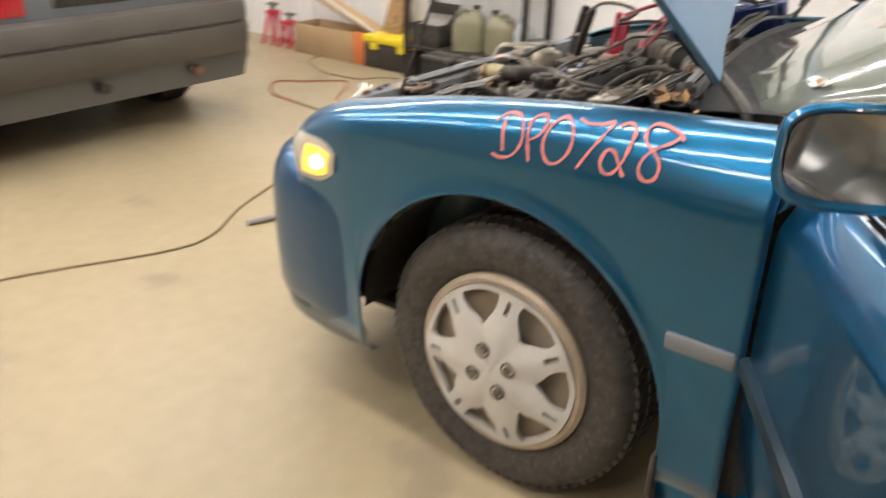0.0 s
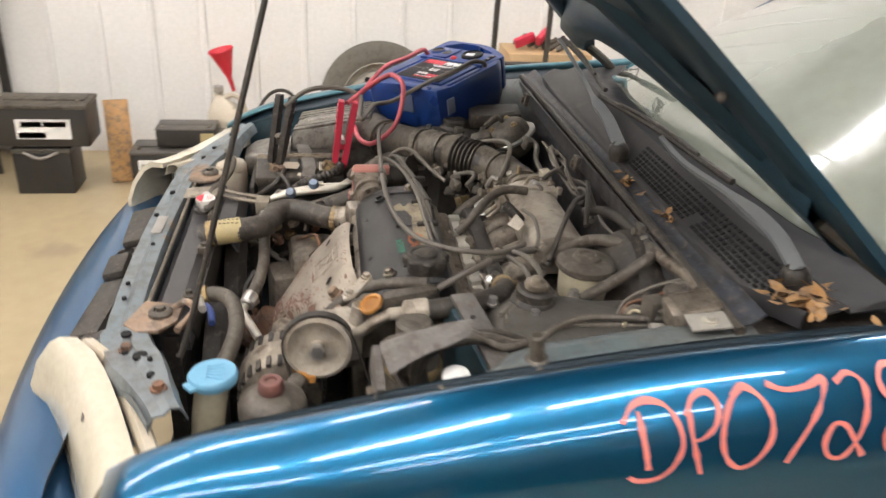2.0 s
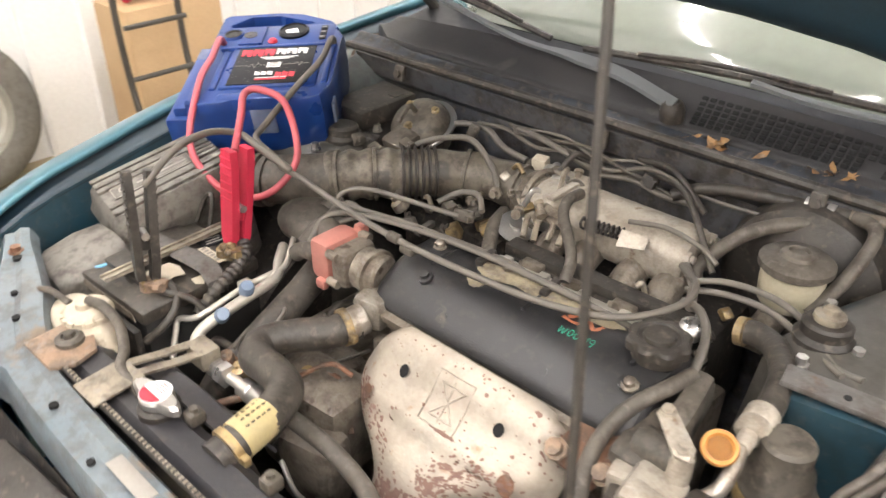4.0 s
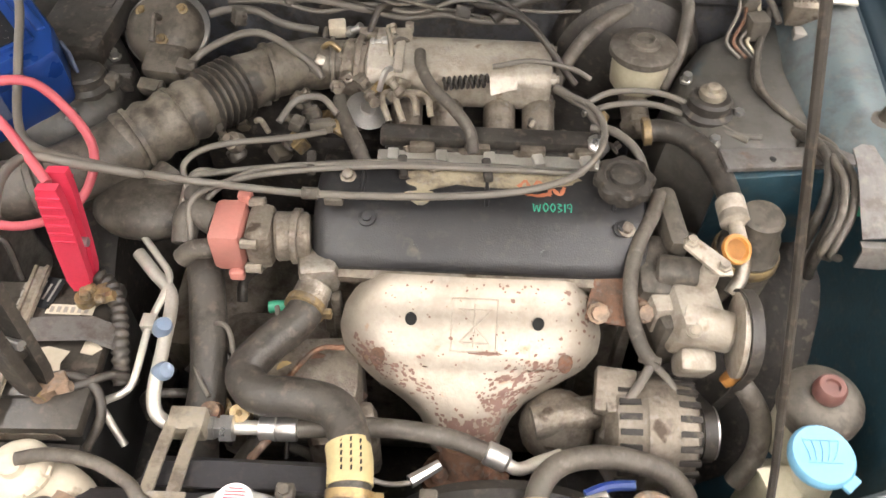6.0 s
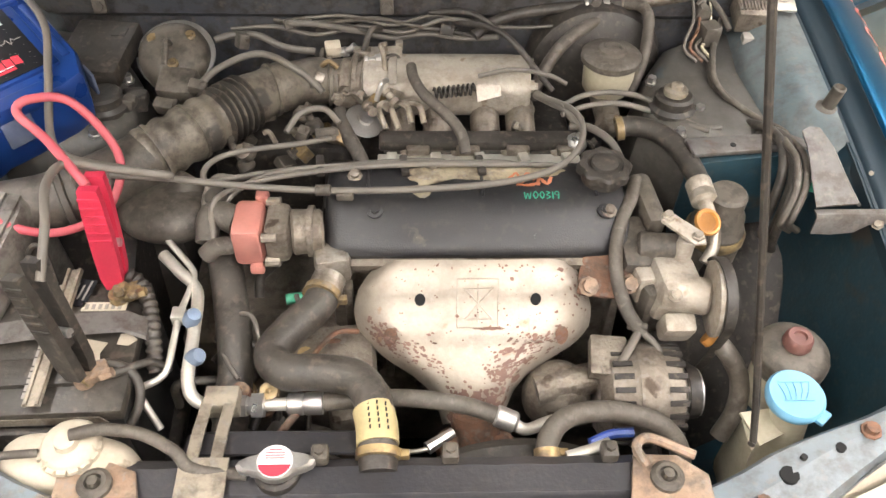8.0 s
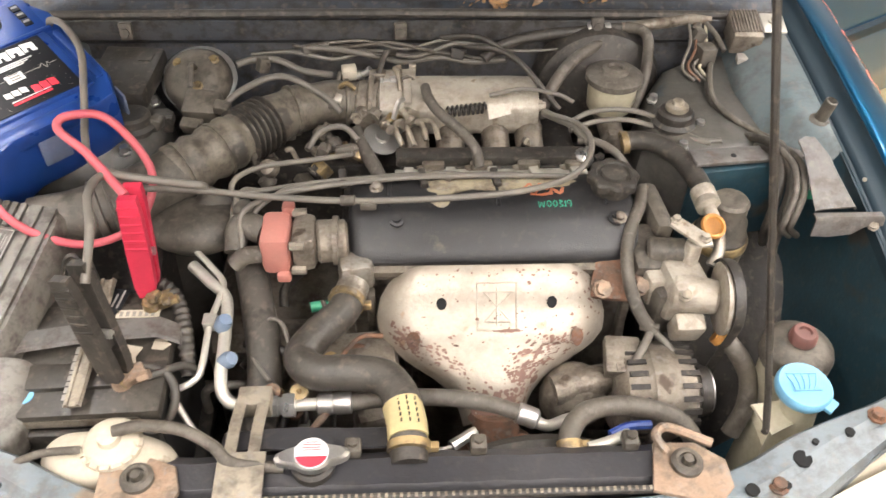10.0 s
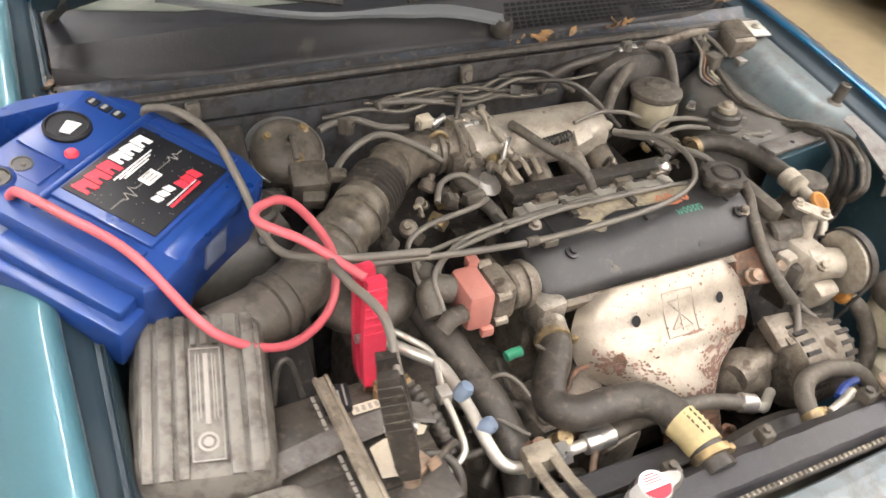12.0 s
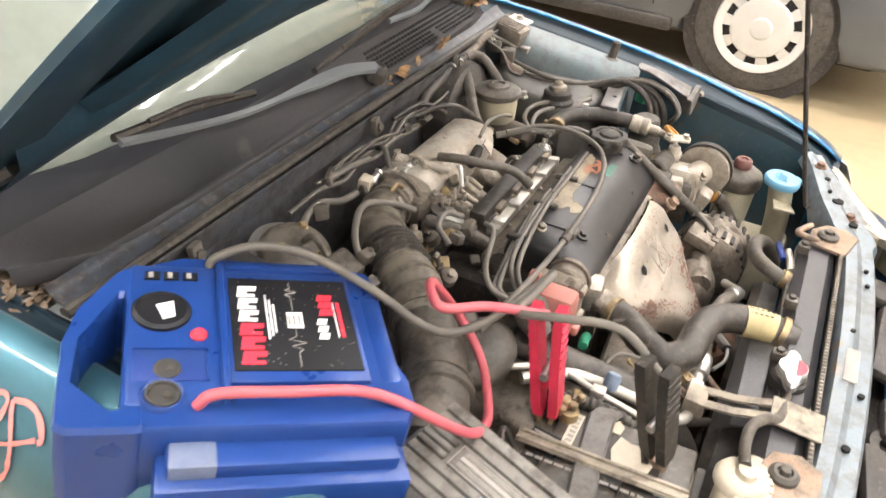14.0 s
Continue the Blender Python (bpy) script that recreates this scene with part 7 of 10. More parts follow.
for x, y, sx, sy in ((-0.5, 0, 0.0015, LH), (0.5, 0, 0.0015, LH), (0, LH / 2, LW - 0.002, 0.0015), (0, -LH / 2, LW - 0.002, 0.0015), (-0.30, 0.020, 0.0012, 0.085), (-0.20, 0.022, 0.0012, 0.080), (0.02, 0.018, 0.0055, 0.090), (0.24, 0.020, 0.0012, 0.085), (0.34, 0.020, 0.0012, 0.08)):
    box(bm, (LX + x * (LW - 0.002), LY + y, 0.0103), (sx, sy, 0.0008), m=AB)
lathe(bm, AB @ Vector((LX, LY - 0.048, 0.0098)), AB.to_3x3() @ Vector((0, 0, 1)), [(0.0085, 0), (0.0085, 0.0009), (0.0115, 0.0009), (0.0115, 0)], 24)
lathe(bm, AB @ Vector((LX, LY - 0.048, 0.0098)), AB.to_3x3() @ Vector((0, 0, 1)), [(0.0, 0.0009), (0.0055, 0.0009), (0.0055, 0)], 20)
part("label_print", bm, GREYPRINT, ab, "pale raised label lines and a ring")
bm = BM()
loops = []
for y, z, w, h in ((-0.46, 0.80, 0.055, 0.035), (-0.50, 0.795, 0.065, 0.036), (-0.55, 0.785, 0.065, 0.034), (-0.575, 0.775, 0.05, 0.03)):
    loops.append([(-0.545 + w * math.copysign(abs(math.cos(a)) ** 0.6, math.cos(a)), y, z - 0.02 + h * math.copysign(abs(math.sin(a)) ** 0.6, math.sin(a))) for a in [2 * math.pi * j / 24 for j in range(24)]])
rings(bm, loops)
part("air_scoop", bm, FILTER_PL, car, "dusty grey air inlet scoop", 40)

# fuse box behind the jump starter
bm = BM()
box(bm, (-0.465, 0.055, 0.905), (0.10, 0.13, 0.035), (4, 0, -6), bev=0.006)
box(bm, (-0.435, 0.085, 0.9255), (0.022, 0.022, 0.002), (4, 0, -6))
part("fuse_box", bm, BLACK, car, "black fuse box with a small label")
for x, y, z, sx, sy, sz, mt in ((-0.30, -0.02, 0.895, 0.04, 0.03, 0.03, GREY_PL), (-0.40, -0.045, 0.885, 0.03, 0.035, 0.03, HOSE), (-0.345, -0.05, 0.88, 0.05, 0.03, 0.04, GREY_PL), (-0.245, 0.092, 0.905, 0.03, 0.035, 0.04, GREY_PL), (-0.40, -0.02, 0.87, 0.05, 0.05, 0.05, BLACK), (-0.10, -0.095, 0.862, 0.05, 0.03, 0.03, GREY_PL), (-0.135, -0.09, 0.86, 0.03, 0.035, 0.028, HOSE), (0.09, 0.128, 0.905, 0.04, 0.02, 0.03, BLACK), (-0.16, 0.132, 0.915, 0.07, 0.02, 0.025, HOSE), (-0.12, 0.13, 0.905, 0.03, 0.02, 0.03, GREY_PL)):
    bm = BM()
    sx, sy, sz = sx * 0.62, sy * 0.62, sz * 0.62
    box(bm, (x, y, z), (sx, sy, sz), (random.uniform(-25, 25), random.uniform(-25, 25), random.uniform(-30, 30)), bev=0.003)
    box(bm, (x + sx * 0.4, y, z + 0.004), (sx * 0.5, sy * 0.7, sz * 0.6), (random.uniform(-25, 25), 0, random.uniform(-30, 30)), bev=0.004)
    part("connector", bm, mt, eng, "dusty wiring connector")
for x, y, z in ((-0.01, 0.135, 0.945), (-0.475, 0.135, 0.945), (0.335, 0.145, 0.95)):
    bm = BM()
    box(bm, (x, y, z), (0.022, 0.012, 0.030), (-10, 0, 8), bev=0.003)
    lathe(bm, (x, y - 0.006, z), (0, -1, 0.3), [(0.008, 0), (0.008, 0.005), (0, 0.005)], 6)
    part("bulkhead_clip", bm, HOSE, car, "dusty clip on the bulkhead")

# ---- hoses, pipes and wires of the engine bay ----
def hose(name, pts, r, mtl, parent, label="", n=12, jitter=0.03, **k):
    bm = BM()
    tube(bm, pts, r, n, jitter=jitter, **k)
    return part(name, bm, mtl, parent, label, 60)


def clamp_ring(at, axis, r, parent, mtl=None):
    bm = BM()
    lathe(bm, at, axis, [(r - 0.002, -0.006), (r + 0.002, -0.005), (r + 0.002, 0.005), (r - 0.002, 0.006)], 24)
    x, y, z = basis(axis)
    box(bm, Vector(at) + x * (r + 0.005), (0.012, 0.010, 0.012), bev=0.002)
    return part("hose_clamp", bm, mtl or BRASS, parent, "stained spring hose clamp")


# upper radiator hose with its yellow tag
uh = hose("upper_hose", [(-0.086, -0.335, 0.792), (-0.098, -0.372, 0.790), (-0.132, -0.412, 0.788), (-0.150, -0.448, 0.786), (-0.128, -0.476, 0.790), (-0.085, -0.482, 0.796), (-0.040, -0.494, 0.800), (-0.018, -0.525, 0.802), (-0.010, -0.570, 0.800), (-0.008, -0.618, 0.790)], 0.0235, RUBBER, eng, "thick black upper radiator hose", 18)
clamp_ring((-0.092, -0.352, 0.791), (-0.3, -1, 0), 0.025, uh)
clamp_ring((-0.008, -0.597, 0.796), (0, -1, -0.2), 0.025, uh)
bm = BM()
tube(bm, [(-0.016, -0.540, 0.802), (-0.011, -0.562, 0.801), (-0.009, -0.586, 0.798)], 0.0252, 24)
tag = part("yellow_label", bm, YELLOW, uh, "worn yellow part-number label")
bm = BM()
for k in range(3):
    for j in range(5):
        a = 0.35 + 0.42 * k
        p = Vector((-0.013 + 0.004 * (j / 4), -0.545 - 0.008 * j, 0.8015))
        q = p + Vector((math.cos(a + 0.7) * 0.0256, 0, math.sin(a + 0.7) * 0.0256))
        box(bm, q, (0.0020, 0.0050, 0.0007), (0, 90 - math.degrees(a + 0.7), 0))
part("label_print", bm, BLACKPRINT, uh, "dark unreadable print bars")
bm = BM()
cyl(bm, (-0.082, -0.322, 0.798), (-0.090, -0.350, 0.792), 0.023, 0.024, n=18, bev=0.003)
box(bm, (-0.080, -0.305, 0.805), (0.05, 0.045, 0.05), (0, 0, 10), bev=0.01)
part("water_outlet", bm, ALLOY, eng, "stained alloy water outlet")
bm = BM()
tube(bm, [(-0.122, -0.325, 0.752), (-0.134, -0.325, 0.752), (-0.148, -0.327, 0.751)], 0.008, 10)
part("temperature_plug", bm, GREEN, eng, "green sensor plug")
bm = BM()
box(bm, (-0.217, -0.352, 0.757), (0.022, 0.018, 0.014), (0, 10, 20), bev=0.003)
part("green_connector", bm, GREEN, eng, "green wiring plug")

# air conditioning pipes
ac = hose("suction_pipe", [(-0.318, -0.285, 0.800), (-0.290, -0.315, 0.798), (-0.262, -0.346, 0.792), (-0.256, -0.412, 0.786), (-0.254, -0.475, 0.776), (-0.243, -0.500, 0.766), (-0.215, -0.507, 0.760), (-0.172, -0.504, 0.757), (-0.120, -0.502, 0.756)], 0.0085, TUBE_AL, car, "bright bare air-conditioning pipe", 14, 0.0)
bm = BM()
lathe(bm, (-0.190, -0.506, 0.758), (1, 0.03, 0), [(0.010, 0), (0.015, 0.001), (0.015, 0.012), (0.0125, 0.013), (0.0125, 0.018), (0.017, 0.019), (0.017, 0.034), (0.010, 0.035)], 6)
lathe(bm, (-0.128, -0.503, 0.756), (1, 0.03, 0), [(0.010, 0), (0.014, 0.002), (0.0145, 0.02), (0.013, 0.022), (0.0145, 0.024), (0.0145, 0.045), (0.010, 0.047)], 20)
parts("pipe_fitting", bm, STEEL, ac, "bright hexagon pipe fitting")
hose("suction_hose", [(-0.085, -0.501, 0.756), (-0.030, -0.496, 0.756), (0.040, -0.494, 0.752), (0.100, -0.500, 0.744), (0.142, -0.511, 0.736)], 0.0115, HOSE, ac, "grey rubber suction hose", 14)
bm = BM()
lathe(bm, (0.138, -0.510, 0.737), (1, -0.3, -0.25), [(0.0125, 0), (0.0145, 0.002), (0.0145, 0.026), (0.011, 0.030)], 16)
part("crimp_sleeve", bm, STEEL, ac, "bright crimp sleeve")
hose("suction_end", [(0.160, -0.518, 0.730), (0.178, -0.524, 0.724), (0.205, -0.508, 0.712), (0.232, -0.492, 0.700)], 0.008, TUBE_AL, ac)
hose("liquid_pipe", [(-0.330, -0.230, 0.812), (-0.316, -0.262, 0.810), (-0.292, -0.290, 0.806), (-0.270, -0.318, 0.800), (-0.271, -0.345, 0.796), (-0.279, -0.388, 0.790), (-0.282, -0.455, 0.777), (-0.292, -0.472, 0.770), (-0.316, -0.483, 0.762), (-0.310, -0.495, 0.745), (-0.292, -0.515, 0.720)], 0.0048, TUBE_AL, car, "thin bright air-conditioning pipe", 10, 0.0)
bm = BM()
box(bm, (-0.279, -0.386, 0.790), (0.018, 0.020, 0.018), bev=0.002)
part("pipe_block", bm, TUBE_AL, ac)
for p, d in (((-0.258, -0.398, 0.800), (0.5, -0.1, 1)), ((-0.248, -0.450, 0.785), (0.8, -0.2, 0.8))):
    bm = BM()
    lathe(bm, p, d, [(0.009, -0.012), (0.011, -0.008), (0.0115, 0.006), (0.009, 0.012), (0, 0.013)], 16)
    part("port_cap", bm, PIPE_BLUE, ac, "dull blue service port cap")
hose("receiver_pipe", [(-0.245, -0.24, 0.80), (-0.222, -0.34, 0.77), (-0.205, -0.43, 0.745), (-0.21, -0.50, 0.70), (-0.22, -0.55, 0.60)], 0.024, RUBBER, car, "dark rubber sleeve", 14)
hose("line_a", [(-0.33, -0.24, 0.805), (-0.36, -0.20, 0.80), (-0.38, -0.13, 0.80)], 0.0085, TUBE_AL, ac)

# lower right hoses
lh = hose("reservoir_hose", [(0.192, -0.602, 0.762), (0.194, -0.572, 0.772), (0.212, -0.545, 0.775), (0.245, -0.528, 0.770), (0.295, -0.522, 0.760), (0.345, -0.530, 0.745), (0.372, -0.548, 0.720), (0.382, -0.565, 0.680)], 0.0135, HOSE, rad, "grey rubber coolant hose", 14)
clamp_ring((0.193, -0.584, 0.770), (0, -1, -0.3), 0.0145, lh)
clamp_ring((0.193, -0.592, 0.767), (0, -1, -0.3), 0.0145, lh)
hose("drain_pipe", [(0.215, -0.592, 0.776), (0.245, -0.585, 0.780), (0.268, -0.578, 0.784)], 0.007, TUBE_AL, rad)
ps1 = hose("steering_hose", [(0.348, -0.082, 0.862), (0.368, -0.081, 0.868), (0.400, -0.100, 0.874), (0.426, -0.140, 0.876), (0.438, -0.190, 0.875), (0.441, -0.225, 0.874)], 0.0155, RUBBER, eng, "black power steering hose", 14)
bm = BM()
lathe(bm, (0.439, -0.215, 0.874), (0.05, -1, -0.1), [(0.016, 0), (0.0185, 0.002), (0.0185, 0.020), (0.017, 0.022), (0.0185, 0.024), (0.0185, 0.036), (0.010, 0.040), (0.010, 0.060), (0.008, 0.062)], 20)
part("hose_end", bm, PALE_CAST, ps1, "grimy crimped hose end")
clamp_ring((0.352, -0.082, 0.864), (1, 0, 0.2), 0.0165, ps1, BRASS)
hose("steering_pipe", [(0.441, -0.272, 0.868), (0.446, -0.298, 0.858), (0.444, -0.315, 0.842), (0.432, -0.330, 0.828)], 0.0085, ALLOY, eng, "grimy steel pipe")
hose("pump_hose", [(0.438, -0.405, 0.765), (0.462, -0.425, 0.748), (0.482, -0.445, 0.715), (0.480, -0.470, 0.680), (0.462, -0.490, 0.64)], 0.0135, HOSE, eng, "grey rubber pump hose", 14)
clamp_ring((0.440, -0.407, 0.764), (0.6, -0.5, -0.4), 0.0145, eng, ORANGE)
hose("breather_hose", [(0.352, -0.206, 0.872), (0.340, -0.240, 0.866), (0.322, -0.275, 0.855), (0.311, -0.312, 0.838), (0.312, -0.352, 0.812), (0.326, -0.382, 0.785), (0.345, -0.400, 0.764)], 0.0095, HOSE, eng, "grey breather hose", 12)
hose("alternator_lead", [(0.345, -0.400, 0.766), (0.364, -0.412, 0.752), (0.376, -0.440, 0.742), (0.362, -0.470, 0.728), (0.336, -0.484, 0.715)], 0.005, WIRE, eng, "grey alternator lead", 8)
hose("alternator_lead", [(0.34, -0.40, 0.768), (0.32, -0.43, 0.758), (0.30, -0.452, 0.740), (0.285, -0.47, 0.71)], 0.006, WIRE, eng, "", 8)
bm = BM()
box(bm, (0.338, -0.395, 0.772), (0.028, 0.010, 0.014), (0, 0, -20), bev=0.003)
part("wire_clip", bm, HOSE, eng)

# heater and vacuum hoses across the bulkhead
hose("heater_hose", [(0.236, 0.022, 0.841), (0.233, 0.03, 0.854), (0.243, 0.045, 0.871), (0.26, 0.065, 0.892), (0.284, 0.085, 0.912), (0.321, 0.11, 0.925), (0.364, 0.135, 0.93)], 0.0105, HOSE, car, "grey heater hose", 12)
bp = hose("booster_hose", [(0.135, 0.118, 0.900), (0.165, 0.135, 0.915), (0.215, 0.146, 0.926), (0.300, 0.150, 0.936), (0.380, 0.150, 0.943)], 0.0095, RUBBER, car, "dark vacuum hose", 12)
hose("booster_pipe", [(0.380, 0.150, 0.943), (0.45, 0.152, 0.950), (0.50, 0.158, 0.955), (0.54, 0.160, 0.952)], 0.010, DIRTY_ALLOY, car, "dusty grey pipe along the bulkhead")
for x in (0.325, 0.340, 0.355):
    clamp_ring((x, 0.150, 0.940), (1, 0, 0.08), 0.0105, bp, STEEL)
hose("reservoir_line", [(0.385, 0.148, 0.945), (0.410, 0.140, 0.945), (0.422, 0.122, 0.938), (0.420, 0.095, 0.915), (0.410, 0.062, 0.885), (0.39, 0.03, 0.85)], 0.0095, HOSE, car, "grey hose bending down", 12)
hose("vacuum_hose", [(-0.290, 0.094, 0.905), (-0.262, 0.104, 0.908), (-0.222, 0.108, 0.905), (-0.180, 0.098, 0.890), (-0.130, 0.100, 0.880)], 0.006, WIRE, eng, "thin grey vacuum hose", 8)
hose("vacuum_hose", [(-0.310, -0.020, 0.885), (-0.268, 0.018, 0.905), (-0.205, 0.040, 0.915), (-0.140, 0.020, 0.89), (-0.110, 0.000, 0.87)], 0.0055, WIRE, eng, "thin grey vacuum hose", 8)
hose("crankcase_hose", [(0.030, 0.028, 0.900), (0.034, -0.010, 0.905), (0.050, -0.045, 0.900), (0.085, -0.078, 0.885), (0.106, -0.100, 0.868), (0.112, -0.122, 0.848)], 0.0085, HOSE, eng, "grey rubber breather hose", 12)
hose("throttle_hose", [(-0.085, -0.01, 0.84), (-0.075, -0.05, 0.835), (-0.055, -0.085, 0.82), (-0.04, -0.11, 0.80)], 0.012, HOSE, eng, "grey hose", 12)
hose("idle_hose", [(-0.160, -0.090, 0.862), (-0.140, -0.060, 0.875), (-0.105, -0.055, 0.88), (-0.080, -0.075, 0.868)], 0.005, WIRE, eng, "", 8)

# bulkhead harness: loose strands
rnd = random.Random(5)
for k in range(5):
    x0, x1 = rnd.uniform(-0.30, -0.05), rnd.uniform(0.10, 0.34)
    pts = []
    for j in range(7):
        f = j / 6
        pts.append((x0 + (x1 - x0) * f, 0.128 + rnd.uniform(-0.010, 0.010), 0.908 + rnd.uniform(-0.012, 0.016) + 0.012 * math.sin(f * 3 + k)))
    hose("harness_strand", pts, rnd.uniform(0.0028, 0.0055), rnd.choice((WIRE, RUBBER, HOSE)), car, "", 7)
for x0, y0, z0, x1, y1, z1 in ((0.10, 0.13, 0.92, 0.26, 0.02, 0.86), (0.06, 0.14, 0.93, 0.20, 0.10, 0.90), (-0.02, 0.125, 0.91, -0.05, 0.08, 0.89)):
    hose("small_hose", [(x0, y0, z0), ((x0 + x1) / 2, (y0 + y1) / 2, max(z0, z1) + 0.01), (x1, y1, z1)], 0.005, RUBBER, car, "", 8)

# spark plug leads and the long throttle cable
LEADS = [[(-0.250, -0.285, 0.838), (-0.258, -0.240, 0.865), (-0.246, -0.205, 0.880), (-0.210, -0.182, 0.886), (-0.120, -0.168, 0.890), (-0.010, -0.158, 0.892), (0.0, -0.152, 0.880)],
         [(-0.246, -0.262, 0.848), (-0.252, -0.222, 0.880), (-0.215, -0.190, 0.894), (-0.120, -0.176, 0.898), (0.000, -0.164, 0.900), (0.070, -0.160, 0.898), (0.092, -0.156, 0.880)],
         [(-0.236, -0.258, 0.858), (-0.215, -0.215, 0.890), (-0.160, -0.186, 0.900), (-0.050, -0.174, 0.902), (0.090, -0.168, 0.902), (0.170, -0.164, 0.898), (0.182, -0.158, 0.880)],
         [(-0.240, -0.292, 0.846), (-0.238, -0.250, 0.880), (-0.170, -0.200, 0.900), (-0.020, -0.180, 0.906), (0.130, -0.176, 0.906), (0.240, -0.172, 0.900), (0.262, -0.160, 0.880)]]
for p in LEADS:
    p = [(x, y - 0.010, z - 0.024) if x > -0.22 else (x, y, z - 0.006) for x, y, z in p]
    hose("spark_plug_lead", p, 0.0042, WIRE, eng, "grey spark plug lead", 8)
    bm = BM()
    tube(bm, [p[-1], Vector(p[-1]) + Vector((0, -0.004, -0.035))], 0.008, 10)
    part("plug_boot", bm, RUBBER, eng)
for x in (-0.10, 0.02, 0.13):
    bm = BM()
    box(bm, (x, -0.182, 0.876), (0.012, 0.040, 0.010), (0, 0, 6), bev=0.003)
    part("lead_holder", bm, BLACK, eng)
hose("coil_lead", [(-0.245, -0.236, 0.866), (-0.260, -0.205, 0.885), (-0.225, -0.178, 0.895), (-0.130, -0.150, 0.890), (-0.09, -0.12, 0.875)], 0.0042, WIRE, eng, "grey coil lead", 8)
hose("throttle_cable", [(-0.375, -0.235, 0.905), (-0.300, -0.248, 0.912), (-0.200, -0.252, 0.902), (-0.082, -0.254, 0.894), (0.060, -0.252, 0.896), (0.160, -0.238, 0.895), (0.232, -0.210, 0.895), (0.272, -0.165, 0.895), (0.286, -0.110, 0.893), (0.274, -0.062, 0.888), (0.232, -0.020, 0.880)], 0.0048, WIRE, eng, "long grey throttle cable", 8)
bm = BM()
lathe(bm, (-0.10, -0.2535, 0.8945), (1, 0, 0), [(0.0055, 0), (0.008, 0.001), (0.008, 0.02), (0.0055, 0.022)], 10)
box(bm, (-0.060, -0.254, 0.888), (0.024, 0.018, 0.012), bev=0.003)
part("cable_clip", bm, HOSE, eng)
for pts, r in (([(0.262, -0.055, 0.885), (0.300, -0.030, 0.888), (0.350, -0.022, 0.888), (0.395, -0.034, 0.886), (0.430, -0.064, 0.882), (0.470, -0.098, 0.880), (0.500, -0.106, 0.885)], 0.0045), ([(0.262, -0.066, 0.878), (0.305, -0.046, 0.880), (0.355, -0.040, 0.880), (0.400, -0.055, 0.878), (0.440, -0.085, 0.878), (0.480, -0.112, 0.884)], 0.0045), ([(0.272, -0.09, 0.875), (0.30, -0.10, 0.88), (0.325, -0.13, 0.88), (0.338, -0.16, 0.87), (0.345, -0.20, 0.85)], 0.006), ([(0.230, 0.0, 0.868), (0.250, -0.03, 0.875), (0.268, -0.055, 0.880), (0.288, -0.10, 0.878)], 0.007), ([(0.135, -0.004, 0.905), (0.19, 0.004, 0.912), (0.245, 0.0, 0.905), (0.275, -0.01, 0.895)], 0.0038)):
    hose("engine_wire", pts, r, WIRE, eng, "grey engine bay wire", 8)
for o in (0.0, 0.012):
    hose("wing_harness", [(0.565, 0.169 - o, 0.915), (0.536, 0.101, 0.905 - o), (0.514, 0.016, 0.897 - o), (0.523, -0.032, 0.890), (0.554, -0.076, 0.886), (0.572 + o, -0.130, 0.896), (0.580 - o, -0.172, 0.911), (0.582 - o, -0.214, 0.914), (0.570 - o, -0.260, 0.903), (0.553 - o, -0.288, 0.880), (0.556 - o, -0.283, 0.856), (0.592 - o, -0.252, 0.812)], 0.0052, HOSE, car, "grey wing wiring loom", 10)
# thick dark loom looping down beside the stamped plate
for dx, dy, r in ((0.0, 0.0, 0.0080), (-0.012, 0.012, 0.0070), (-0.006, -0.016, 0.0070)):
    hose("wing_loom", [(0.560 + dx, -0.100 + dy, 0.880), (0.572 + dx, -0.145 + dy, 0.903), (0.577 + dx, -0.185 + dy, 0.905), (0.570 + dx, -0.225 + dy, 0.886), (0.562 + dx, -0.245 + dy, 0.850), (0.566 + dx, -0.240 + dy, 0.800), (0.580 + dx, -0.225 + dy, 0.760)], r, RUBBER, car, "dirty black wiring loom", 12)
# white cap with a green collar
bm = BM()
lathe(bm, (0.614, -0.196, 0.852), (0.12, -0.1, 1), [(0.016, 0), (0.018, 0.002), (0.018, 0.018), (0.016, 0.020), (0, 0.020)], 28)
fc = part("filler_collar", bm, GREEN, car, "green filler collar")
bm = BM()
lathe(bm, (0.6165, -0.198, 0.8715), (0.12, -0.1, 1), [(0.019, 0), (0.0195, 0.003), (0.018, 0.007), (0.012, 0.010), (0.006, 0.012), (0, 0.012)], 28)
part("filler_cap", bm, WHITE, fc, "white cap")
hose("relay_wire", [(0.505, 0.14, 0.945), (0.525, 0.155, 0.952), (0.545, 0.13, 0.94), (0.555, 0.10, 0.925)], 0.005, HOSE, car, "", 8)
for k in range(4):
    hose("relay_wire", [(0.50 + 0.01 * k, 0.15, 0.95), (0.495 + 0.012 * k, 0.11, 0.935 - 0.01 * k), (0.48 + 0.01 * k, 0.08, 0.905), (0.50 + 0.01 * k, 0.06, 0.89)], 0.0028, (WIRE, RUST, WIRE, CLOUDY)[k], car, "", 7)

# gearbox side: battery leads and loose wires low in the bay
hose("battery_lead", [(-0.352, -0.335, 0.815), (-0.335, -0.345, 0.808), (-0.318, -0.375, 0.800), (-0.306, -0.420, 0.788), (-0.300, -0.46, 0.765)], 0.010, RUBBER, car, "black ribbed battery lead", 12, wave=(14, 0.0014))
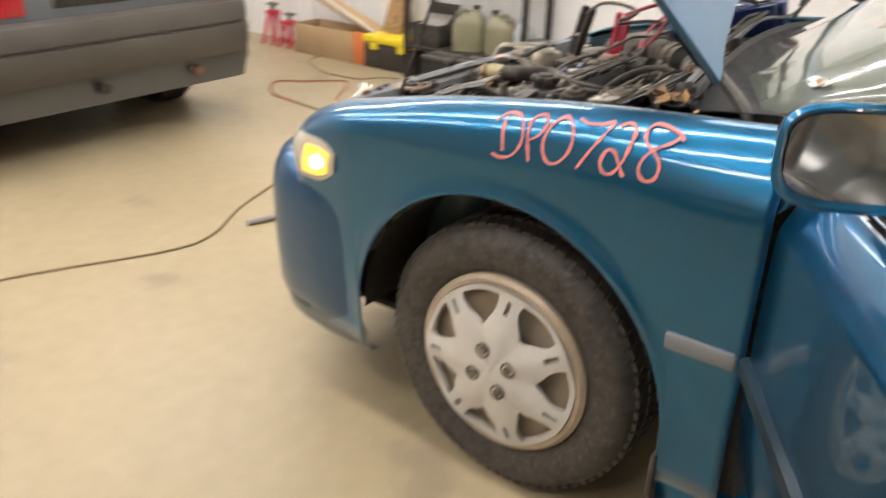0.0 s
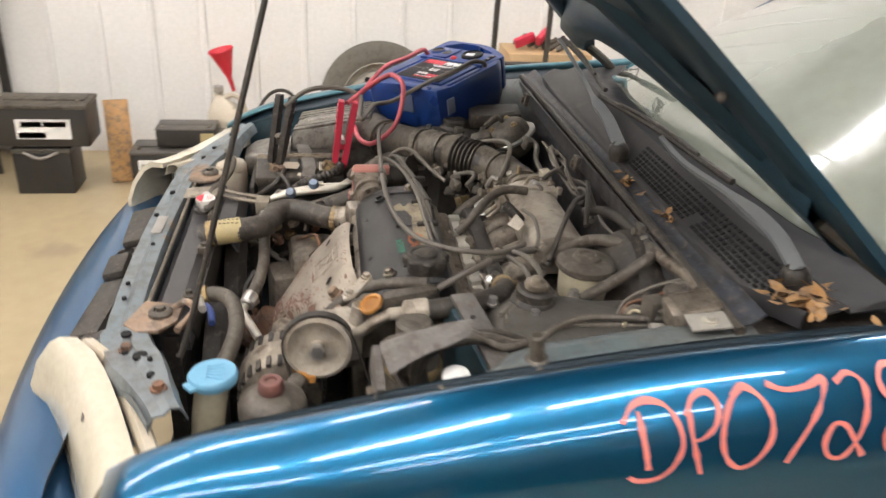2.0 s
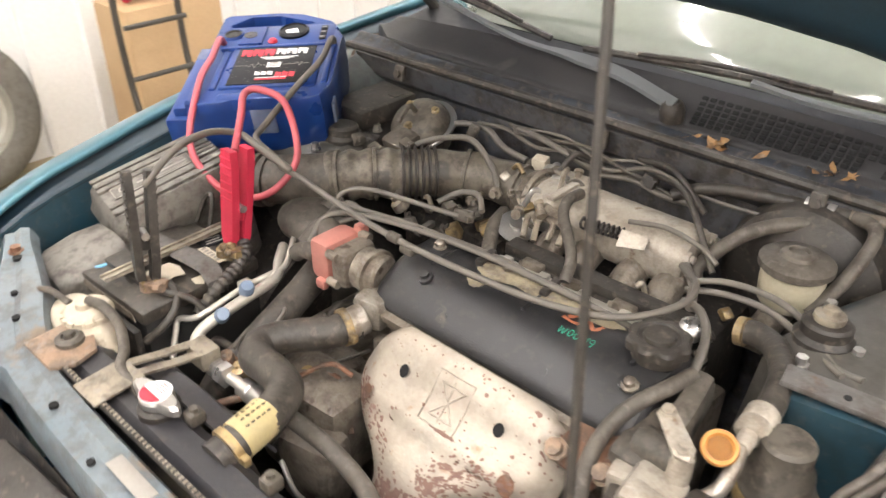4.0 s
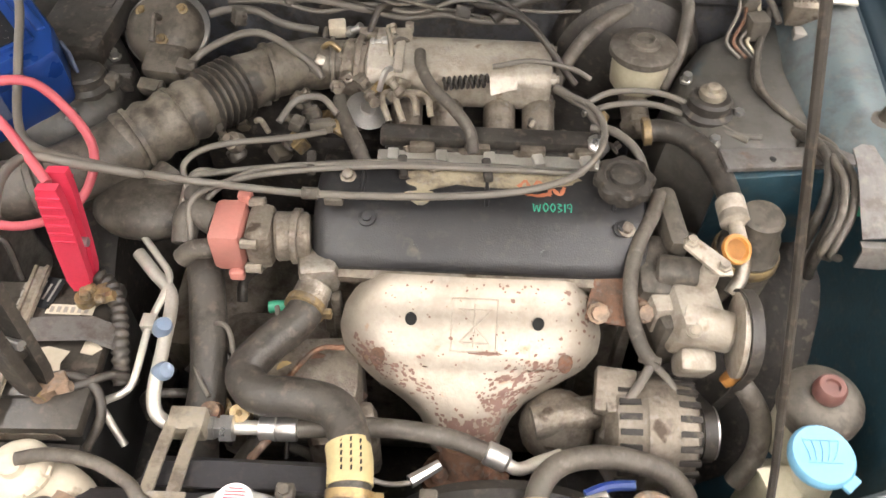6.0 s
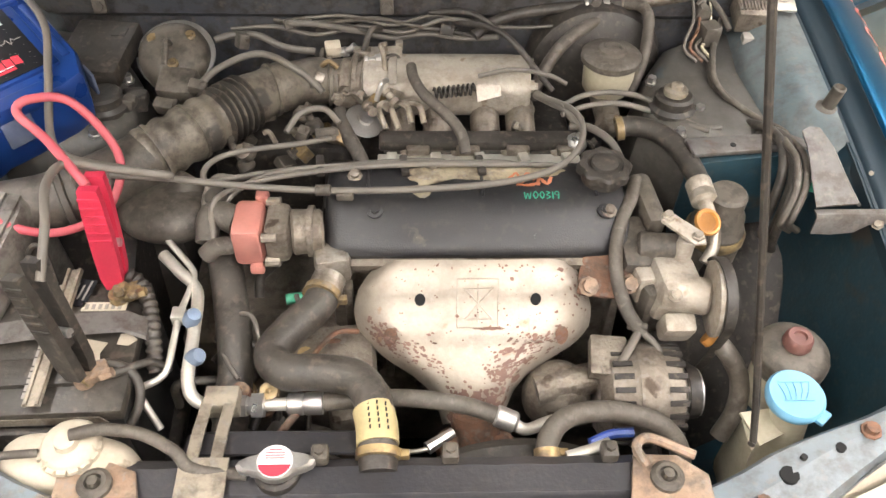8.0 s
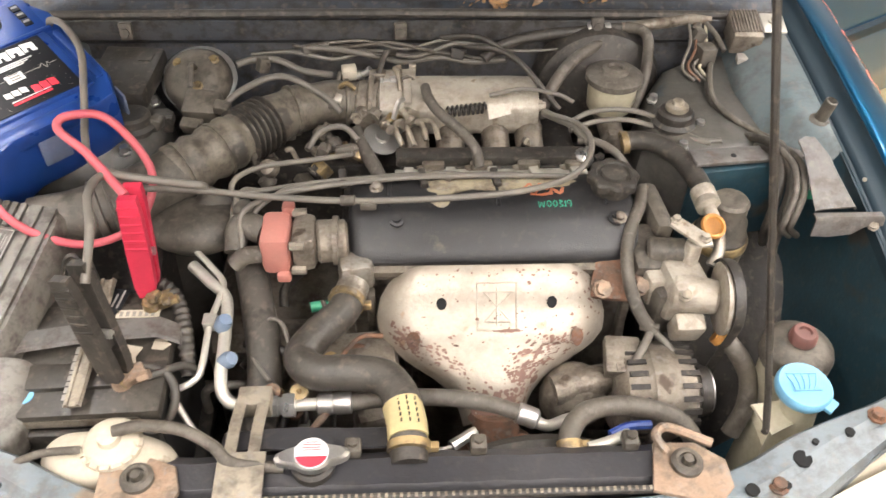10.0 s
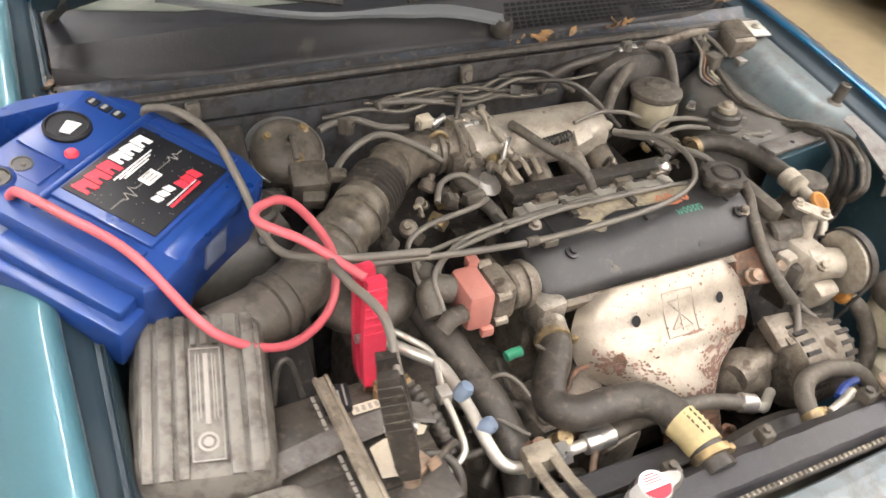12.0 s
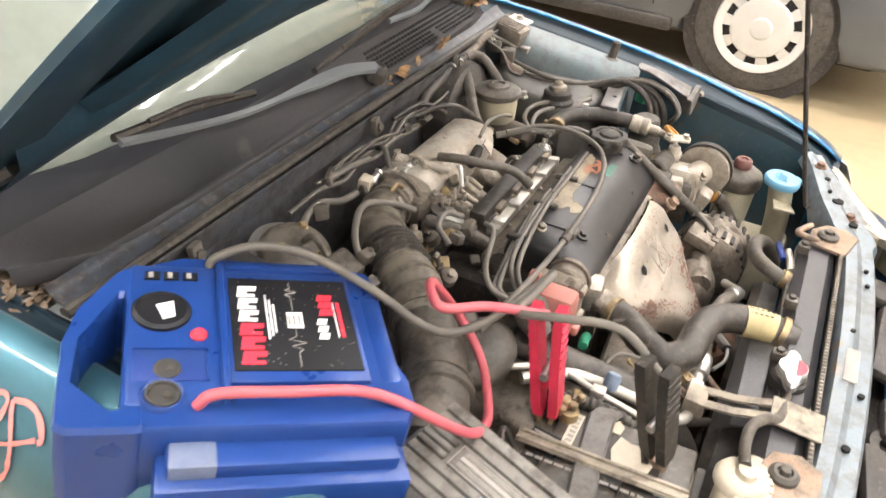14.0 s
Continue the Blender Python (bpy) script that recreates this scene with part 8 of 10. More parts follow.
hose("earth_lead", [(-0.385, -0.478, 0.800), (-0.345, -0.470, 0.802), (-0.316, -0.480, 0.792), (-0.308, -0.505, 0.772), (-0.325, -0.535, 0.745)], 0.006, RUBBER, car, "black earth lead", 10)
hose("earth_lead", [(-0.372, -0.490, 0.798), (-0.335, -0.482, 0.800), (-0.302, -0.46, 0.79), (-0.285, -0.45, 0.76)], 0.0055, RUBBER, car, "", 10)
hose("overflow_hose", [(-0.352, -0.588, 0.832), (-0.320, -0.582, 0.834), (-0.275, -0.585, 0.828), (-0.238, -0.600, 0.815), (-0.215, -0.618, 0.806), (-0.155, -0.622, 0.800)], 0.0075, HOSE, rad, "grey overflow hose", 10)
hose("overflow_breather", [(-0.39, -0.60, 0.815), (-0.43, -0.608, 0.822), (-0.465, -0.615, 0.812)], 0.005, HOSE, car, "", 8)
rnd = random.Random(21)
for k in range(16):
    p = Vector((rnd.uniform(-0.27, -0.08), rnd.uniform(-0.47, -0.30), rnd.uniform(0.62, 0.73)))
    d = Vector((rnd.uniform(-0.1, 0.1), rnd.uniform(-0.1, 0.1), rnd.uniform(-0.06, 0.05)))
    hose("gearbox_wire", [p, p + d * 0.5 + Vector((rnd.uniform(-0.03, 0.03), rnd.uniform(-0.03, 0.03), 0.02)), p + d], rnd.uniform(0.003, 0.008), rnd.choice((WIRE, RUBBER, RUBBER, RUST, HOSE)), eng, "", 8)
for x, y, z, r in ((-0.195, -0.45, 0.70, 0.014), (-0.165, -0.475, 0.70, 0.012), (-0.20, -0.395, 0.715, 0.010), (-0.12, -0.40, 0.71, 0.016)):
    bm = BM()
    lathe(bm, (x, y, z), (0.2, -0.3, 1), [(r, 0), (r, 0.012), (r * 0.7, 0.014), (r * 0.7, 0.02), (0, 0.02)], 12)
    part("gearbox_bolt", bm, random.choice((RUST, BRASS)), eng)
bm = BM()
box(bm, (-0.09, -0.40, 0.66), (0.14, 0.10, 0.14), (0, 0, 5), bev=0.02)
box(bm, (-0.17, -0.36, 0.60), (0.12, 0.16, 0.18), bev=0.03)
box(bm, (-0.04, -0.46, 0.64), (0.09, 0.06, 0.12), (0, 0, 12), bev=0.015)
parts("gearbox_casting", bm, DIRTY_ALLOY, eng)
# clutter of brackets on the inlet side
rnd = random.Random(33)
for k in range(14):
    bm = BM()
    x, y = rnd.uniform(-0.24, -0.03), rnd.uniform(-0.12, 0.0)
    z = 0.80 + rnd.uniform(-0.03, 0.04)
    if k % 3 == 0:
        lathe(bm, (x, y, z), (rnd.uniform(-1, 1), rnd.uniform(-1, 1), 1), [(0.012, 0), (0.015, 0.004), (0.013, 0.018), (0.006, 0.022), (0.006, 0.03), (0, 0.03)], 12)
    else:
        box(bm, (x, y, z), (rnd.uniform(0.015, 0.04), rnd.uniform(0.012, 0.03), rnd.uniform(0.01, 0.025)), (rnd.uniform(-30, 30), rnd.uniform(-30, 30), rnd.uniform(0, 90)), bev=0.003)
    part("inlet_fitting", bm, rnd.choice((DIRTY_ALLOY, GREY_PL, BRASS, HOSE)), eng)
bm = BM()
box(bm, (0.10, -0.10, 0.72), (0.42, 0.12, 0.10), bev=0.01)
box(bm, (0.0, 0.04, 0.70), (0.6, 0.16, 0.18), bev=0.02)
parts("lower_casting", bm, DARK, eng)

# sensors, bolts and thin wires on the block beside the top hose
for x, y, z, mtl in ((-0.154, -0.478, 0.760, BRASS), (-0.190, -0.476, 0.758, RUST), (-0.150, -0.440, 0.770, DIRTY_ALLOY)):
    bm = BM()
    lathe(bm, (x, y, z - 0.020), (0.1, -0.45, 1), [(0.013, 0), (0.013, 0.008), (0.009, 0.010), (0.009, 0.022), (0.0115, 0.023), (0.0115, 0.032), (0.004, 0.033), (0, 0.030)], 14)
    part("sensor", bm, mtl, eng, "grimy threaded sensor")
bm = BM()
box(bm, (-0.219, -0.378, 0.760), (0.026, 0.018, 0.016), (10, 20, 35), bev=0.003)
part("wiring_plug", bm, GREEN, eng, "faded green wiring plug")
hose("sensor_wire", [(-0.213, -0.372, 0.764), (-0.196, -0.378, 0.785), (-0.180, -0.392, 0.790), (-0.168, -0.425, 0.782), (-0.160, -0.455, 0.768)], 0.0032, WIRE, eng, "thin grey sensor wire", 7)
hose("sensor_wire", [(-0.226, -0.384, 0.756), (-0.222, -0.420, 0.762), (-0.206, -0.450, 0.766), (-0.192, -0.470, 0.766)], 0.0030, WIRE, eng, "thin grey sensor wire", 7)
hose("sensor_wire", [(-0.150, -0.430, 0.785), (-0.130, -0.415, 0.800), (-0.118, -0.390, 0.806), (-0.125, -0.360, 0.80)], 0.0034, HOSE, eng, "", 7)

# ---- battery in the car ----
CASE_DUSTY = material("dusty_battery_lid", (0.022, 0.021, 0.020), 0.4, 0, (0.075, 0.064, 0.050), 11, 0.9, 200, 0.11)
bat = thing("car_battery", (-0.425, -0.44, 0.60), "dirty black car battery with a hold-down bar", "car battery")
BA = pose(-0.425, -0.435, 0.0, 0, 0, 2)
bm = BM()
box(bm, (0, 0, 0.68), (0.20, 0.20, 0.20), bev=0.008, m=BA)
part("case", bm, CASE, bat, "black battery case")
bm = BM()
box(bm, (0, 0, 0.784), (0.206, 0.206, 0.022), bev=0.005, m=BA)
box(bm, (-0.01, 0.05, 0.797), (0.15, 0.05, 0.010), bev=0.003, m=BA)
box(bm, (-0.01, -0.045, 0.797), (0.13, 0.04, 0.010), bev=0.003, m=BA)
part("lid", bm, CASE_DUSTY, bat, "dusty black lid with cell covers")
bm = BM()
box(bm, (0.052, 0.053, 0.8035), (0.058, 0.014, 0.0012), (0, 0, -2), m=BA)
prism(bm, [(-0.022, -0.026), (0.010, -0.030), (0.024, -0.012), (0.018, 0.006), (0.023, 0.022), (-0.004, 0.026), (-0.024, 0.018)], BA @ pose(0.044, -0.026, 0.8026, 0, 0, -6), 0.0010)
prism(bm, [(-0.012, -0.008), (0.003, -0.011), (0.013, -0.002), (0.006, 0.004), (0.010, 0.010), (-0.010, 0.008)], BA @ pose(0.090, 0.004, 0.7958, 0, 0, 0), 0.0010)
parts("battery_label", bm, WHITE_PL, bat, "torn dirty paper label")
bm = BM()
box(bm, (0.012, 0.079, 0.8035), (0.046, 0.036, 0.0012), (0, 0, 80), m=BA)
part("battery_sticker", bm, BLACKPRINT, bat, "black printed sticker")
bm = BM()
for k in range(4):
    box(bm, (0.000 + 0.008 * k, 0.079 + 0.002 * (k % 2), 0.8045), (0.034 - 0.005 * (k % 3), 0.0026, 0.0006), (0, 0, 80), m=BA)
for k in range(6):
    box(bm, (0.030 + 0.0085 * k, 0.053 - 0.0003 * k, 0.8046), (0.0045, 0.008, 0.0006), (0, 0, -2), m=BA)
rnd = random.Random(5)
y = 0.094
while y > -0.080:
    ln = rnd.uniform(0.004, 0.012)
    if not 0.0 < y < 0.034:
        box(bm, (-0.0145, y - ln / 2, 0.8025), (0.0045, ln, 0.0006), m=BA)
    y -= ln + 0.0025
parts("sticker_print", bm, GREYPRINT, bat, "unreadable print bar")
# pale lip along the front of the lid
bm = BM()
prism(bm, [(-0.095, -0.004), (0.085, -0.004), (0.075, 0.006), (-0.085, 0.006)], BA @ pose(0, -0.1045, 0.780, 78, 0, 0), 0.0016)
part("pale_lip", bm, DIRTY_ALLOY, bat, "pale lip of the lid")
bm = BM()
lathe(bm, (-0.490, -0.508, 0.795), (0, 0, 1), [(0.012, 0), (0.012, 0.0015), (0, 0.0018)], 20)
part("date_dot", bm, BLUE_CAP, bat, "round blue date sticker")
bm = BM()
sheet(bm, [[BA @ Vector((x, y0 - 0.015, z)), BA @ Vector((x, y0 - 0.013, z + 0.003)), BA @ Vector((x, y0 + 0.013, z + 0.003)), BA @ Vector((x, y0 + 0.015, z))] for x, y0, z in ((-0.110, 0.004, 0.795), (-0.085, 0.008, 0.806), (-0.02, 0.017, 0.8065), (0.03, 0.021, 0.807), (0.085, 0.024, 0.806), (0.112, 0.018, 0.796), (0.116, 0.016, 0.775))], 0.003)
part("hold_down_strap", bm, WING_STEEL, bat, "dull brown-grey hold-down strap")
bm = BM()
for dx in (-0.007, 0.007):
    box(bm, (0.003 + dx, 0.005, 0.8135), (0.005, 0.215, 0.006), bev=0.0015, m=BA)
box(bm, (0.003, 0.005, 0.8115), (0.022, 0.215, 0.003), bev=0.001, m=BA)
part("hold_down_bar", bm, TAN_STEEL, bat, "dusty tan channel bar across the battery")
for p, mt in (((-0.358, -0.368, 0.80), BRASS), ((-0.372, -0.492, 0.795), RUST_PALE)):
    bm = BM()
    lathe(bm, p, (0, 0, 1), [(0.013, 0), (0.012, 0.016), (0, 0.017)], 14)
    box(bm, Vector(p) + Vector((0.012, 0.008, 0.008)), (0.034, 0.022, 0.016), (10, 0, 30), bev=0.003)
    lathe(bm, Vector(p) + Vector((0.022, 0.0, 0.012)), (1, 0.2, 0.3), [(0.007, 0), (0.007, 0.016), (0, 0.016)], 6)
    part("terminal", bm, mt, bat, "corroded battery terminal")
bm = BM()
for k in range(5):
    r2 = random.Random(k + 60)
    ball(bm, (-0.352 + r2.uniform(-0.02, 0.02), -0.362 + r2.uniform(-0.02, 0.02), 0.812 + r2.uniform(-0.004, 0.01)), r2.uniform(0.005, 0.010), 8)
part("corrosion", bm, BRASS, bat, "crusty yellowish corrosion")
bm = BM()
tube(bm, [(-0.49, -0.335, 0.80), (-0.478, -0.318, 0.845), (-0.462, -0.315, 0.848), (-0.452, -0.335, 0.80)], 0.004, 6)
part("lift_strap", bm, BLACK, bat)
bm = BM()
box(bm, (-0.43, -0.545, 0.72), (0.22, 0.012, 0.10), bev=0.003)
box(bm, (-0.43, -0.44, 0.565), (0.24, 0.24, 0.02), bev=0.004)
part("battery_tray", bm, BLACK, bat)

TAPE = material("scuffed_tape", (0.16, 0.18, 0.24), 0.5, 0, (0.10, 0.13, 0.22), 30, 0.9, 200, 0.08)
# ---- blue jump starter lying across the right wing ----
JO = Vector((-0.5637, 0.0062, 1.0077))
JU = Vector((0.6623, -0.7295, -0.1709)).normalized()
JV = Vector((-0.7461, -0.6630, -0.0613))
JV = (JV - JU * JV.dot(JU)).normalized()
JN = JV.cross(JU) if JV.cross(JU).z > 0 else JU.cross(JV)


def starter_frame(su, sv, dv):
    m = Matrix((JU * su, JV * sv, JN)).transposed().to_4x4()
    m.translation = JO + JV * dv
    return m


JM = starter_frame(1.0, 1.06, 0.020)
JL = starter_frame(0.935, 1.27, 0.0)
js = thing("jump_starter", JO - JN * 0.115, "blue portable jump starter lying on the wing", "jump starter")


def jbox(bm, u0, u1, v0, v1, n0, n1, bev=0.008, m=None):
    box(bm, ((u0 + u1) / 2, (v0 + v1) / 2, (n0 + n1) / 2), (u1 - u0, v1 - v0, n1 - n0), bev=bev, m=m or JM)


bm = BM()
# shell: tapered outline, deep body
OUT = [(-0.080, -0.050), (-0.050, -0.062), (0.130, -0.060), (0.172, -0.045), (0.180, -0.015), (0.172, 0.030), (0.172, 0.090), (0.184, 0.120), (0.184, 0.160), (0.170, 0.181), (-0.086, 0.181), (-0.092, 0.172), (-0.092, -0.030)]
loops = []
cu, cv = 0.055, 0.052
for n, k in ((-0.118, 0.93), (-0.112, 0.97), (-0.060, 1.0), (-0.030, 1.0), (-0.009, 0.998), (-0.0045, 0.975), (-0.0035, 0.90)):
    loops.append([JM @ Vector((cu + (u - cu) * k, cv + (v - cv) * k, n)) for u, v in OUT])
rings(bm, loops)
shell = part("shell", bm, JS_BLUE, js, "scuffed blue plastic shell", 40)
# handle: a flat bow round a slanted opening
def outline(poly, c, n=96):
    """Places on a polygon, met by even rays from a point inside it."""
    res = []
    for j in range(n):
        d = Vector((math.cos(2 * math.pi * j / n), math.sin(2 * math.pi * j / n)))
        for (ax, ay), (bx, by) in zip(poly, poly[1:] + poly[:1]):
            e, g = Vector((bx - ax, by - ay)), Vector((ax - c[0], ay - c[1]))
            den = d.x * e.y - d.y * e.x
            if abs(den) < 1e-9:
                continue
            k, w = (g.x * e.y - g.y * e.x) / den, (g.x * d.y - g.y * d.x) / den
            if k > 0 and -1e-6 <= w <= 1 + 1e-6:
                res.append(Vector(c) + d * k)
                break
    return res


HC = Vector((-0.124, 0.085))
BOW = outline([(-0.085, -0.050), (-0.112, -0.040), (-0.152, 0.024), (-0.163, 0.070), (-0.161, 0.172), (-0.152, 0.181), (-0.085, 0.181)], HC)
HOLE = outline([(-0.106, 0.004), (-0.113, 0.004), (-0.1465, 0.070), (-0.1485, 0.122), (-0.116, 0.154), (-0.106, 0.154)], HC)
bm = BM()
loops = []
for line, k, n in ((BOW, 0.985, -0.105), (BOW, 1.0, -0.050), (BOW, 1.0, -0.009), (BOW, 0.96, -0.0035), (HOLE, 1.07, -0.0035), (HOLE, 1.0, -0.009), (HOLE, 0.99, -0.105)):
    loops.append([JM @ Vector((HC.x + (p.x - HC.x) * k, HC.y + (p.y - HC.y) * k, n)) for p in line])
rings(bm, loops, False, True)
part("handle", bm, JS_BLUE, js, "blue carrying handle", 30)
# control face beside the handle
bm = BM()
jbox(bm, -0.104, -0.012, -0.045, 0.156, -0.06, -0.002, 0.006)
jbox(bm, -0.012, -0.004, -0.045, 0.155, -0.03, 0.004, 0.003)
panel = part("control_panel", bm, JS_BLUE, js, "blue control panel")
bm = BM()
lathe(bm, JM @ Vector((-0.070, 0.032, -0.004)), JN, [(0.030, 0), (0.030, 0.006), (0.026, 0.009), (0.0245, 0.006), (0, 0.006)], 36)
g = part("voltmeter", bm, BLACKPRINT, panel, "round black voltmeter")
bm = BM()
prism(bm, [(-0.009, -0.009), (0.009, -0.015), (0.0105, 0.0075), (-0.0015, 0.012)], JM @ pose(-0.067, 0.035, 0.0025), 0.0012)
part("meter_face", bm, WHITE, panel, "white meter face")
for k in range(3):
    bm = BM()
    jbox(bm, -0.088 + 0.020 * k, -0.072 + 0.020 * k, -0.030, -0.018, -0.004, 0.0006, 0.0006)
    win = part("indicator_lamp", bm, BLACKPRINT, panel, "small dark indicator window")
    bm = BM()
    jbox(bm, -0.084 + 0.020 * k, -0.079 + 0.020 * k, -0.0285, -0.0195, 0.0006, 0.0010, 0.0)
    part("indicator_mark", bm, GREYPRINT, win, "pale mark in the window")
bm = BM()
lathe(bm, JM @ Vector((-0.033, 0.065, -0.003)), JN, [(0.0085, 0), (0.009, 0.003), (0.006, 0.007), (0, 0.008)], 18)
part("test_button", bm, REDPRINT, panel, "small red button")
bm = BM()
jbox(bm, -0.096, -0.026, 0.086, 0.126, -0.010, -0.0008, 0.0006)
part("socket_recess", bm, JS_DARK, panel, "greyish inset panel round the upper socket")
bm = BM()
for u0, u1, v0, v1 in ((-0.097, -0.025, 0.0845, 0.0862), (-0.0265, -0.0245, 0.086, 0.127)):
    jbox(bm, u0, u1, v0, v1, -0.006, 0.0016, 0.0007)
parts("recess_rim", bm, JS_BLUE, panel)
for u, v, r, e in ((-0.064, 0.111, 0.0135, 0.0), (-0.068, 0.144, 0.0165, 0.0022)):
    bm = BM()
    lathe(bm, JM @ Vector((u, v, -0.004)), JN, [(r, 0), (r, 0.0042 + e), (r * 0.86, 0.0046 + e), (r * 0.80, 0.0036), (0, 0.0036)], 24)
    sk = part("socket", bm, SOCKET, panel, "round dark power socket")
    bm = BM()
    lathe(bm, JM @ Vector((u + r * 0.2, v, -0.0004)), JN, [(r * 0.22, 0), (r * 0.22, 0.0012), (0, 0.0016)], 14)
    part("socket_pin", bm, HOSE, sk)
bm = BM()
lathe(bm, JM @ Vector((-0.068, 0.144, -0.004)), JN, [(0.0172, 0), (0.0172, 0.0056), (0.0188, 0.0066), (0.0205, 0.0050), (0.0215, 0)], 28)
part("socket_rim", bm, JS_BLUE, panel)
# raised label field
bm = BM()
jbox(bm, -0.006, 0.150, -0.012, 0.125, -0.010, 0.0015, 0.004, m=JL)
jbox(bm, 0.0, 0.15, 0.128, 0.138, -0.012, 0.001, 0.003, m=JL)
jbox(bm, -0.02, 0.14, 0.150, 0.162, -0.02, -0.004, 0.004)
jbox(bm, 0.0, 0.13, -0.052, -0.040, -0.012, 0.000, 0.004)
jbox(bm, 0.150, 0.176, 0.0, 0.13, -0.03, -0.002, 0.006)
part("face_moulding", bm, JS_BLUE, js)
bm = BM()
jbox(bm, 0.0, 0.1435, -0.001, 0.1135, 0.0012, 0.0032, 0.0006, m=JL)
lbl = part("label", bm, BLACKPRINT, js, "black label with plain red and white marks")
bm = BM()
# slanted bars across the label where the name stands: red, then white
def slant(bm, u0, u1, v0, v1, lean=0.003, notch=0.0):
    poly = [(u0 + lean, v0), (u1 + lean, v0), (u1, v1), (u0, v1)]
    if notch:
        poly = [(u0 + lean, v0), (u1 + lean, v0), (u1 + lean * 0.6, v0 + (v1 - v0) * 0.4), (u1 - notch, v0 + (v1 - v0) * 0.45), (u1 - notch, v0 + (v1 - v0) * 0.7), (u1, v0 + (v1 - v0) * 0.72), (u1, v1), (u0, v1)]
    prism(bm, poly, JL @ pose(0, 0, 0.0033), 0.0007)


for v, w in ((0.0925, 0.0150), (0.0755, 0.0150), (0.0590, 0.0145)):
    slant(bm, 0.008, 0.034, v, v + w, notch=0.010)
slant(bm, 0.103, 0.121, 0.020, 0.028)
slant(bm, 0.103, 0.121, 0.0295, 0.0375)
slant(bm, 0.103, 0.121, 0.039, 0.0475)
slant(bm, 0.126, 0.1305, 0.030, 0.075, 0.0)
parts("red_mark", bm, REDPRINT, js, "red bars on the label")
bm = BM()
for v, w in ((0.0425, 0.0140), (0.0265, 0.0145), (0.0105, 0.0145)):
    slant(bm, 0.008, 0.030, v, v + w, notch=0.009)
for k in range(3):
    jbox(bm, 0.0405 + 0.0042 * k, 0.0428 + 0.0042 * k, 0.022 + 0.006 * k, 0.078 - 0.004 * k, 0.0033, 0.0040, 0.0002, m=JL)
for v in (0.052, 0.061, 0.070):
    slant(bm, 0.098, 0.110, v, v + 0.0075)
jbox(bm, 0.1215, 0.1235, 0.030, 0.075, 0.0033, 0.0040, 0.0002, m=JL)
jbox(bm, 0.064, 0.083, 0.044, 0.064, 0.0033, 0.0040, 0.0006, m=JL)
parts("white_mark", bm, WHITE, js, "white bars on the label")
bm = BM()
trace = [(0.0725, 0.004), (0.0725, 0.012), (0.067, 0.014), (0.080, 0.017), (0.066, 0.020), (0.0725, 0.023), (0.0725, 0.042)]
tr2 = [(0.0725, 0.066), (0.0725, 0.074), (0.064, 0.078), (0.083, 0.082), (0.066, 0.086), (0.078, 0.090), (0.0725, 0.094), (0.0725, 0.110)]
for t_ in (trace, tr2):
    for (a, b), (c, d) in zip(t_, t_[1:]):
        tube(bm, [JL @ Vector((a, b, 0.0034)), JL @ Vector((c, d, 0.0034))], 0.0006, 5)
for k in range(3):
    jbox(bm, 0.065 + 0.006 * k, 0.068 + 0.006 * k, 0.048, 0.060, 0.0041, 0.0045, 0.0001, m=JL)
part("trace_mark", bm, GREYPRINT, js, "thin grey pulse trace")
bm = BM()
rnd = random.Random(77)
for k in range(90):
    u, v, a, r = rnd.uniform(0.004, 0.140), rnd.uniform(0.003, 0.110), rnd.uniform(0, 3.1), rnd.uniform(0.0004, 0.0016)
    p, q = Vector((math.cos(a), math.sin(a), 0)) * r, Vector((-math.sin(a), math.cos(a), 0)) * min(r, 0.0005)
    o = Vector((u, v, 0.0041))
    bm.faces.new([bm.verts.new(JL @ (o + d)) for d in (p, q, -p, -q)])
tagged(part("scuff_speck", bm, GREYPRINT, lbl, "pale scuffs on the label"), kind="stuff")
# side storage cheek with scuffed tape
bm = BM()
jbox(bm, -0.074, 0.172, 0.176, 0.222, -0.102, -0.040, 0.005)
jbox(bm, -0.064, 0.160, 0.178, 0.208, -0.050, -0.024, 0.004)
part("side_cheek", bm, JS_BLUE, js, "blue side cheek")
bm = BM()
jbox(bm, -0.060, -0.055, 0.02, 0.05, -0.02, -0.019, 0.0)
jbox(bm, -0.062, -0.018, 0.1790, 0.2092, -0.050, -0.0225, 0.003)
jbox(bm, 0.166, 0.1755, 0.035, 0.075, -0.075, -0.010, 0.002)
jbox(bm, 0.130, 0.158, -0.0630, -0.0585, -0.070, -0.030, 0.002)
parts("tape_patch", bm, TAPE, js, "grey scuffed tape patch")

# leads and clamps of the jump starter
hose("red_lead", [(-0.727, -0.089, 1.000), (-0.715, -0.105, 1.014), (-0.669, -0.153, 1.002), (-0.612, -0.220, 0.985), (-0.546, -0.293, 0.909), (-0.473, -0.294, 0.856), (-0.414, -0.270, 0.848), (-0.378, -0.240, 0.870), (-0.371, -0.201, 0.917), (-0.416, -0.183, 0.987), (-0.459, -0.202, 1.006), (-0.469, -0.224, 1.001), (-0.424, -0.263, 0.989), (-0.368, -0.318, 0.962)], 0.0060, RED_CAB, js, "red clamp lead in a loop", 12, 0.0)
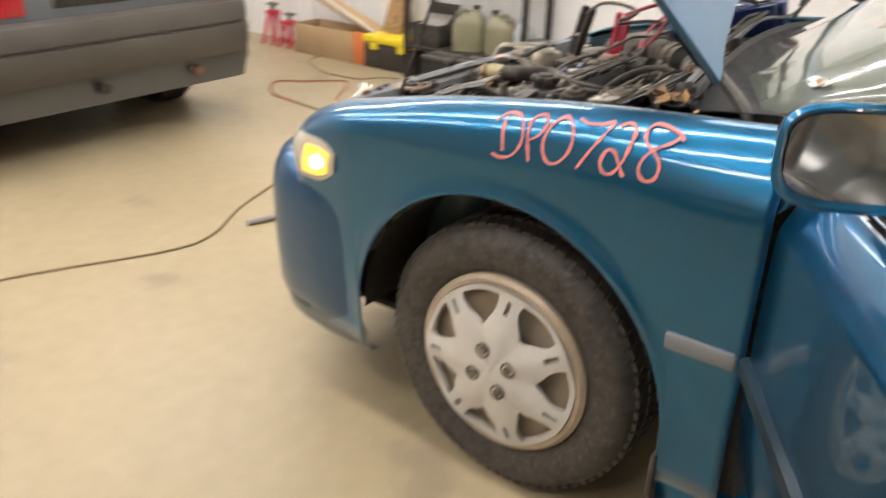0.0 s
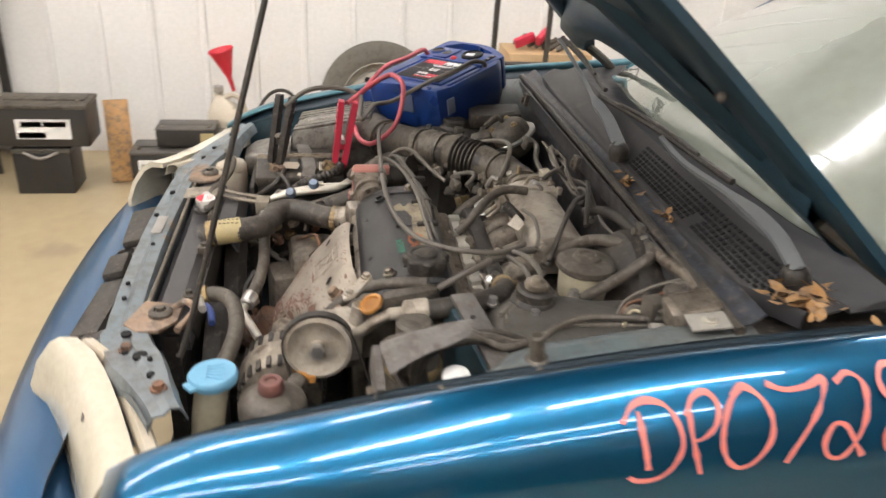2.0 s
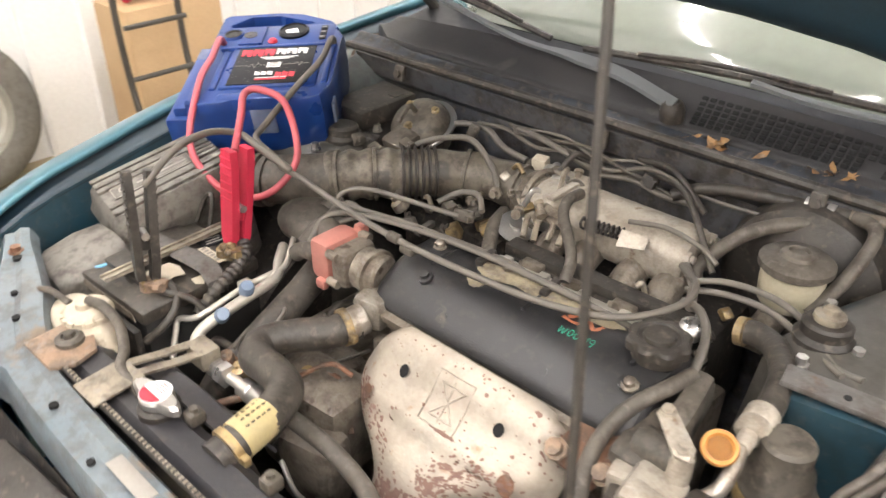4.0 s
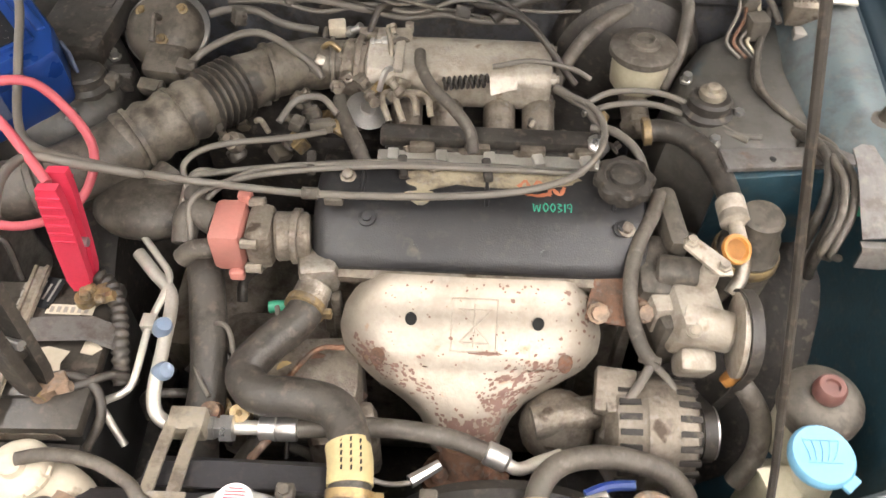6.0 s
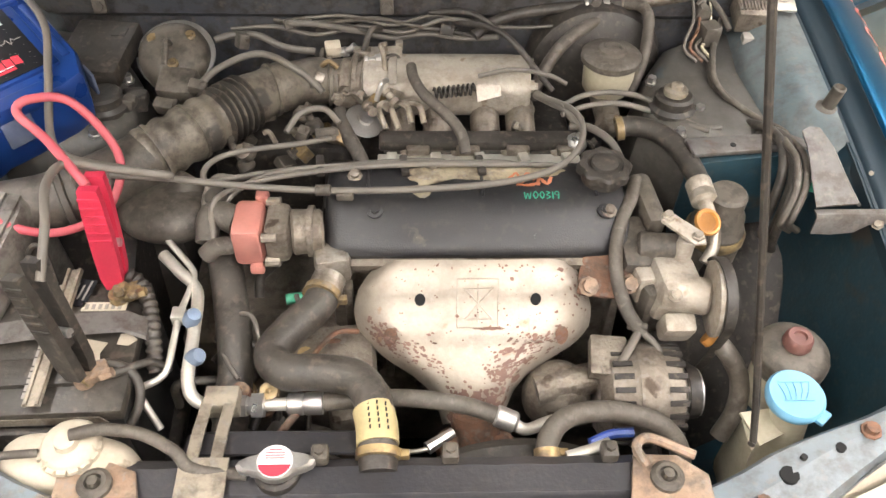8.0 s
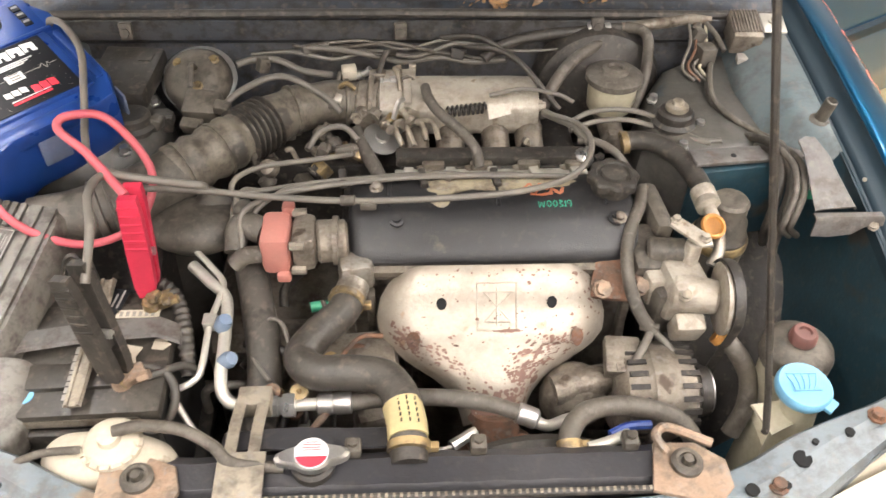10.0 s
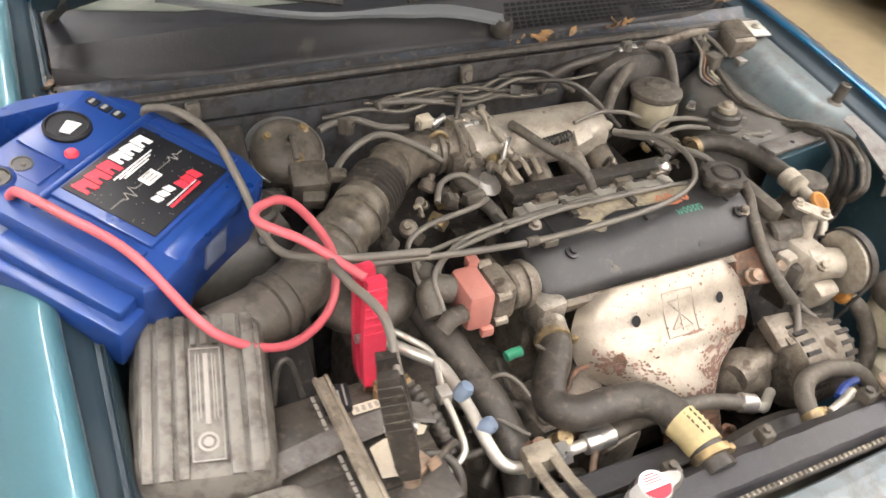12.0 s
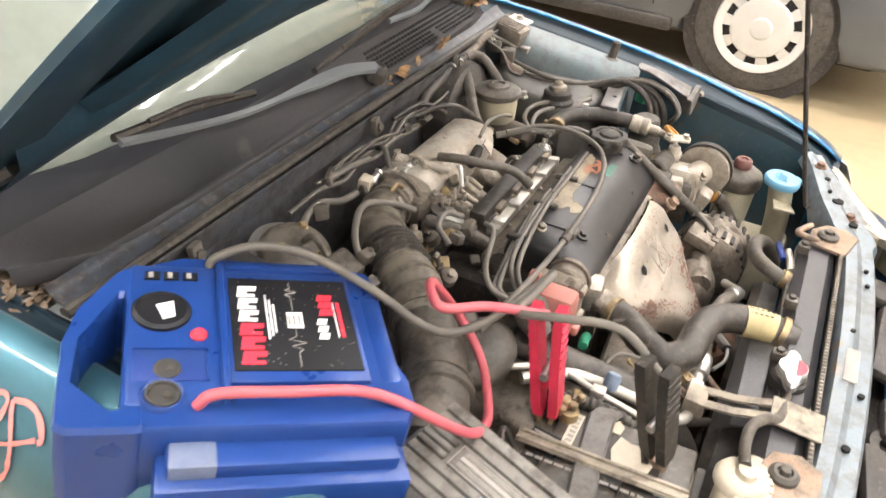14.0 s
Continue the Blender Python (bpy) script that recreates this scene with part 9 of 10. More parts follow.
hose("black_lead", [(-0.555, 0.041, 1.003), (-0.548, 0.034, 1.020), (-0.515, -0.001, 1.030), (-0.481, -0.051, 1.015), (-0.465, -0.124, 0.986), (-0.450, -0.205, 0.946), (-0.410, -0.250, 0.948), (-0.340, -0.272, 0.950), (-0.281, -0.286, 0.951), (-0.276, -0.291, 0.955), (-0.286, -0.293, 0.959), (-0.345, -0.288, 0.964), (-0.398, -0.290, 0.974), (-0.400, -0.345, 0.990), (-0.382, -0.410, 0.988), (-0.384, -0.462, 0.950)], 0.0055, WIRE, js, "grey-black clamp lead", 12, 0.0)


def clamp(at, top, across, mtl, label, tag):
    """A spring clamp: two channel arms, a pin and toothed jaws at the foot."""
    at, top = Vector(at), Vector(top)
    z = (top - at).normalized()
    x = (Vector(across) - z * Vector(across).dot(z)).normalized()
    y = z.cross(x)
    m = Matrix((x, y, z)).transposed().to_4x4()
    m.translation = at
    L = (top - at).length
    first_arm = None
    for s in (-1, 1):
        bm = BM()
        loops = []
        for f, o, w in ((0.0, 0.0095, 0.0105), (0.12, 0.0115, 0.0140), (0.35, 0.0125, 0.0150), (0.55, 0.0132, 0.0150), (0.85, 0.0150, 0.0140), (1.0, 0.0160, 0.0115)):
            loops.append([m @ Vector((s * o - 0.0062, -w, f * L)), m @ Vector((s * o - 0.0068, w, f * L)), m @ Vector((s * o + 0.0068, w, f * L)), m @ Vector((s * o + 0.0062, -w, f * L))])
        rings(bm, loops)
        arm = part("clamp_arm", bm, mtl, js, label, 30)
        bm = BM()
        for k in range(6):
            box(bm, (s * (0.0192 + 0.0005 * k), 0, L * (0.52 + 0.08 * k)), (0.004, 0.0270, 0.004), (0, s * 8, 0), bev=0.001, m=m)
        parts("grip_rib", bm, mtl, arm)
    bm = BM()
    box(bm, (0, 0, L * 0.36), (0.016, 0.020, L * 0.16), bev=0.003, m=m)
    part("clamp_bridge", bm, mtl, js)
    bm = BM()
    cyl(bm, m @ Vector((0, -0.018, L * 0.42)), m @ Vector((0, 0.018, L * 0.42)), 0.006, n=10)
    part("clamp_pin", bm, STEEL, js)
    bm = BM()
    for s in (-1, 1):
        box(bm, (s * 0.008, 0, -0.006), (0.006, 0.018, 0.022), (0, s * 14, 0), bev=0.001, m=m)
    part("clamp_jaw", bm, BRASS, js, "brass toothed jaws")


clamp((-0.367, -0.340, 0.806), (-0.362, -0.316, 0.968), (0.05, -1.0, 0.1), RED_CL, "red plastic clamp arm", "red")
clamp((-0.372, -0.490, 0.812), (-0.398, -0.460, 0.970), (0.30, 1.0, 0.1), BLACK, "black plastic clamp arm", "black")

# ---- crayon lettering on the wings and the windscreen ----
def fender_at(s):
    def at(u, v):
        y = -0.032 + 0.395 * u
        ze = lerp_table(EDGE_Z, y)
        w = -0.05 + 0.87 * (1 - v)
        tab = [(-0.4, 0.73, -0.003, 0.25), (-0.2, 0.736, -0.0048, 0.28), (-0.05, 0.763, -0.02, 0.61), (0.08, 0.7784, -0.0331, 0.72), (0.2, 0.7879, -0.0453, 0.86), (0.32, 0.7944, -0.0574, 0.93), (0.44, 0.7988, -0.0696, 0.96), (0.56, 0.8018, -0.0817, 0.97), (0.7, 0.8049, -0.0959, 0.98), (0.82, 0.8075, -0.108, 0.99), (1.0, 0.809, -0.1262, 1.0), (1.4, 0.8098, -0.1667, 1.0)]
        for a, b in zip(tab, tab[1:]):
            if w <= b[0]:
                break
        k = (w - a[0]) / (b[0] - a[0])
        x, z, nx = (a[i] + (b[i] - a[i]) * k for i in (1, 2, 3))
        dx = lerp_table(SIDE_X, y)
        return (s * (x + dx + 0.0012), y, ze + z * lerp_table(DEPTH, y) + 0.001), Vector((s * nx, 0, math.sqrt(max(0, 1 - nx * nx))))
    return at


WORD = [
    [(0.000, 0.80), (0.030, 0.95), (0.075, 0.985), (0.125, 0.90), (0.155, 0.66), (0.160, 0.40), (0.135, 0.15), (0.095, 0.02), (0.045, 0.01), (0.020, 0.08)],
    [(0.045, 0.90), (0.055, 0.60), (0.065, 0.35), (0.072, 0.16)],
    [(0.180, 0.86), (0.185, 0.60), (0.200, 0.30), (0.215, 0.02)],
    [(0.170, 0.80), (0.195, 0.96), (0.235, 0.99), (0.260, 0.86), (0.250, 0.66), (0.215, 0.52), (0.195, 0.50)],
    [(0.330, 1.00), (0.290, 0.85), (0.270, 0.55), (0.280, 0.25), (0.315, 0.06), (0.360, 0.10), (0.400, 0.35), (0.405, 0.65), (0.380, 0.88), (0.335, 1.00), (0.300, 0.93)],
    [(0.400, 1.00), (0.450, 0.93), (0.510, 0.94), (0.560, 0.98), (0.535, 0.72), (0.500, 0.45), (0.470, 0.20), (0.452, 0.04)],
    [(0.590, 0.95), (0.630, 1.02), (0.668, 0.92), (0.668, 0.62), (0.650, 0.30), (0.615, 0.05), (0.575, 0.05), (0.555, 0.25), (0.575, 0.50), (0.610, 0.48), (0.640, 0.25), (0.668, 0.02)],
    [(0.960, 0.92), (0.930, 0.98), (0.860, 1.04), (0.790, 1.05), (0.765, 0.92), (0.790, 0.74), (0.850, 0.58), (0.890, 0.38), (0.885, 0.14), (0.850, 0.02), (0.805, 0.06), (0.780, 0.24), (0.800, 0.48), (0.850, 0.66), (0.920, 0.80), (0.960, 0.92), (0.975, 0.86)],
]
WORD = [[(a * 1.12 if a < 0.7 else 0.80 + (a - 0.765) * 0.85, b) for a, b in st] for st in WORD]
crayon("crayon_lettering", WORD, fender_at(1), (0.395, 0.115), PINK_P, fl, "pink crayon lettering DP0728", 0.0008, 0.0042)
SCRAWL = [[(0.95, 0.80), (0.80, 0.85), (0.65, 0.90), (0.47, 0.94), (0.38, 0.86), (0.48, 0.62), (0.70, 0.42), (0.90, 0.30)], [(0.33, 0.93), (0.22, 0.75), (0.16, 0.55), (0.18, 0.35), (0.24, 0.15), (0.41, -0.03), (0.57, 0.14), (0.58, 0.30), (0.45, 0.45), (0.17, 0.57), (-0.17, 0.74)], [(0.33, 0.93), (0.12, 0.96), (-0.06, 0.93), (-0.20, 0.85), (-0.26, 0.76), (-0.21, 0.73)]]


def scrawl_at(u, v):
    y = 0.085 + 0.085 * u
    return fender_at(-1)((y + 0.032) / 0.395, v)


crayon("crayon_lettering", SCRAWL, scrawl_at, (0.085, 0.115), PINK_P, fr, "pink crayon scrawl", 0.0042, 0.0036)


def ws_at(u, v):
    x = 0.41 + 0.06 * u - 0.070 * v
    f = 0.26 + 0.29 * u + 0.06 * v
    x0 = x / (1 - 0.17 * f)
    g = glass_at(x0, lerp_table(WS, x0), f)
    return (g[0], g[1], g[2] + 0.004), Vector((0, -0.5, 0.86))


crayon("crayon_lettering", WORD, ws_at, (0.30, 0.11), PINK_P, ws, "faded pink crayon lettering", 0.002, 0.0038)

# dry leaves caught on the cowl
rnd = random.Random(8)


def leaf_heap(cx, cy, cz, n, spread, label, mtl=None, big=1.0):
    bm = BM()
    for k in range(n):
        c = Vector((cx + rnd.gauss(0, spread[0]), cy + rnd.gauss(0, spread[1]), cz + rnd.uniform(0.0, 0.012)))
        m = Matrix.Translation(c) @ Euler((rnd.uniform(-0.7, 0.7), rnd.uniform(-0.7, 0.7), rnd.uniform(0, 6.3))).to_matrix().to_4x4()
        s = rnd.uniform(0.006, 0.016) * big
        vs = [bm.verts.new(m @ Vector((x * s, y * s, z * s))) for x, y, z in ((-1, 0, 0.2), (-0.4, 0.45, 0), (0.3, 0.4, 0.15), (1.1, 0, 0.3), (0.3, -0.4, 0.1), (-0.4, -0.45, 0.05))]
        bm.faces.new(vs)
    return solid("dry_leaves", bm, mtl or LEAF, label, "leaves", kind="stuff")


leaf_heap(0.155, 0.178, 0.970, 16, (0.035, 0.005), "few dry orange leaves on the cowl edge")
leaf_heap(0.335, 0.185, 0.972, 9, (0.016, 0.006), "few dry orange leaves on the cowl grille")
leaf_heap(0.626, 0.272, 0.982, 60, (0.020, 0.026), "heap of dry tan leaves in the cowl corner", big=1.25)
leaf_heap(-0.635, 0.250, 0.945, 190, (0.030, 0.040), "brown leaf litter in the wing corner", LITTER, 0.8)

# ---- along the west wall: spare batteries, a rack, jugs, a wheel ----
OLIVE = material("olive_jug", (0.17, 0.16, 0.085), 0.5, 0, (0.23, 0.21, 0.13), 8, 0.8, 150, 0.05)
CLEAR_J = material("cloudy_jug", (0.42, 0.45, 0.46), 0.3, 0, (0.34, 0.36, 0.36), 8, 0.8, 150, 0.05)
BRIGHT_Y = material("bright_yellow", (0.85, 0.66, 0.02), 0.45, 0, (0.72, 0.55, 0.03), 15, 0.8, 200, 0.03)
RACK = material("rack_steel", (0.045, 0.042, 0.04), 0.45, 0.4, (0.10, 0.09, 0.075), 9, 0.8, 200, 0.05)
FUNNEL = material("red_plastic", (0.66, 0.025, 0.045), 0.4, 0, (0.56, 0.03, 0.05), 9, 0.8, 200, 0.03)
DUST_TYRE = material("dusty_tyre", (0.092, 0.085, 0.070), 0.8, 0, (0.14, 0.128, 0.105), 8, 0.8, 200, 0.2, grime=0.5)
DUST_RIM = material("dusty_steel_wheel", (0.37, 0.355, 0.31), 0.55, 0.3, (0.28, 0.26, 0.215), 9, 0.8, 200, 0.08, third=(0.17, 0.11, 0.06), third_at=0.66, grime=0.5)
CORD = material("orange_cord", (0.42, 0.13, 0.045), 0.6, 0, (0.34, 0.14, 0.06), 12, 0.8, 200, 0.03)
TAN_CORD = material("brown_cord", (0.26, 0.18, 0.09), 0.6, 0, (0.2, 0.15, 0.08), 12, 0.8, 200, 0.03)
BOX_ORANGE = material("orange_carton_end", (0.75, 0.20, 0.045), 0.65, 0, (0.66, 0.2, 0.06), 8, 0.8, 150, 0.05)


def battery(lo, hi, label, case=CASE, top=CASE_TOP, stripes=(), yaw=0.0, handle=False):
    """A car battery between two corners; stripes are (share from, share to, height from, height to, material) on its room side."""
    lo, hi = Vector(lo), Vector(hi)
    c, s = (lo + hi) / 2, hi - lo
    ob = thing("spare_battery", (c.x, c.y, lo.z), label, "battery", "spare batteries")
    m = pose(c.x, c.y, lo.z, 0, 0, yaw)
    bm = BM()
    box(bm, (0, 0, s.z * 0.42), (s.x, s.y, s.z * 0.84), bev=0.006, m=m)
    part("case", bm, case, ob)
    bm = BM()
    box(bm, (0, 0, s.z * 0.885), (s.x + 0.006, s.y + 0.006, s.z * 0.09), bev=0.005, m=m)
    box(bm, (-s.x * 0.12, 0, s.z * 0.945), (s.x * 0.5, s.y * 0.9, s.z * 0.05), bev=0.004, m=m)
    part("lid", bm, top, ob)
    for sy in (-1, 1):
        bm = BM()
        lathe(bm, m @ Vector((s.x * 0.3, sy * s.y * 0.4, s.z * 0.92)), (0, 0, 1), [(0.011, 0), (0.009, s.z * 0.08)], 12)
        part("terminal", bm, DIRTY_ALLOY, ob, "grey lead terminal post")
    for a, b, z0, z1, mt in stripes:
        bm = BM()
        box(bm, (s.x / 2 + 0.0015, s.y * ((a + b) / 2 - 0.5), s.z * (z0 + z1) / 2), (0.003, s.y * (b - a), s.z * (z1 - z0)), m=m)
        part("sticker", bm, mt, ob)
    if handle:
        bm = BM()
        tube(bm, [m @ Vector((s.x / 2, -s.y * 0.3, s.z * 0.86)), m @ Vector((s.x / 2 + 0.02, 0, s.z * 0.76)), m @ Vector((s.x / 2, s.y * 0.3, s.z * 0.86))], 0.007, 8)
        part("strap", bm, GREYPRINT, ob, "grey carrying strap")
    return ob


def jug(at, size, body, label, cap=None, sticker=None, yaw=0.0):
    """An oil jug with a side handle and a neck; size (depth, width, height)."""
    sx, sy, sz = size
    ob = thing("oil_jug", at, label, "jug", "oil jugs")
    m = pose(*at, 0, 0, yaw)
    bm = BM()
    loops = []
    for z, k, off in ((0, 0.9, 0), (0.02, 1, 0), (0.62, 1, 0), (0.76, 0.86, -0.05), (0.88, 0.4, -0.16), (0.93, 0.22, -0.2), (1.0, 0.2, -0.2)):
        loops.append([m @ Vector((sx / 2 * k * (abs(math.cos(q)) ** 0.4) * math.copysign(1, math.cos(q)), sy * off + sy / 2 * k * (abs(math.sin(q)) ** 0.4) * math.copysign(1, math.sin(q)), sz * z)) for q in [2 * math.pi * i / 20 for i in range(20)]])
    rings(bm, loops)
    part("body", bm, body, ob)
    bm = BM()
    tube(bm, [m @ Vector((0, -sy * 0.12, sz * 0.9)), m @ Vector((0, sy * 0.2, sz * 0.95)), m @ Vector((0, sy * 0.42, sz * 0.82)), m @ Vector((0, sy * 0.44, sz * 0.6))], 0.013, 8)
    part("handle", bm, body, ob)
    bm = BM()
    cyl(bm, m @ Vector((0, -sy * 0.2, sz * 0.98)), m @ Vector((0, -sy * 0.2, sz * 1.06)), sy * 0.13, n=14, bev=0.003)
    part("cap", bm, cap or BLACK, ob)
    if sticker:
        for i, mt in enumerate(sticker):
            bm = BM()
            h = 0.5 / len(sticker)
            box(bm, (sx / 2 + 0.001, 0, sz * (0.08 + h * (i + 0.5))), (0.004, sy * 0.8, sz * h), m=m)
            part("sticker", bm, mt, ob)
    return ob


# the rack
rack = thing("shelf_rack", (-2.57, -2.42, 0), "dark steel shelf rack against the white wall", "shelf")
for px in (-2.42, -2.72):
    for py in (-2.93, -1.95):
        bm = BM()
        prism(bm, [(0, 0), (0.034, 0), (0.034, 0.004), (0.004, 0.004), (0.004, 0.034), (0, 0.034)], pose(px - 0.017, py - 0.017, 0), 1.75)
        part("post", bm, RACK, rack)
for pz in (0.22, 0.86, 1.5):
    bm = BM()
    box(bm, (-2.57, -2.44, pz), (0.33, 1.02, 0.028), bev=0.003)
    part("board", bm, RACK if pz > 0.3 else DARK, rack)

battery((-2.395, -2.33, 0), (-2.21, -2.02, 0.255), "black car battery with a yellow striped label on the floor", stripes=((0.12, 0.68, 0.42, 0.52, BRIGHT_Y), (0.16, 0.62, 0.56, 0.68, YELLOW)))
battery((-2.395, -2.63, 0), (-2.21, -2.37, 0.245), "plain black car battery on the floor", yaw=-3)
battery((-2.36, -1.78, 0), (-2.175, -1.53, 0.235), "small black car battery with a strap under a larger one", handle=True)
battery((-2.36, -1.83, 0.235), (-2.155, -1.43, 0.44), "large grey-lidded battery with a red and yellow label", CASE, GREY_PL, ((0.24, 0.82, 0.18, 0.62, WHITE), (0.26, 0.55, 0.2, 0.33, BRIGHT_Y), (0.30, 0.52, 0.45, 0.57, GREYPRINT), (0.53, 0.78, 0.45, 0.57, REDPRINT)))
battery((-2.44, -1.29, 0), (-2.25, -0.94, 0.19), "black battery with a white label beside the wall", stripes=((0.1, 0.9, 0.28, 0.72, WHITE), (0.14, 0.62, 0.52, 0.62, GREYPRINT), (0.14, 0.8, 0.33, 0.42, PIPE_BLUE)))
battery((-2.44, -1.17, 0.19), (-2.29, -0.90, 0.285), "flat black battery lying on another battery", stripes=((0.75, 0.98, 0.2, 0.7, YELLOW),))
battery((-2.62, -2.30, 0.875), (-2.44, -2.02, 1.07), "black car battery on the shelf rack", stripes=((0.15, 0.8, 0.2, 0.6, WHITE),))
battery((-2.62, -2.70, 0.875), (-2.44, -2.40, 1.07), "black car battery on the shelf rack")

tool = thing("tool_case", (-2.56, -3.14, 0), "black plastic tool case with a bright yellow lid", "tool case")
bm = BM()
box(bm, (-2.56, -3.14, 0.09), (0.22, 0.48, 0.18), bev=0.01)
part("body", bm, BLACK, tool)
bm = BM()
box(bm, (-2.56, -3.14, 0.213), (0.23, 0.49, 0.06), bev=0.014)
part("lid", bm, BRIGHT_Y, tool, "bright yellow lid")
for sy in (-0.13, 0.13):
    bm = BM()
    box(bm, (-2.446, -3.14 + sy, 0.165), (0.012, 0.07, 0.05), bev=0.003)
    part("latch", bm, BRIGHT_Y, tool)

jug((-2.54, -2.21, 0.234), (0.13, 0.20, 0.28), OLIVE, "olive oil jug lying in dust on the rack", yaw=20)
jug((-2.53, -2.46, 0.234), (0.14, 0.22, 0.29), OLIVE, "large olive oil jug with a side handle on the rack", yaw=200)
jug((-2.55, -2.03, 0.234), (0.11, 0.12, 0.25), CLEAR_J, "clear plastic jug with a blue cap on the rack", BLUE_CAP)
jug((-2.52, -0.86, 0), (0.13, 0.19, 0.40), WHITE_PL, "white oil jug with a black and yellow label", GREYPRINT, (BLACKPRINT, BRIGHT_Y, GREYPRINT), yaw=-6)

bm = BM()
lathe(bm, (-2.52, -0.824, 0.40), (0.02, -0.25, 1), [(0.008, 0.0), (0.012, 0.07), (0.058, 0.20), (0.062, 0.205), (0.06, 0.212), (0.054, 0.2), (0.009, 0.075)], 20)
solid("funnel", bm, FUNNEL, "red plastic funnel standing in a white jug", "funnel")

bin_ = thing("parts_crate", (-2.56, -2.78, 0.234), "open black crate with a pale folded sheet inside", "crate")
bm = BM()
for c, s in (((-2.56, -2.78, 0.24), (0.24, 0.24, 0.012)), ((-2.44, -2.78, 0.31), (0.01, 0.25, 0.15)), ((-2.68, -2.78, 0.37), (0.01, 0.25, 0.27)), ((-2.56, -2.90, 0.31), (0.24, 0.01, 0.15)), ((-2.56, -2.66, 0.31), (0.24, 0.01, 0.15))):
    box(bm, c, s, bev=0.002)
part("crate", bm, BLACK, bin_)
bm = BM()
box(bm, (-2.55, -2.78, 0.385), (0.2, 0.2, 0.02), (0, 24, 6), 0.004)
part("folded_sheet", bm, GREYPRINT, bin_, "pale folded sheet")

bm = BM()
box(bm, (-2.36, -1.352, 0.195), (0.02, 0.11, 0.39), (0, -10, 12), 0.002)
solid("plywood_offcut", bm, WOOD, "raw plywood offcut leaning beside the batteries", "board")

# carton with long pieces in it, and red stands beyond
carton = thing("carton", (-2.6, -3.76, 0), "long open brown carton with an orange end", "box")
bm = BM()
for c, s in (((-2.6, -3.76, 0.006), (0.28, 0.76, 0.01)), ((-2.46, -3.80, 0.115), (0.006, 0.66, 0.23)), ((-2.74, -3.76, 0.115), (0.006, 0.76, 0.23)), ((-2.6, -4.14, 0.115), (0.28, 0.006, 0.23)), ((-2.6, -3.38, 0.115), (0.28, 0.006, 0.23))):
    box(bm, c, s, bev=0.001)
parts("carton_wall", bm, CARDB, carton)
bm = BM()
box(bm, (-2.456, -3.43, 0.125), (0.006, 0.115, 0.24), bev=0.001)
part("carton_end", bm, BOX_ORANGE, carton, "orange printed end of the carton")
bm = BM()
box(bm, (-2.60, -3.62, 0.33), (0.14, 0.88, 0.02), (-21, 12, 0), 0.003)
solid("leaning_panel", bm, CARDB, "tan board with a white edge lying in the carton", "board")
bm = BM()
box(bm, (-2.53, -3.62, 0.352), (0.012, 0.88, 0.014), (-21, 0, 0), 0.002)
solid("white_strip", bm, WHITE, "white edging strip on the tan board", "strip")
bm = BM()
box(bm, (-2.64, -3.20, 0.40), (0.05, 0.16, 0.34), (-14, -8, 0), 0.004)
solid("board_offcut", bm, WOOD, "brown board offcut standing behind the tool case", "board")
for k, (sy, sz) in enumerate(((-4.30, 0.20), (-4.50, 0.26))):
    st = thing("red_jack_stand", (-2.56, sy, 0), "red steel jack stand beside the wall", "jack stand", "jack stands")
    bm = BM()
    for q in range(4):
        a = math.radians(45 + 90 * q)
        cyl(bm, (-2.56 + 0.10 * math.cos(a), sy + 0.09 * math.sin(a), 0), (-2.56 + 0.03 * math.cos(a), sy + 0.03 * math.sin(a), sz), 0.014, n=8)
    box(bm, (-2.56, sy, sz), (0.09, 0.09, 0.03), bev=0.004)
    part("frame", bm, FUNNEL, st)
    bm = BM()
    cyl(bm, (-2.56, sy, sz - 0.08), (-2.56, sy, sz + 0.06), 0.018, n=10)
    box(bm, (-2.56, sy, sz + 0.065), (0.05, 0.09, 0.02), bev=0.004)
    part("ratchet_bar", bm, DIRTY_ALLOY, st, "grey ratchet bar")

# a sheet with red print low on the wall and the steel uprights beside it
sign = thing("wall_sign", (WX + 0.02, -4.62, 0.42), "white wall sign with a worn red band", "sign")
bm = BM()
box(bm, (WX + 0.021, -4.62, 0.56), (0.006, 0.46, 0.30), bev=0.002)
part("board", bm, WHITE, sign)
for z in (0.60, 0.55):
    bm = BM()
    box(bm, (WX + 0.026, -4.62, z), (0.003, 0.38, 0.026))
    part("print_bar", bm, PINK_P, sign)

# spare wheel against the wall
spare = thing("stored_wheel", (-2.66, -0.10, 0), "dusty spare steel wheel leaning on the white wall", "wheel")
wc, wa = Vector((-2.655, -0.10, 0.318)), Vector((1, 0.0, 0.22)).normalized()
bm = BM()
lathe(bm, wc - wa * 0.06, wa, [(0.185, 0.004), (0.25, 0.0), (0.295, 0.018), (0.307, 0.03), (0.307, 0.09), (0.295, 0.104), (0.25, 0.122), (0.205, 0.118), (0.19, 0.108)], 44, True)
part("tyre", bm, DUST_TYRE, spare)
bm = BM()
lathe(bm, wc, wa, [(0.19, -0.03), (0.2, 0.052), (0.193, 0.056), (0.18, 0.02), (0.165, 0.012), (0.15, 0.022), (0.10, 0.028), (0.08, 0.012), (0.06, 0.006), (0.032, 0.01), (0.03, 0.0)], 44)
rim = part("rim", bm, DUST_RIM, spare, "dusty grey steel rim")
ax, ay, az = basis(wa)
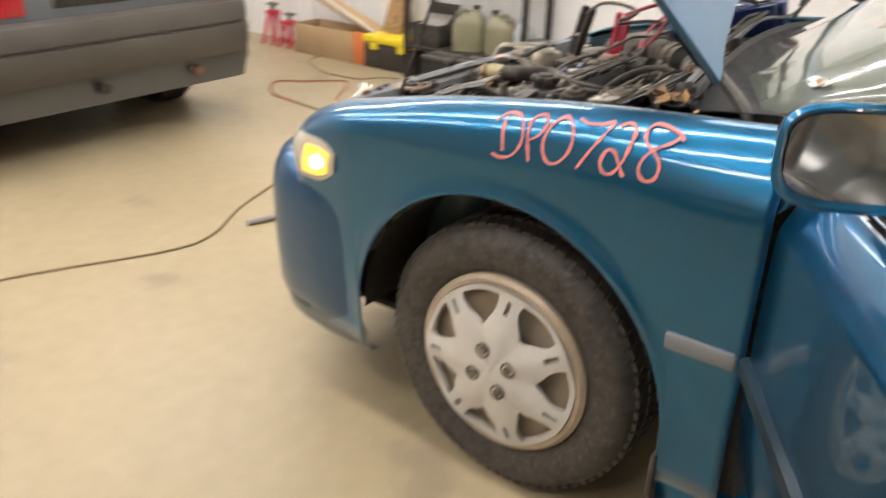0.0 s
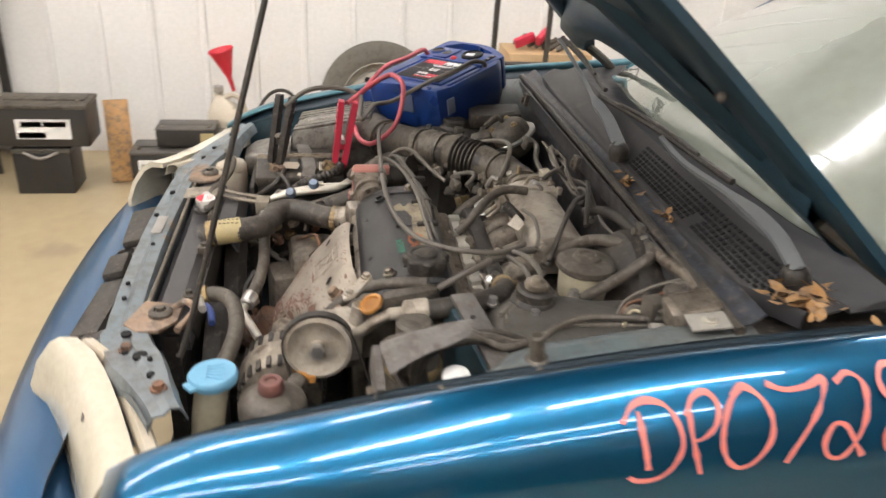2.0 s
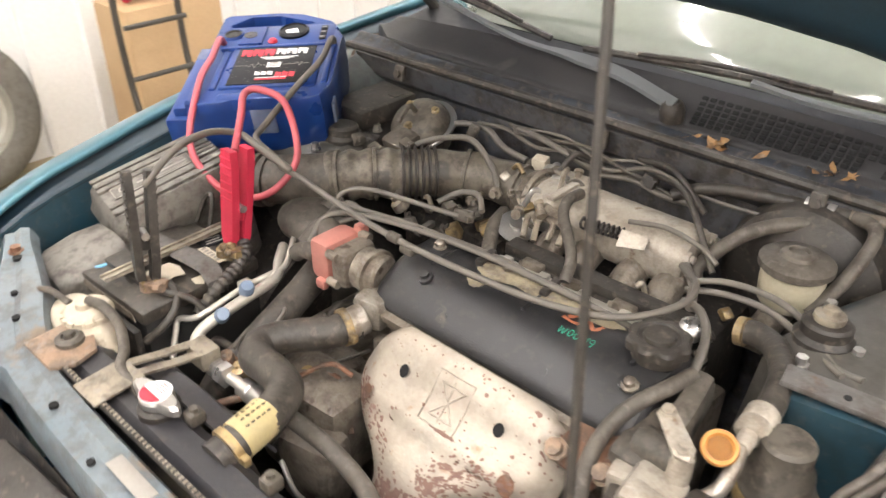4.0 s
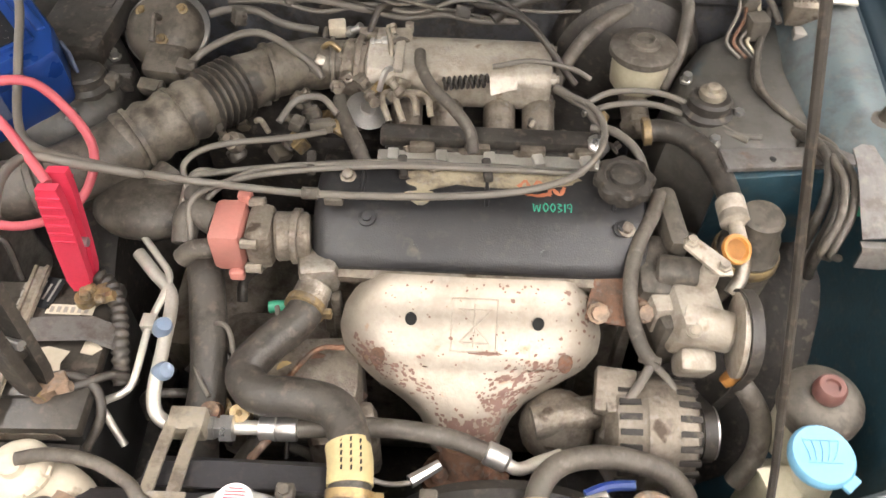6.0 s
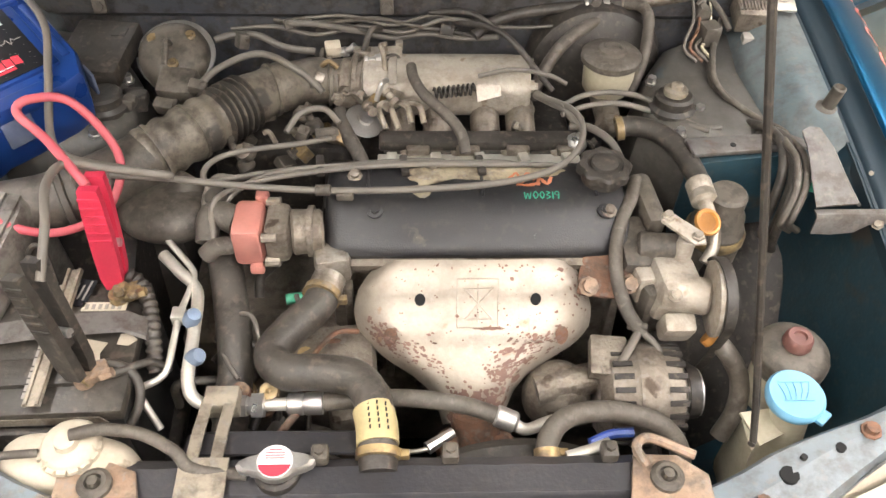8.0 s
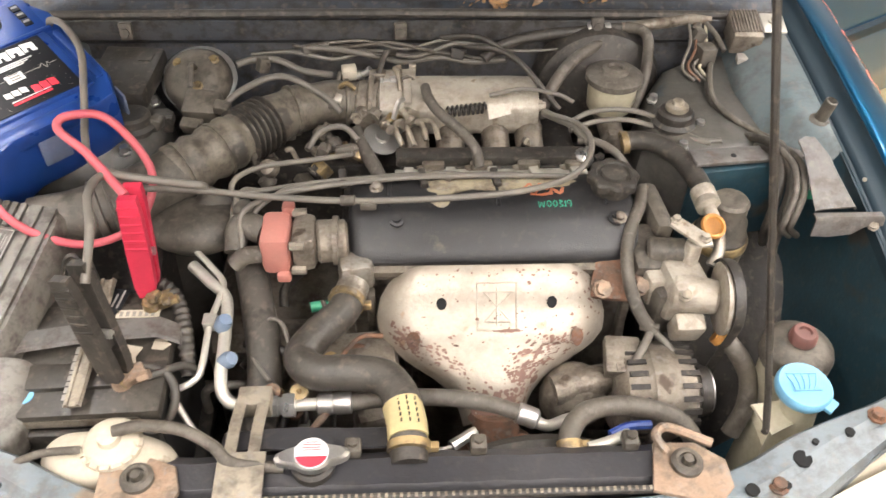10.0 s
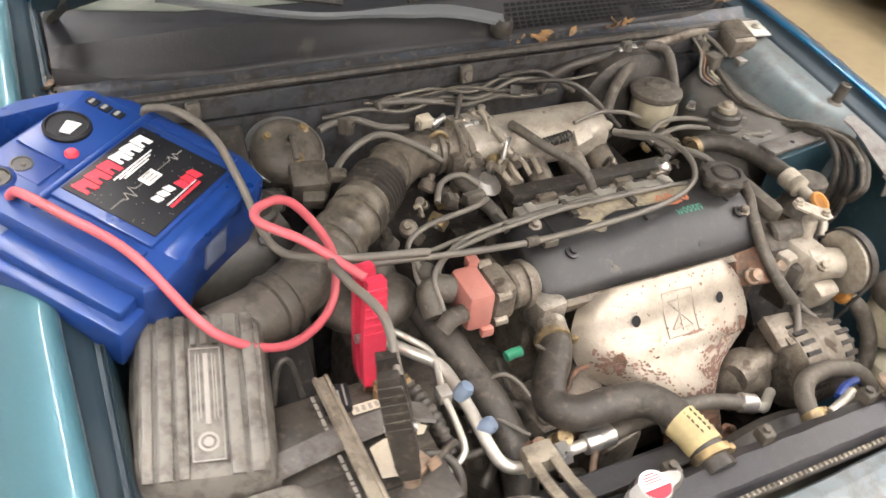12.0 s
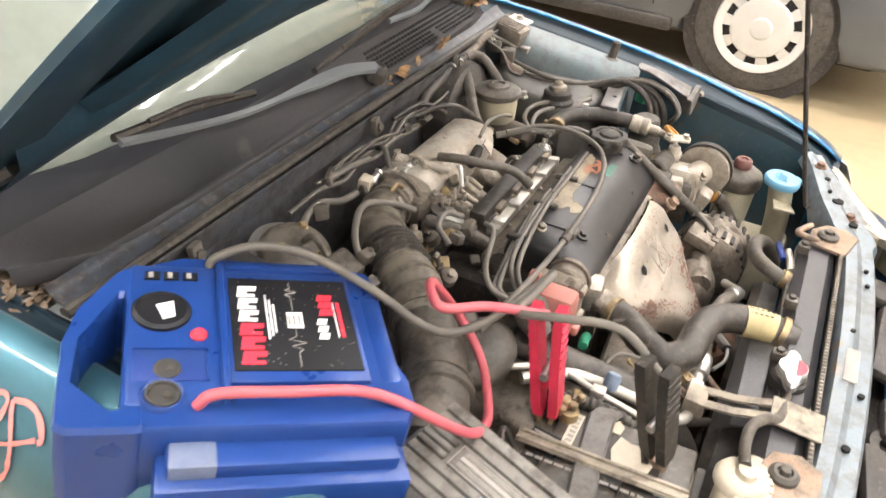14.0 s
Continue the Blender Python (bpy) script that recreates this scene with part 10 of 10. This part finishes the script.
# vent holes drawn as black discs, their shade in the colour
for k in range(12):
    q = 2 * math.pi * k / 12
    bm = BM()
    c = wc + wa * 0.0225 + (ax * math.cos(q) + ay * math.sin(q)) * 0.128
    lathe(bm, c, wa, [(0.015, 0.0), (0.015, 0.005)], 12)
    part("vent_hole", bm, BLACK_HOLE, rim)
bm = BM()
lathe(bm, wc + wa * 0.002, wa, [(0.034, 0), (0.032, 0.014), (0.028, 0.016)], 20)
part("hub_bore", bm, DARK, rim)

# jumper cable: a loop against the wall, its red grips on the floor
bm = BM()
tube(bm, [(-2.56, -0.47, 0.02), (-2.58, -0.58, 0.05), (-2.62, -0.70, 0.12), (-2.64, -0.73, 0.24), (-2.66, -0.66, 0.35), (-2.66, -0.57, 0.36), (-2.64, -0.50, 0.27), (-2.62, -0.51, 0.14), (-2.56, -0.60, 0.03), (-2.48, -0.70, 0.012)], 0.009, 8)
jc = thing("jumper_cable", (-2.58, -0.58, 0.0), "black jumper cable looped against the wall with red ends", "cable")
part("cable", bm, BLACK, jc)
bm = BM()
tube(bm, [(-2.48, -0.70, 0.014), (-2.5, -0.62, 0.016), (-2.54, -0.52, 0.02), (-2.6, -0.42, 0.04), (-2.6, -0.36, 0.06)], 0.012, 8)
part("red_lead", bm, RED_CL, jc, "red jumper lead")
for k, (y0, z0) in enumerate(((-0.50, 0.03), (-0.40, 0.05))):
    bm = BM()
    box(bm, (-2.50, y0, z0), (0.05, 0.12, 0.045), (10, 0, 20 + 30 * k), 0.008)
    part("grip", bm, GREY_PL if k else DARK, jc, "dusty clamp grip")

# hand truck with a box on it
truck = thing("hand_truck", (-2.2, 0.52, 0), "black steel hand truck standing against the wall", "hand truck")
bm = BM()
hx = -2.21
tube(bm, [(hx + 0.1, 0.40, 0.02), (hx, 0.40, 0.5), (hx, 0.40, 0.89), (hx, 0.415, 0.935), (hx, 0.45, 0.95), (hx, 0.60, 0.95), (hx, 0.635, 0.935), (hx, 0.65, 0.89), (hx, 0.65, 0.5), (hx + 0.1, 0.65, 0.02)], 0.013, 8)
part("frame", bm, RACK, truck)
for z in (0.2, 0.45, 0.64):
    bm = BM()
    cyl(bm, (hx + 0.04, 0.40, z), (hx + 0.04, 0.65, z), 0.01, n=8)
    part("crossbar", bm, RACK, truck)
for y in (0.37, 0.68):
    bm = BM()
    lathe(bm, (hx + 0.02, y - 0.02, 0.1), (0, 1, 0), [(0.03, 0), (0.09, 0.0), (0.1, 0.01), (0.1, 0.03), (0.09, 0.04), (0.03, 0.04)], 20)
    part("wheel", bm, TYRE, truck)
bm = BM()
box(bm, (hx + 0.16, 0.525, 0.012), (0.24, 0.34, 0.012), bev=0.003)
part("toe_plate", bm, RACK, truck)
bx = thing("parts_box", (-2.50, 0.72, 0), "worn cardboard box full of odd parts", "box")
bm = BM()
box(bm, (-2.50, 0.72, 0.32), (0.26, 0.42, 0.64), bev=0.004)
part("carton_body", bm, CARDB, bx)
bm = BM()
for k in range(7):
    cyl(bm, (-2.58 + 0.025 * k, 0.58 + 0.03 * k, 0.65), (-2.52 + 0.02 * k, 0.62 + 0.035 * k, 0.70), 0.014, n=8)
part("odd_parts", bm, GREY_PL, bx, "grey odd metal parts")
for k in range(2):
    bm = BM()
    box(bm, (-2.46, 0.60 + 0.09 * k, 0.69 + 0.02 * k), (0.03, 0.11, 0.05), (20, 10, 15 + 40 * k), 0.01)
    part("red_grip", bm, RED_CL, bx, "red plastic grip")

# cords on the floor
def cord(name, pts, r, mt, label):
    bm = BM()
    tube(bm, [(x, y, r) for x, y in pts], r, 6)
    return solid(name, bm, mt, label, "cord", "floor cords")


cord("extension_cord", [(-2.0, -2.55), (-1.8, -2.62), (-1.63, -2.67), (-1.57, -2.80), (-1.66, -2.88), (-1.85, -3.0), (-1.98, -3.14), (-1.79, -3.33), (-1.64, -3.47), (-1.42, -3.25), (-1.37, -3.04), (-1.36, -2.93)], 0.006, CORD, "orange extension cord curled on the concrete floor")
cord("air_hose", [(-2.53, -3.88), (-2.27, -3.78), (-2.1, -3.5), (-2.07, -3.29), (-2.1, -3.1), (-2.22, -3.03), (-2.3, -2.9)], 0.005, TAN_CORD, "brown cord lying on the concrete floor")
cord("air_hose", [(-1.36, -2.95), (-1.28, -2.5), (-1.0, -2.35), (-0.5, -2.05), (0.0, -1.86), (0.28, -1.71), (0.5, -1.72), (1.0, -1.95), (1.8, -2.2)], 0.005, TAN_CORD, "brown cord trailing across the concrete floor")
plug = thing("cord_plug", (0.02, -1.645, 0), "red cord end with a pale plug on the floor", "plug")
bm = BM()
tube(bm, [(0.0, -1.64, 0.014), (-0.04, -1.63, 0.013), (-0.09, -1.60, 0.012), (-0.16, -1.52, 0.012)], 0.011, 8)
part("red_sleeve", bm, RED_CL, plug, "red rubber sleeve")
bm = BM()
cyl(bm, (0.12, -1.68, 0.013), (0.0, -1.64, 0.014), 0.013, n=10)
part("plug_body", bm, GREYPRINT, plug)


# ---- the other cars ----
def wheel_of(car, c, out, R, rimR, slots=10):
    """A road wheel with a slotted pressed cover; out is the way its face looks."""
    c, out = Vector(c), Vector(out)
    x, y, z = basis(out)
    bm = BM()
    lathe(bm, c - out * 0.17, out, [(rimR, 0.0), (R * 0.93, 0.0), (R, 0.03), (R, 0.15), (R * 0.97, 0.17), (rimR * 1.2, 0.186), (rimR, 0.178)], 48, True)
    whl = part("wheel", bm, TYRE, car, "dusty black tyre")
    # added black disc puts shade behind the cover's slots
    bm = BM()
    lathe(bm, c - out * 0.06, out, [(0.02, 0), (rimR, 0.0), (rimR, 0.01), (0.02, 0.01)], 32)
    part("slot_shade_disc", bm, BLACK_HOLE, whl)
    prof = [(0.0, 0.030), (0.2, 0.030), (0.24, 0.022), (0.5, 0.024), (0.62, 0.021), (0.655, 0.012), (0.86, 0.004), (0.89, 0.008), (1.0, 0.012), (1.02, 0.0)]
    n = slots * 6
    bm = BM()
    grid = [[bm.verts.new(c + (x * math.cos(2 * math.pi * j / n) + y * math.sin(2 * math.pi * j / n)) * max(k, 0.01) * rimR + out * h) for j in range(n)] for k, h in prof]
    for i in range(len(prof) - 1):
        for j in range(n):
            if i in (5,) and j % 6 in (1, 2, 3):
                continue
            bm.faces.new((grid[i][j], grid[i][(j + 1) % n], grid[i + 1][(j + 1) % n], grid[i + 1][j]))
    bm.normal_update()
    bmesh.ops.solidify(bm, geom=list(bm.faces), thickness=0.008)
    cov = part("wheel_cover", bm, HUB, whl, "silver-white slotted wheel cover", 30)
    bm = BM()
    lathe(bm, c + out * 0.028, out, [(rimR * 0.19, 0), (rimR * 0.18, 0.008), (rimR * 0.13, 0.004), (rimR * 0.05, 0.007)], 28)
    part("badge", bm, STEEL, whl, "round silver badge")
    return whl


def arch_line(cy, cz, r, z0, n=14):
    """Points over a wheel arch from its front foot to its rear foot."""
    a = math.asin((z0 - cz) / r)
    return [(cy - r * math.cos(a + (math.pi - 2 * a) * i / n), cz + r * math.sin(a + (math.pi - 2 * a) * i / n)) for i in range(n + 1)]


def parked_car(label, x0, x1, front, back, fw, rw, belt, roof, paint, cab, nose, R, rimR, lower):
    """A closed car between x0 and x1; cab holds the four y of the cabin's corners, fw and rw its axles' y, nose the height at the front."""
    w = x1 - x0
    car = thing("parked_car", ((x0 + x1) / 2, (front + back) / 2, 0), label, "car")
    out = [(front, 0.36), (front - 0.03, 0.52), (front + 0.02, nose - 0.06), (front + 0.12, nose), (cab[0], belt), (cab[3], belt), (back - 0.06, belt - 0.02), (back, belt - 0.12), (back, 0.36)]
    bot = [(front + 0.02, 0.24)] + arch_line(fw, R, R + 0.06, 0.24) + [(fw + R + 0.2, 0.24)] + arch_line(rw, R, R + 0.06, 0.24) + [(back - 0.02, 0.24)]
    poly = list(reversed(out)) + bot
    bm = BM()
    m = Matrix(((0, 0, 1, x0), (1, 0, 0, 0), (0, 1, 0, 0), (0, 0, 0, 1)))
    a = [bm.verts.new(m @ Vector((p, q, 0.0))) for p, q in poly]
    b = [bm.verts.new(m @ Vector((p, q, w))) for p, q in poly]
    n = len(poly)
    for i in range(n):
        bm.faces.new((a[i], a[(i + 1) % n], b[(i + 1) % n], b[i]))
    fa, fb = bm.faces.new(list(reversed(a))), bm.faces.new(b)
    bmesh.ops.bevel(bm, geom=list({e for f in (fa, fb) for e in f.edges}), offset=0.035, segments=3, affect="EDGES", profile=0.5)
    part("body", bm, paint, car)
    bm = BM()
    q = 0.14
    lo = [(x0 + 0.03, cab[0]), (x1 - 0.03, cab[0]), (x1 - 0.03, cab[3]), (x0 + 0.03, cab[3])]
    hi = [(x0 + q, cab[1]), (x1 - q, cab[1]), (x1 - q, cab[2]), (x0 + q, cab[2])]
    rings(bm, [[(x, y, belt - 0.01) for x, y in lo], [(x, y, roof) for x, y in hi]])
    bmesh.ops.bevel(bm, geom=list(bm.edges), offset=0.04, segments=3, affect="EDGES", profile=0.5)
    cabin = part("cabin", bm, paint, car)

    def pane(p):
        c = sum((Vector(v) for v in p), Vector()) / 4
        bm = BM()
        rows = [[Vector(p[0]), Vector(p[1])], [Vector(p[3]), Vector(p[2])]]
        sheet(bm, rows, 0.004)
        part("pane", bm, CARGLASS, cabin, "dark window glass")

    for x, s in ((x0, -1), (x1, 1)):
        for u0, u1 in ((0.06, 0.47), (0.53, 0.94)):
            def at(u, v):
                return (x - s * (0.03 + (q - 0.03) * v) + s * 0.004, (cab[0] + (cab[3] - cab[0]) * u) * (1 - v) + (cab[1] + (cab[2] - cab[1]) * u) * v, belt + (roof - belt) * v)
            pane([at(u0, 0.1), at(u1, 0.1), at(u1, 0.85), at(u0, 0.85)])
    for k0, k1, s in ((0, 1, -1), (3, 2, 1)):
        def at2(u, v):
            return (x0 + 0.03 + (q - 0.03) * v + (w - 0.06 - 2 * (q - 0.03) * v) * u, cab[k0] * (1 - v) + cab[k1] * v + s * 0.005, belt + (roof - belt) * v)
        pane([at2(0.08, 0.12), at2(0.92, 0.12), at2(0.92, 0.88), at2(0.08, 0.88)])
    bm = BM()
    box(bm, ((x0 + x1) / 2, (front + back) / 2, 0.27), (w - 0.16, back - front - 0.5, 0.12), bev=0.02)
    for yy in (fw, rw):
        cyl(bm, (x0 + 0.2, yy, R), (x1 - 0.2, yy, R), 0.05, n=10)
    part("underbody", bm, DARK, car, "dark underbody and axles")
    for yy in (fw, rw):
        for x, s in ((x0, -1), (x1, 1)):
            wheel_of(car, (x - s * 0.03, yy, R), (s, 0, 0), R, rimR)
            bm = BM()
            lathe(bm, (x - s * 0.24, yy, R), (s, 0, 0), [(R + 0.05, 0.0), (R + 0.055, 0.0), (R + 0.055, 0.2), (R + 0.05, 0.2)], 32)
            part("wheel_liner", bm, DARK, car)
    for x, s in ((x0, -1), (x1, 1)):
        bm = BM()
        box(bm, (x + s * 0.004, (fw + rw) / 2, 0.265), (0.03, rw - fw - 2 * R - 0.2, 0.07), bev=0.01)
        part("sill", bm, lower, car, "dark plastic sill")
        for yy in ((fw + rw) / 2 - 0.75, (fw + rw) / 2 + 0.25):
            bm = BM()
            box(bm, (x + s * 0.0005, yy, (belt + 0.3) / 2 + 0.02), (0.004, 0.007, belt - 0.36))
            part("door_gap", bm, BLACK_HOLE, car)
            bm = BM()
            box(bm, (x + s * 0.012, yy + 0.78, belt - 0.1), (0.03, 0.17, 0.03), bev=0.01)
            part("door_handle", bm, lower, car)
    return car


CARGLASS = material("dark_car_glass", (0.012, 0.015, 0.015), 0.06, 0, (0.014, 0.016, 0.016), 5, 0.5, 100, 0.0, coat=0.6)
other = parked_car("dark silver sedan with silver-white wheel covers parked alongside", 3.13, 4.78, -1.05, 3.35, -0.24, 2.36, 0.88, 1.40, SILVER_CAR, (0.15, 0.85, 2.15, 2.85), 0.72, 0.335, 0.222, BLACK)
bm = BM()
box(bm, (3.955, -1.06, 0.40), (1.60, 0.10, 0.24), bev=0.04)
part("front_bumper", bm, SILVER_CAR, other)
for sx in (3.36, 4.55):
    bm = BM()
    box(bm, (sx, -1.055, 0.62), (0.34, 0.08, 0.12), bev=0.025)
    part("headlight", bm, LENS, other, "clear headlight")

wagon = parked_car("dark grey wagon with a grey plastic rear bumper", -1.02, 0.72, -7.3, -2.98, -6.4, -3.82, 0.98, 1.62, SILVER_CAR, (-6.0, -5.4, -3.3, -3.02), 0.8, 0.34, 0.2, GREY_CAR)
bm = BM()
prof = [(0.0, 0.39), (0.075, 0.40), (0.10, 0.44), (0.105, 0.52), (0.10, 0.555), (0.088, 0.56), (0.088, 0.572), (0.10, 0.577), (0.098, 0.64), (0.085, 0.675), (0.05, 0.69), (0.0, 0.69)]
path = []
for k in range(9):
    path.append((-1.04 + 0.10 * (k / 8) ** 2, -3.45 + 0.45 * (k / 8) ** 0.6))
path += [(-0.8 + 0.16 * k, -2.99) for k in range(10)]
path += [(1 * (-0.30) - p[0], p[1]) for p in reversed(path[:9])]
rows = []
for i, (px, py) in enumerate(path):
    a, b = path[max(i - 1, 0)], path[min(i + 1, len(path) - 1)]
    d = Vector((b[0] - a[0], b[1] - a[1], 0)).normalized()
    o = Vector((-d.y, d.x, 0))
    rows.append([Vector((px, py, z)) + o * (h - 0.01) for h, z in prof])
sheet(bm, rows, 0.0)
part("rear_bumper", bm, GREY_CAR, wagon, "grey plastic rear bumper with a rub line", 30)
for s in (-1, 1):
    bm = BM()
    box(bm, (-0.15 + s * 0.70, -2.985, 0.82), (0.20, 0.05, 0.24), bev=0.015)
    part("tail_light", bm, TAIL, wagon, "red tail light")
bm = BM()
box(bm, (0.32, -2.977, 0.80), (0.14, 0.02, 0.17), bev=0.008)
part("reflector", bm, TAIL, wagon, "red reflector panel beside the tailgate")
bm = BM()
box(bm, (-0.15, -2.978, 0.80), (0.52, 0.012, 0.13), bev=0.003)
part("plate_recess", bm, BLACK, wagon)
for sx in (-0.62, -0.05):
    bm = BM()
    cyl(bm, (sx, -3.4, 0.30), (sx - 0.02, -2.93, 0.33), 0.028, n=14)
    part("exhaust_pipe" if sx < -0.5 else "tow_bar", bm, RUST if sx < -0.5 else DARK, wagon)
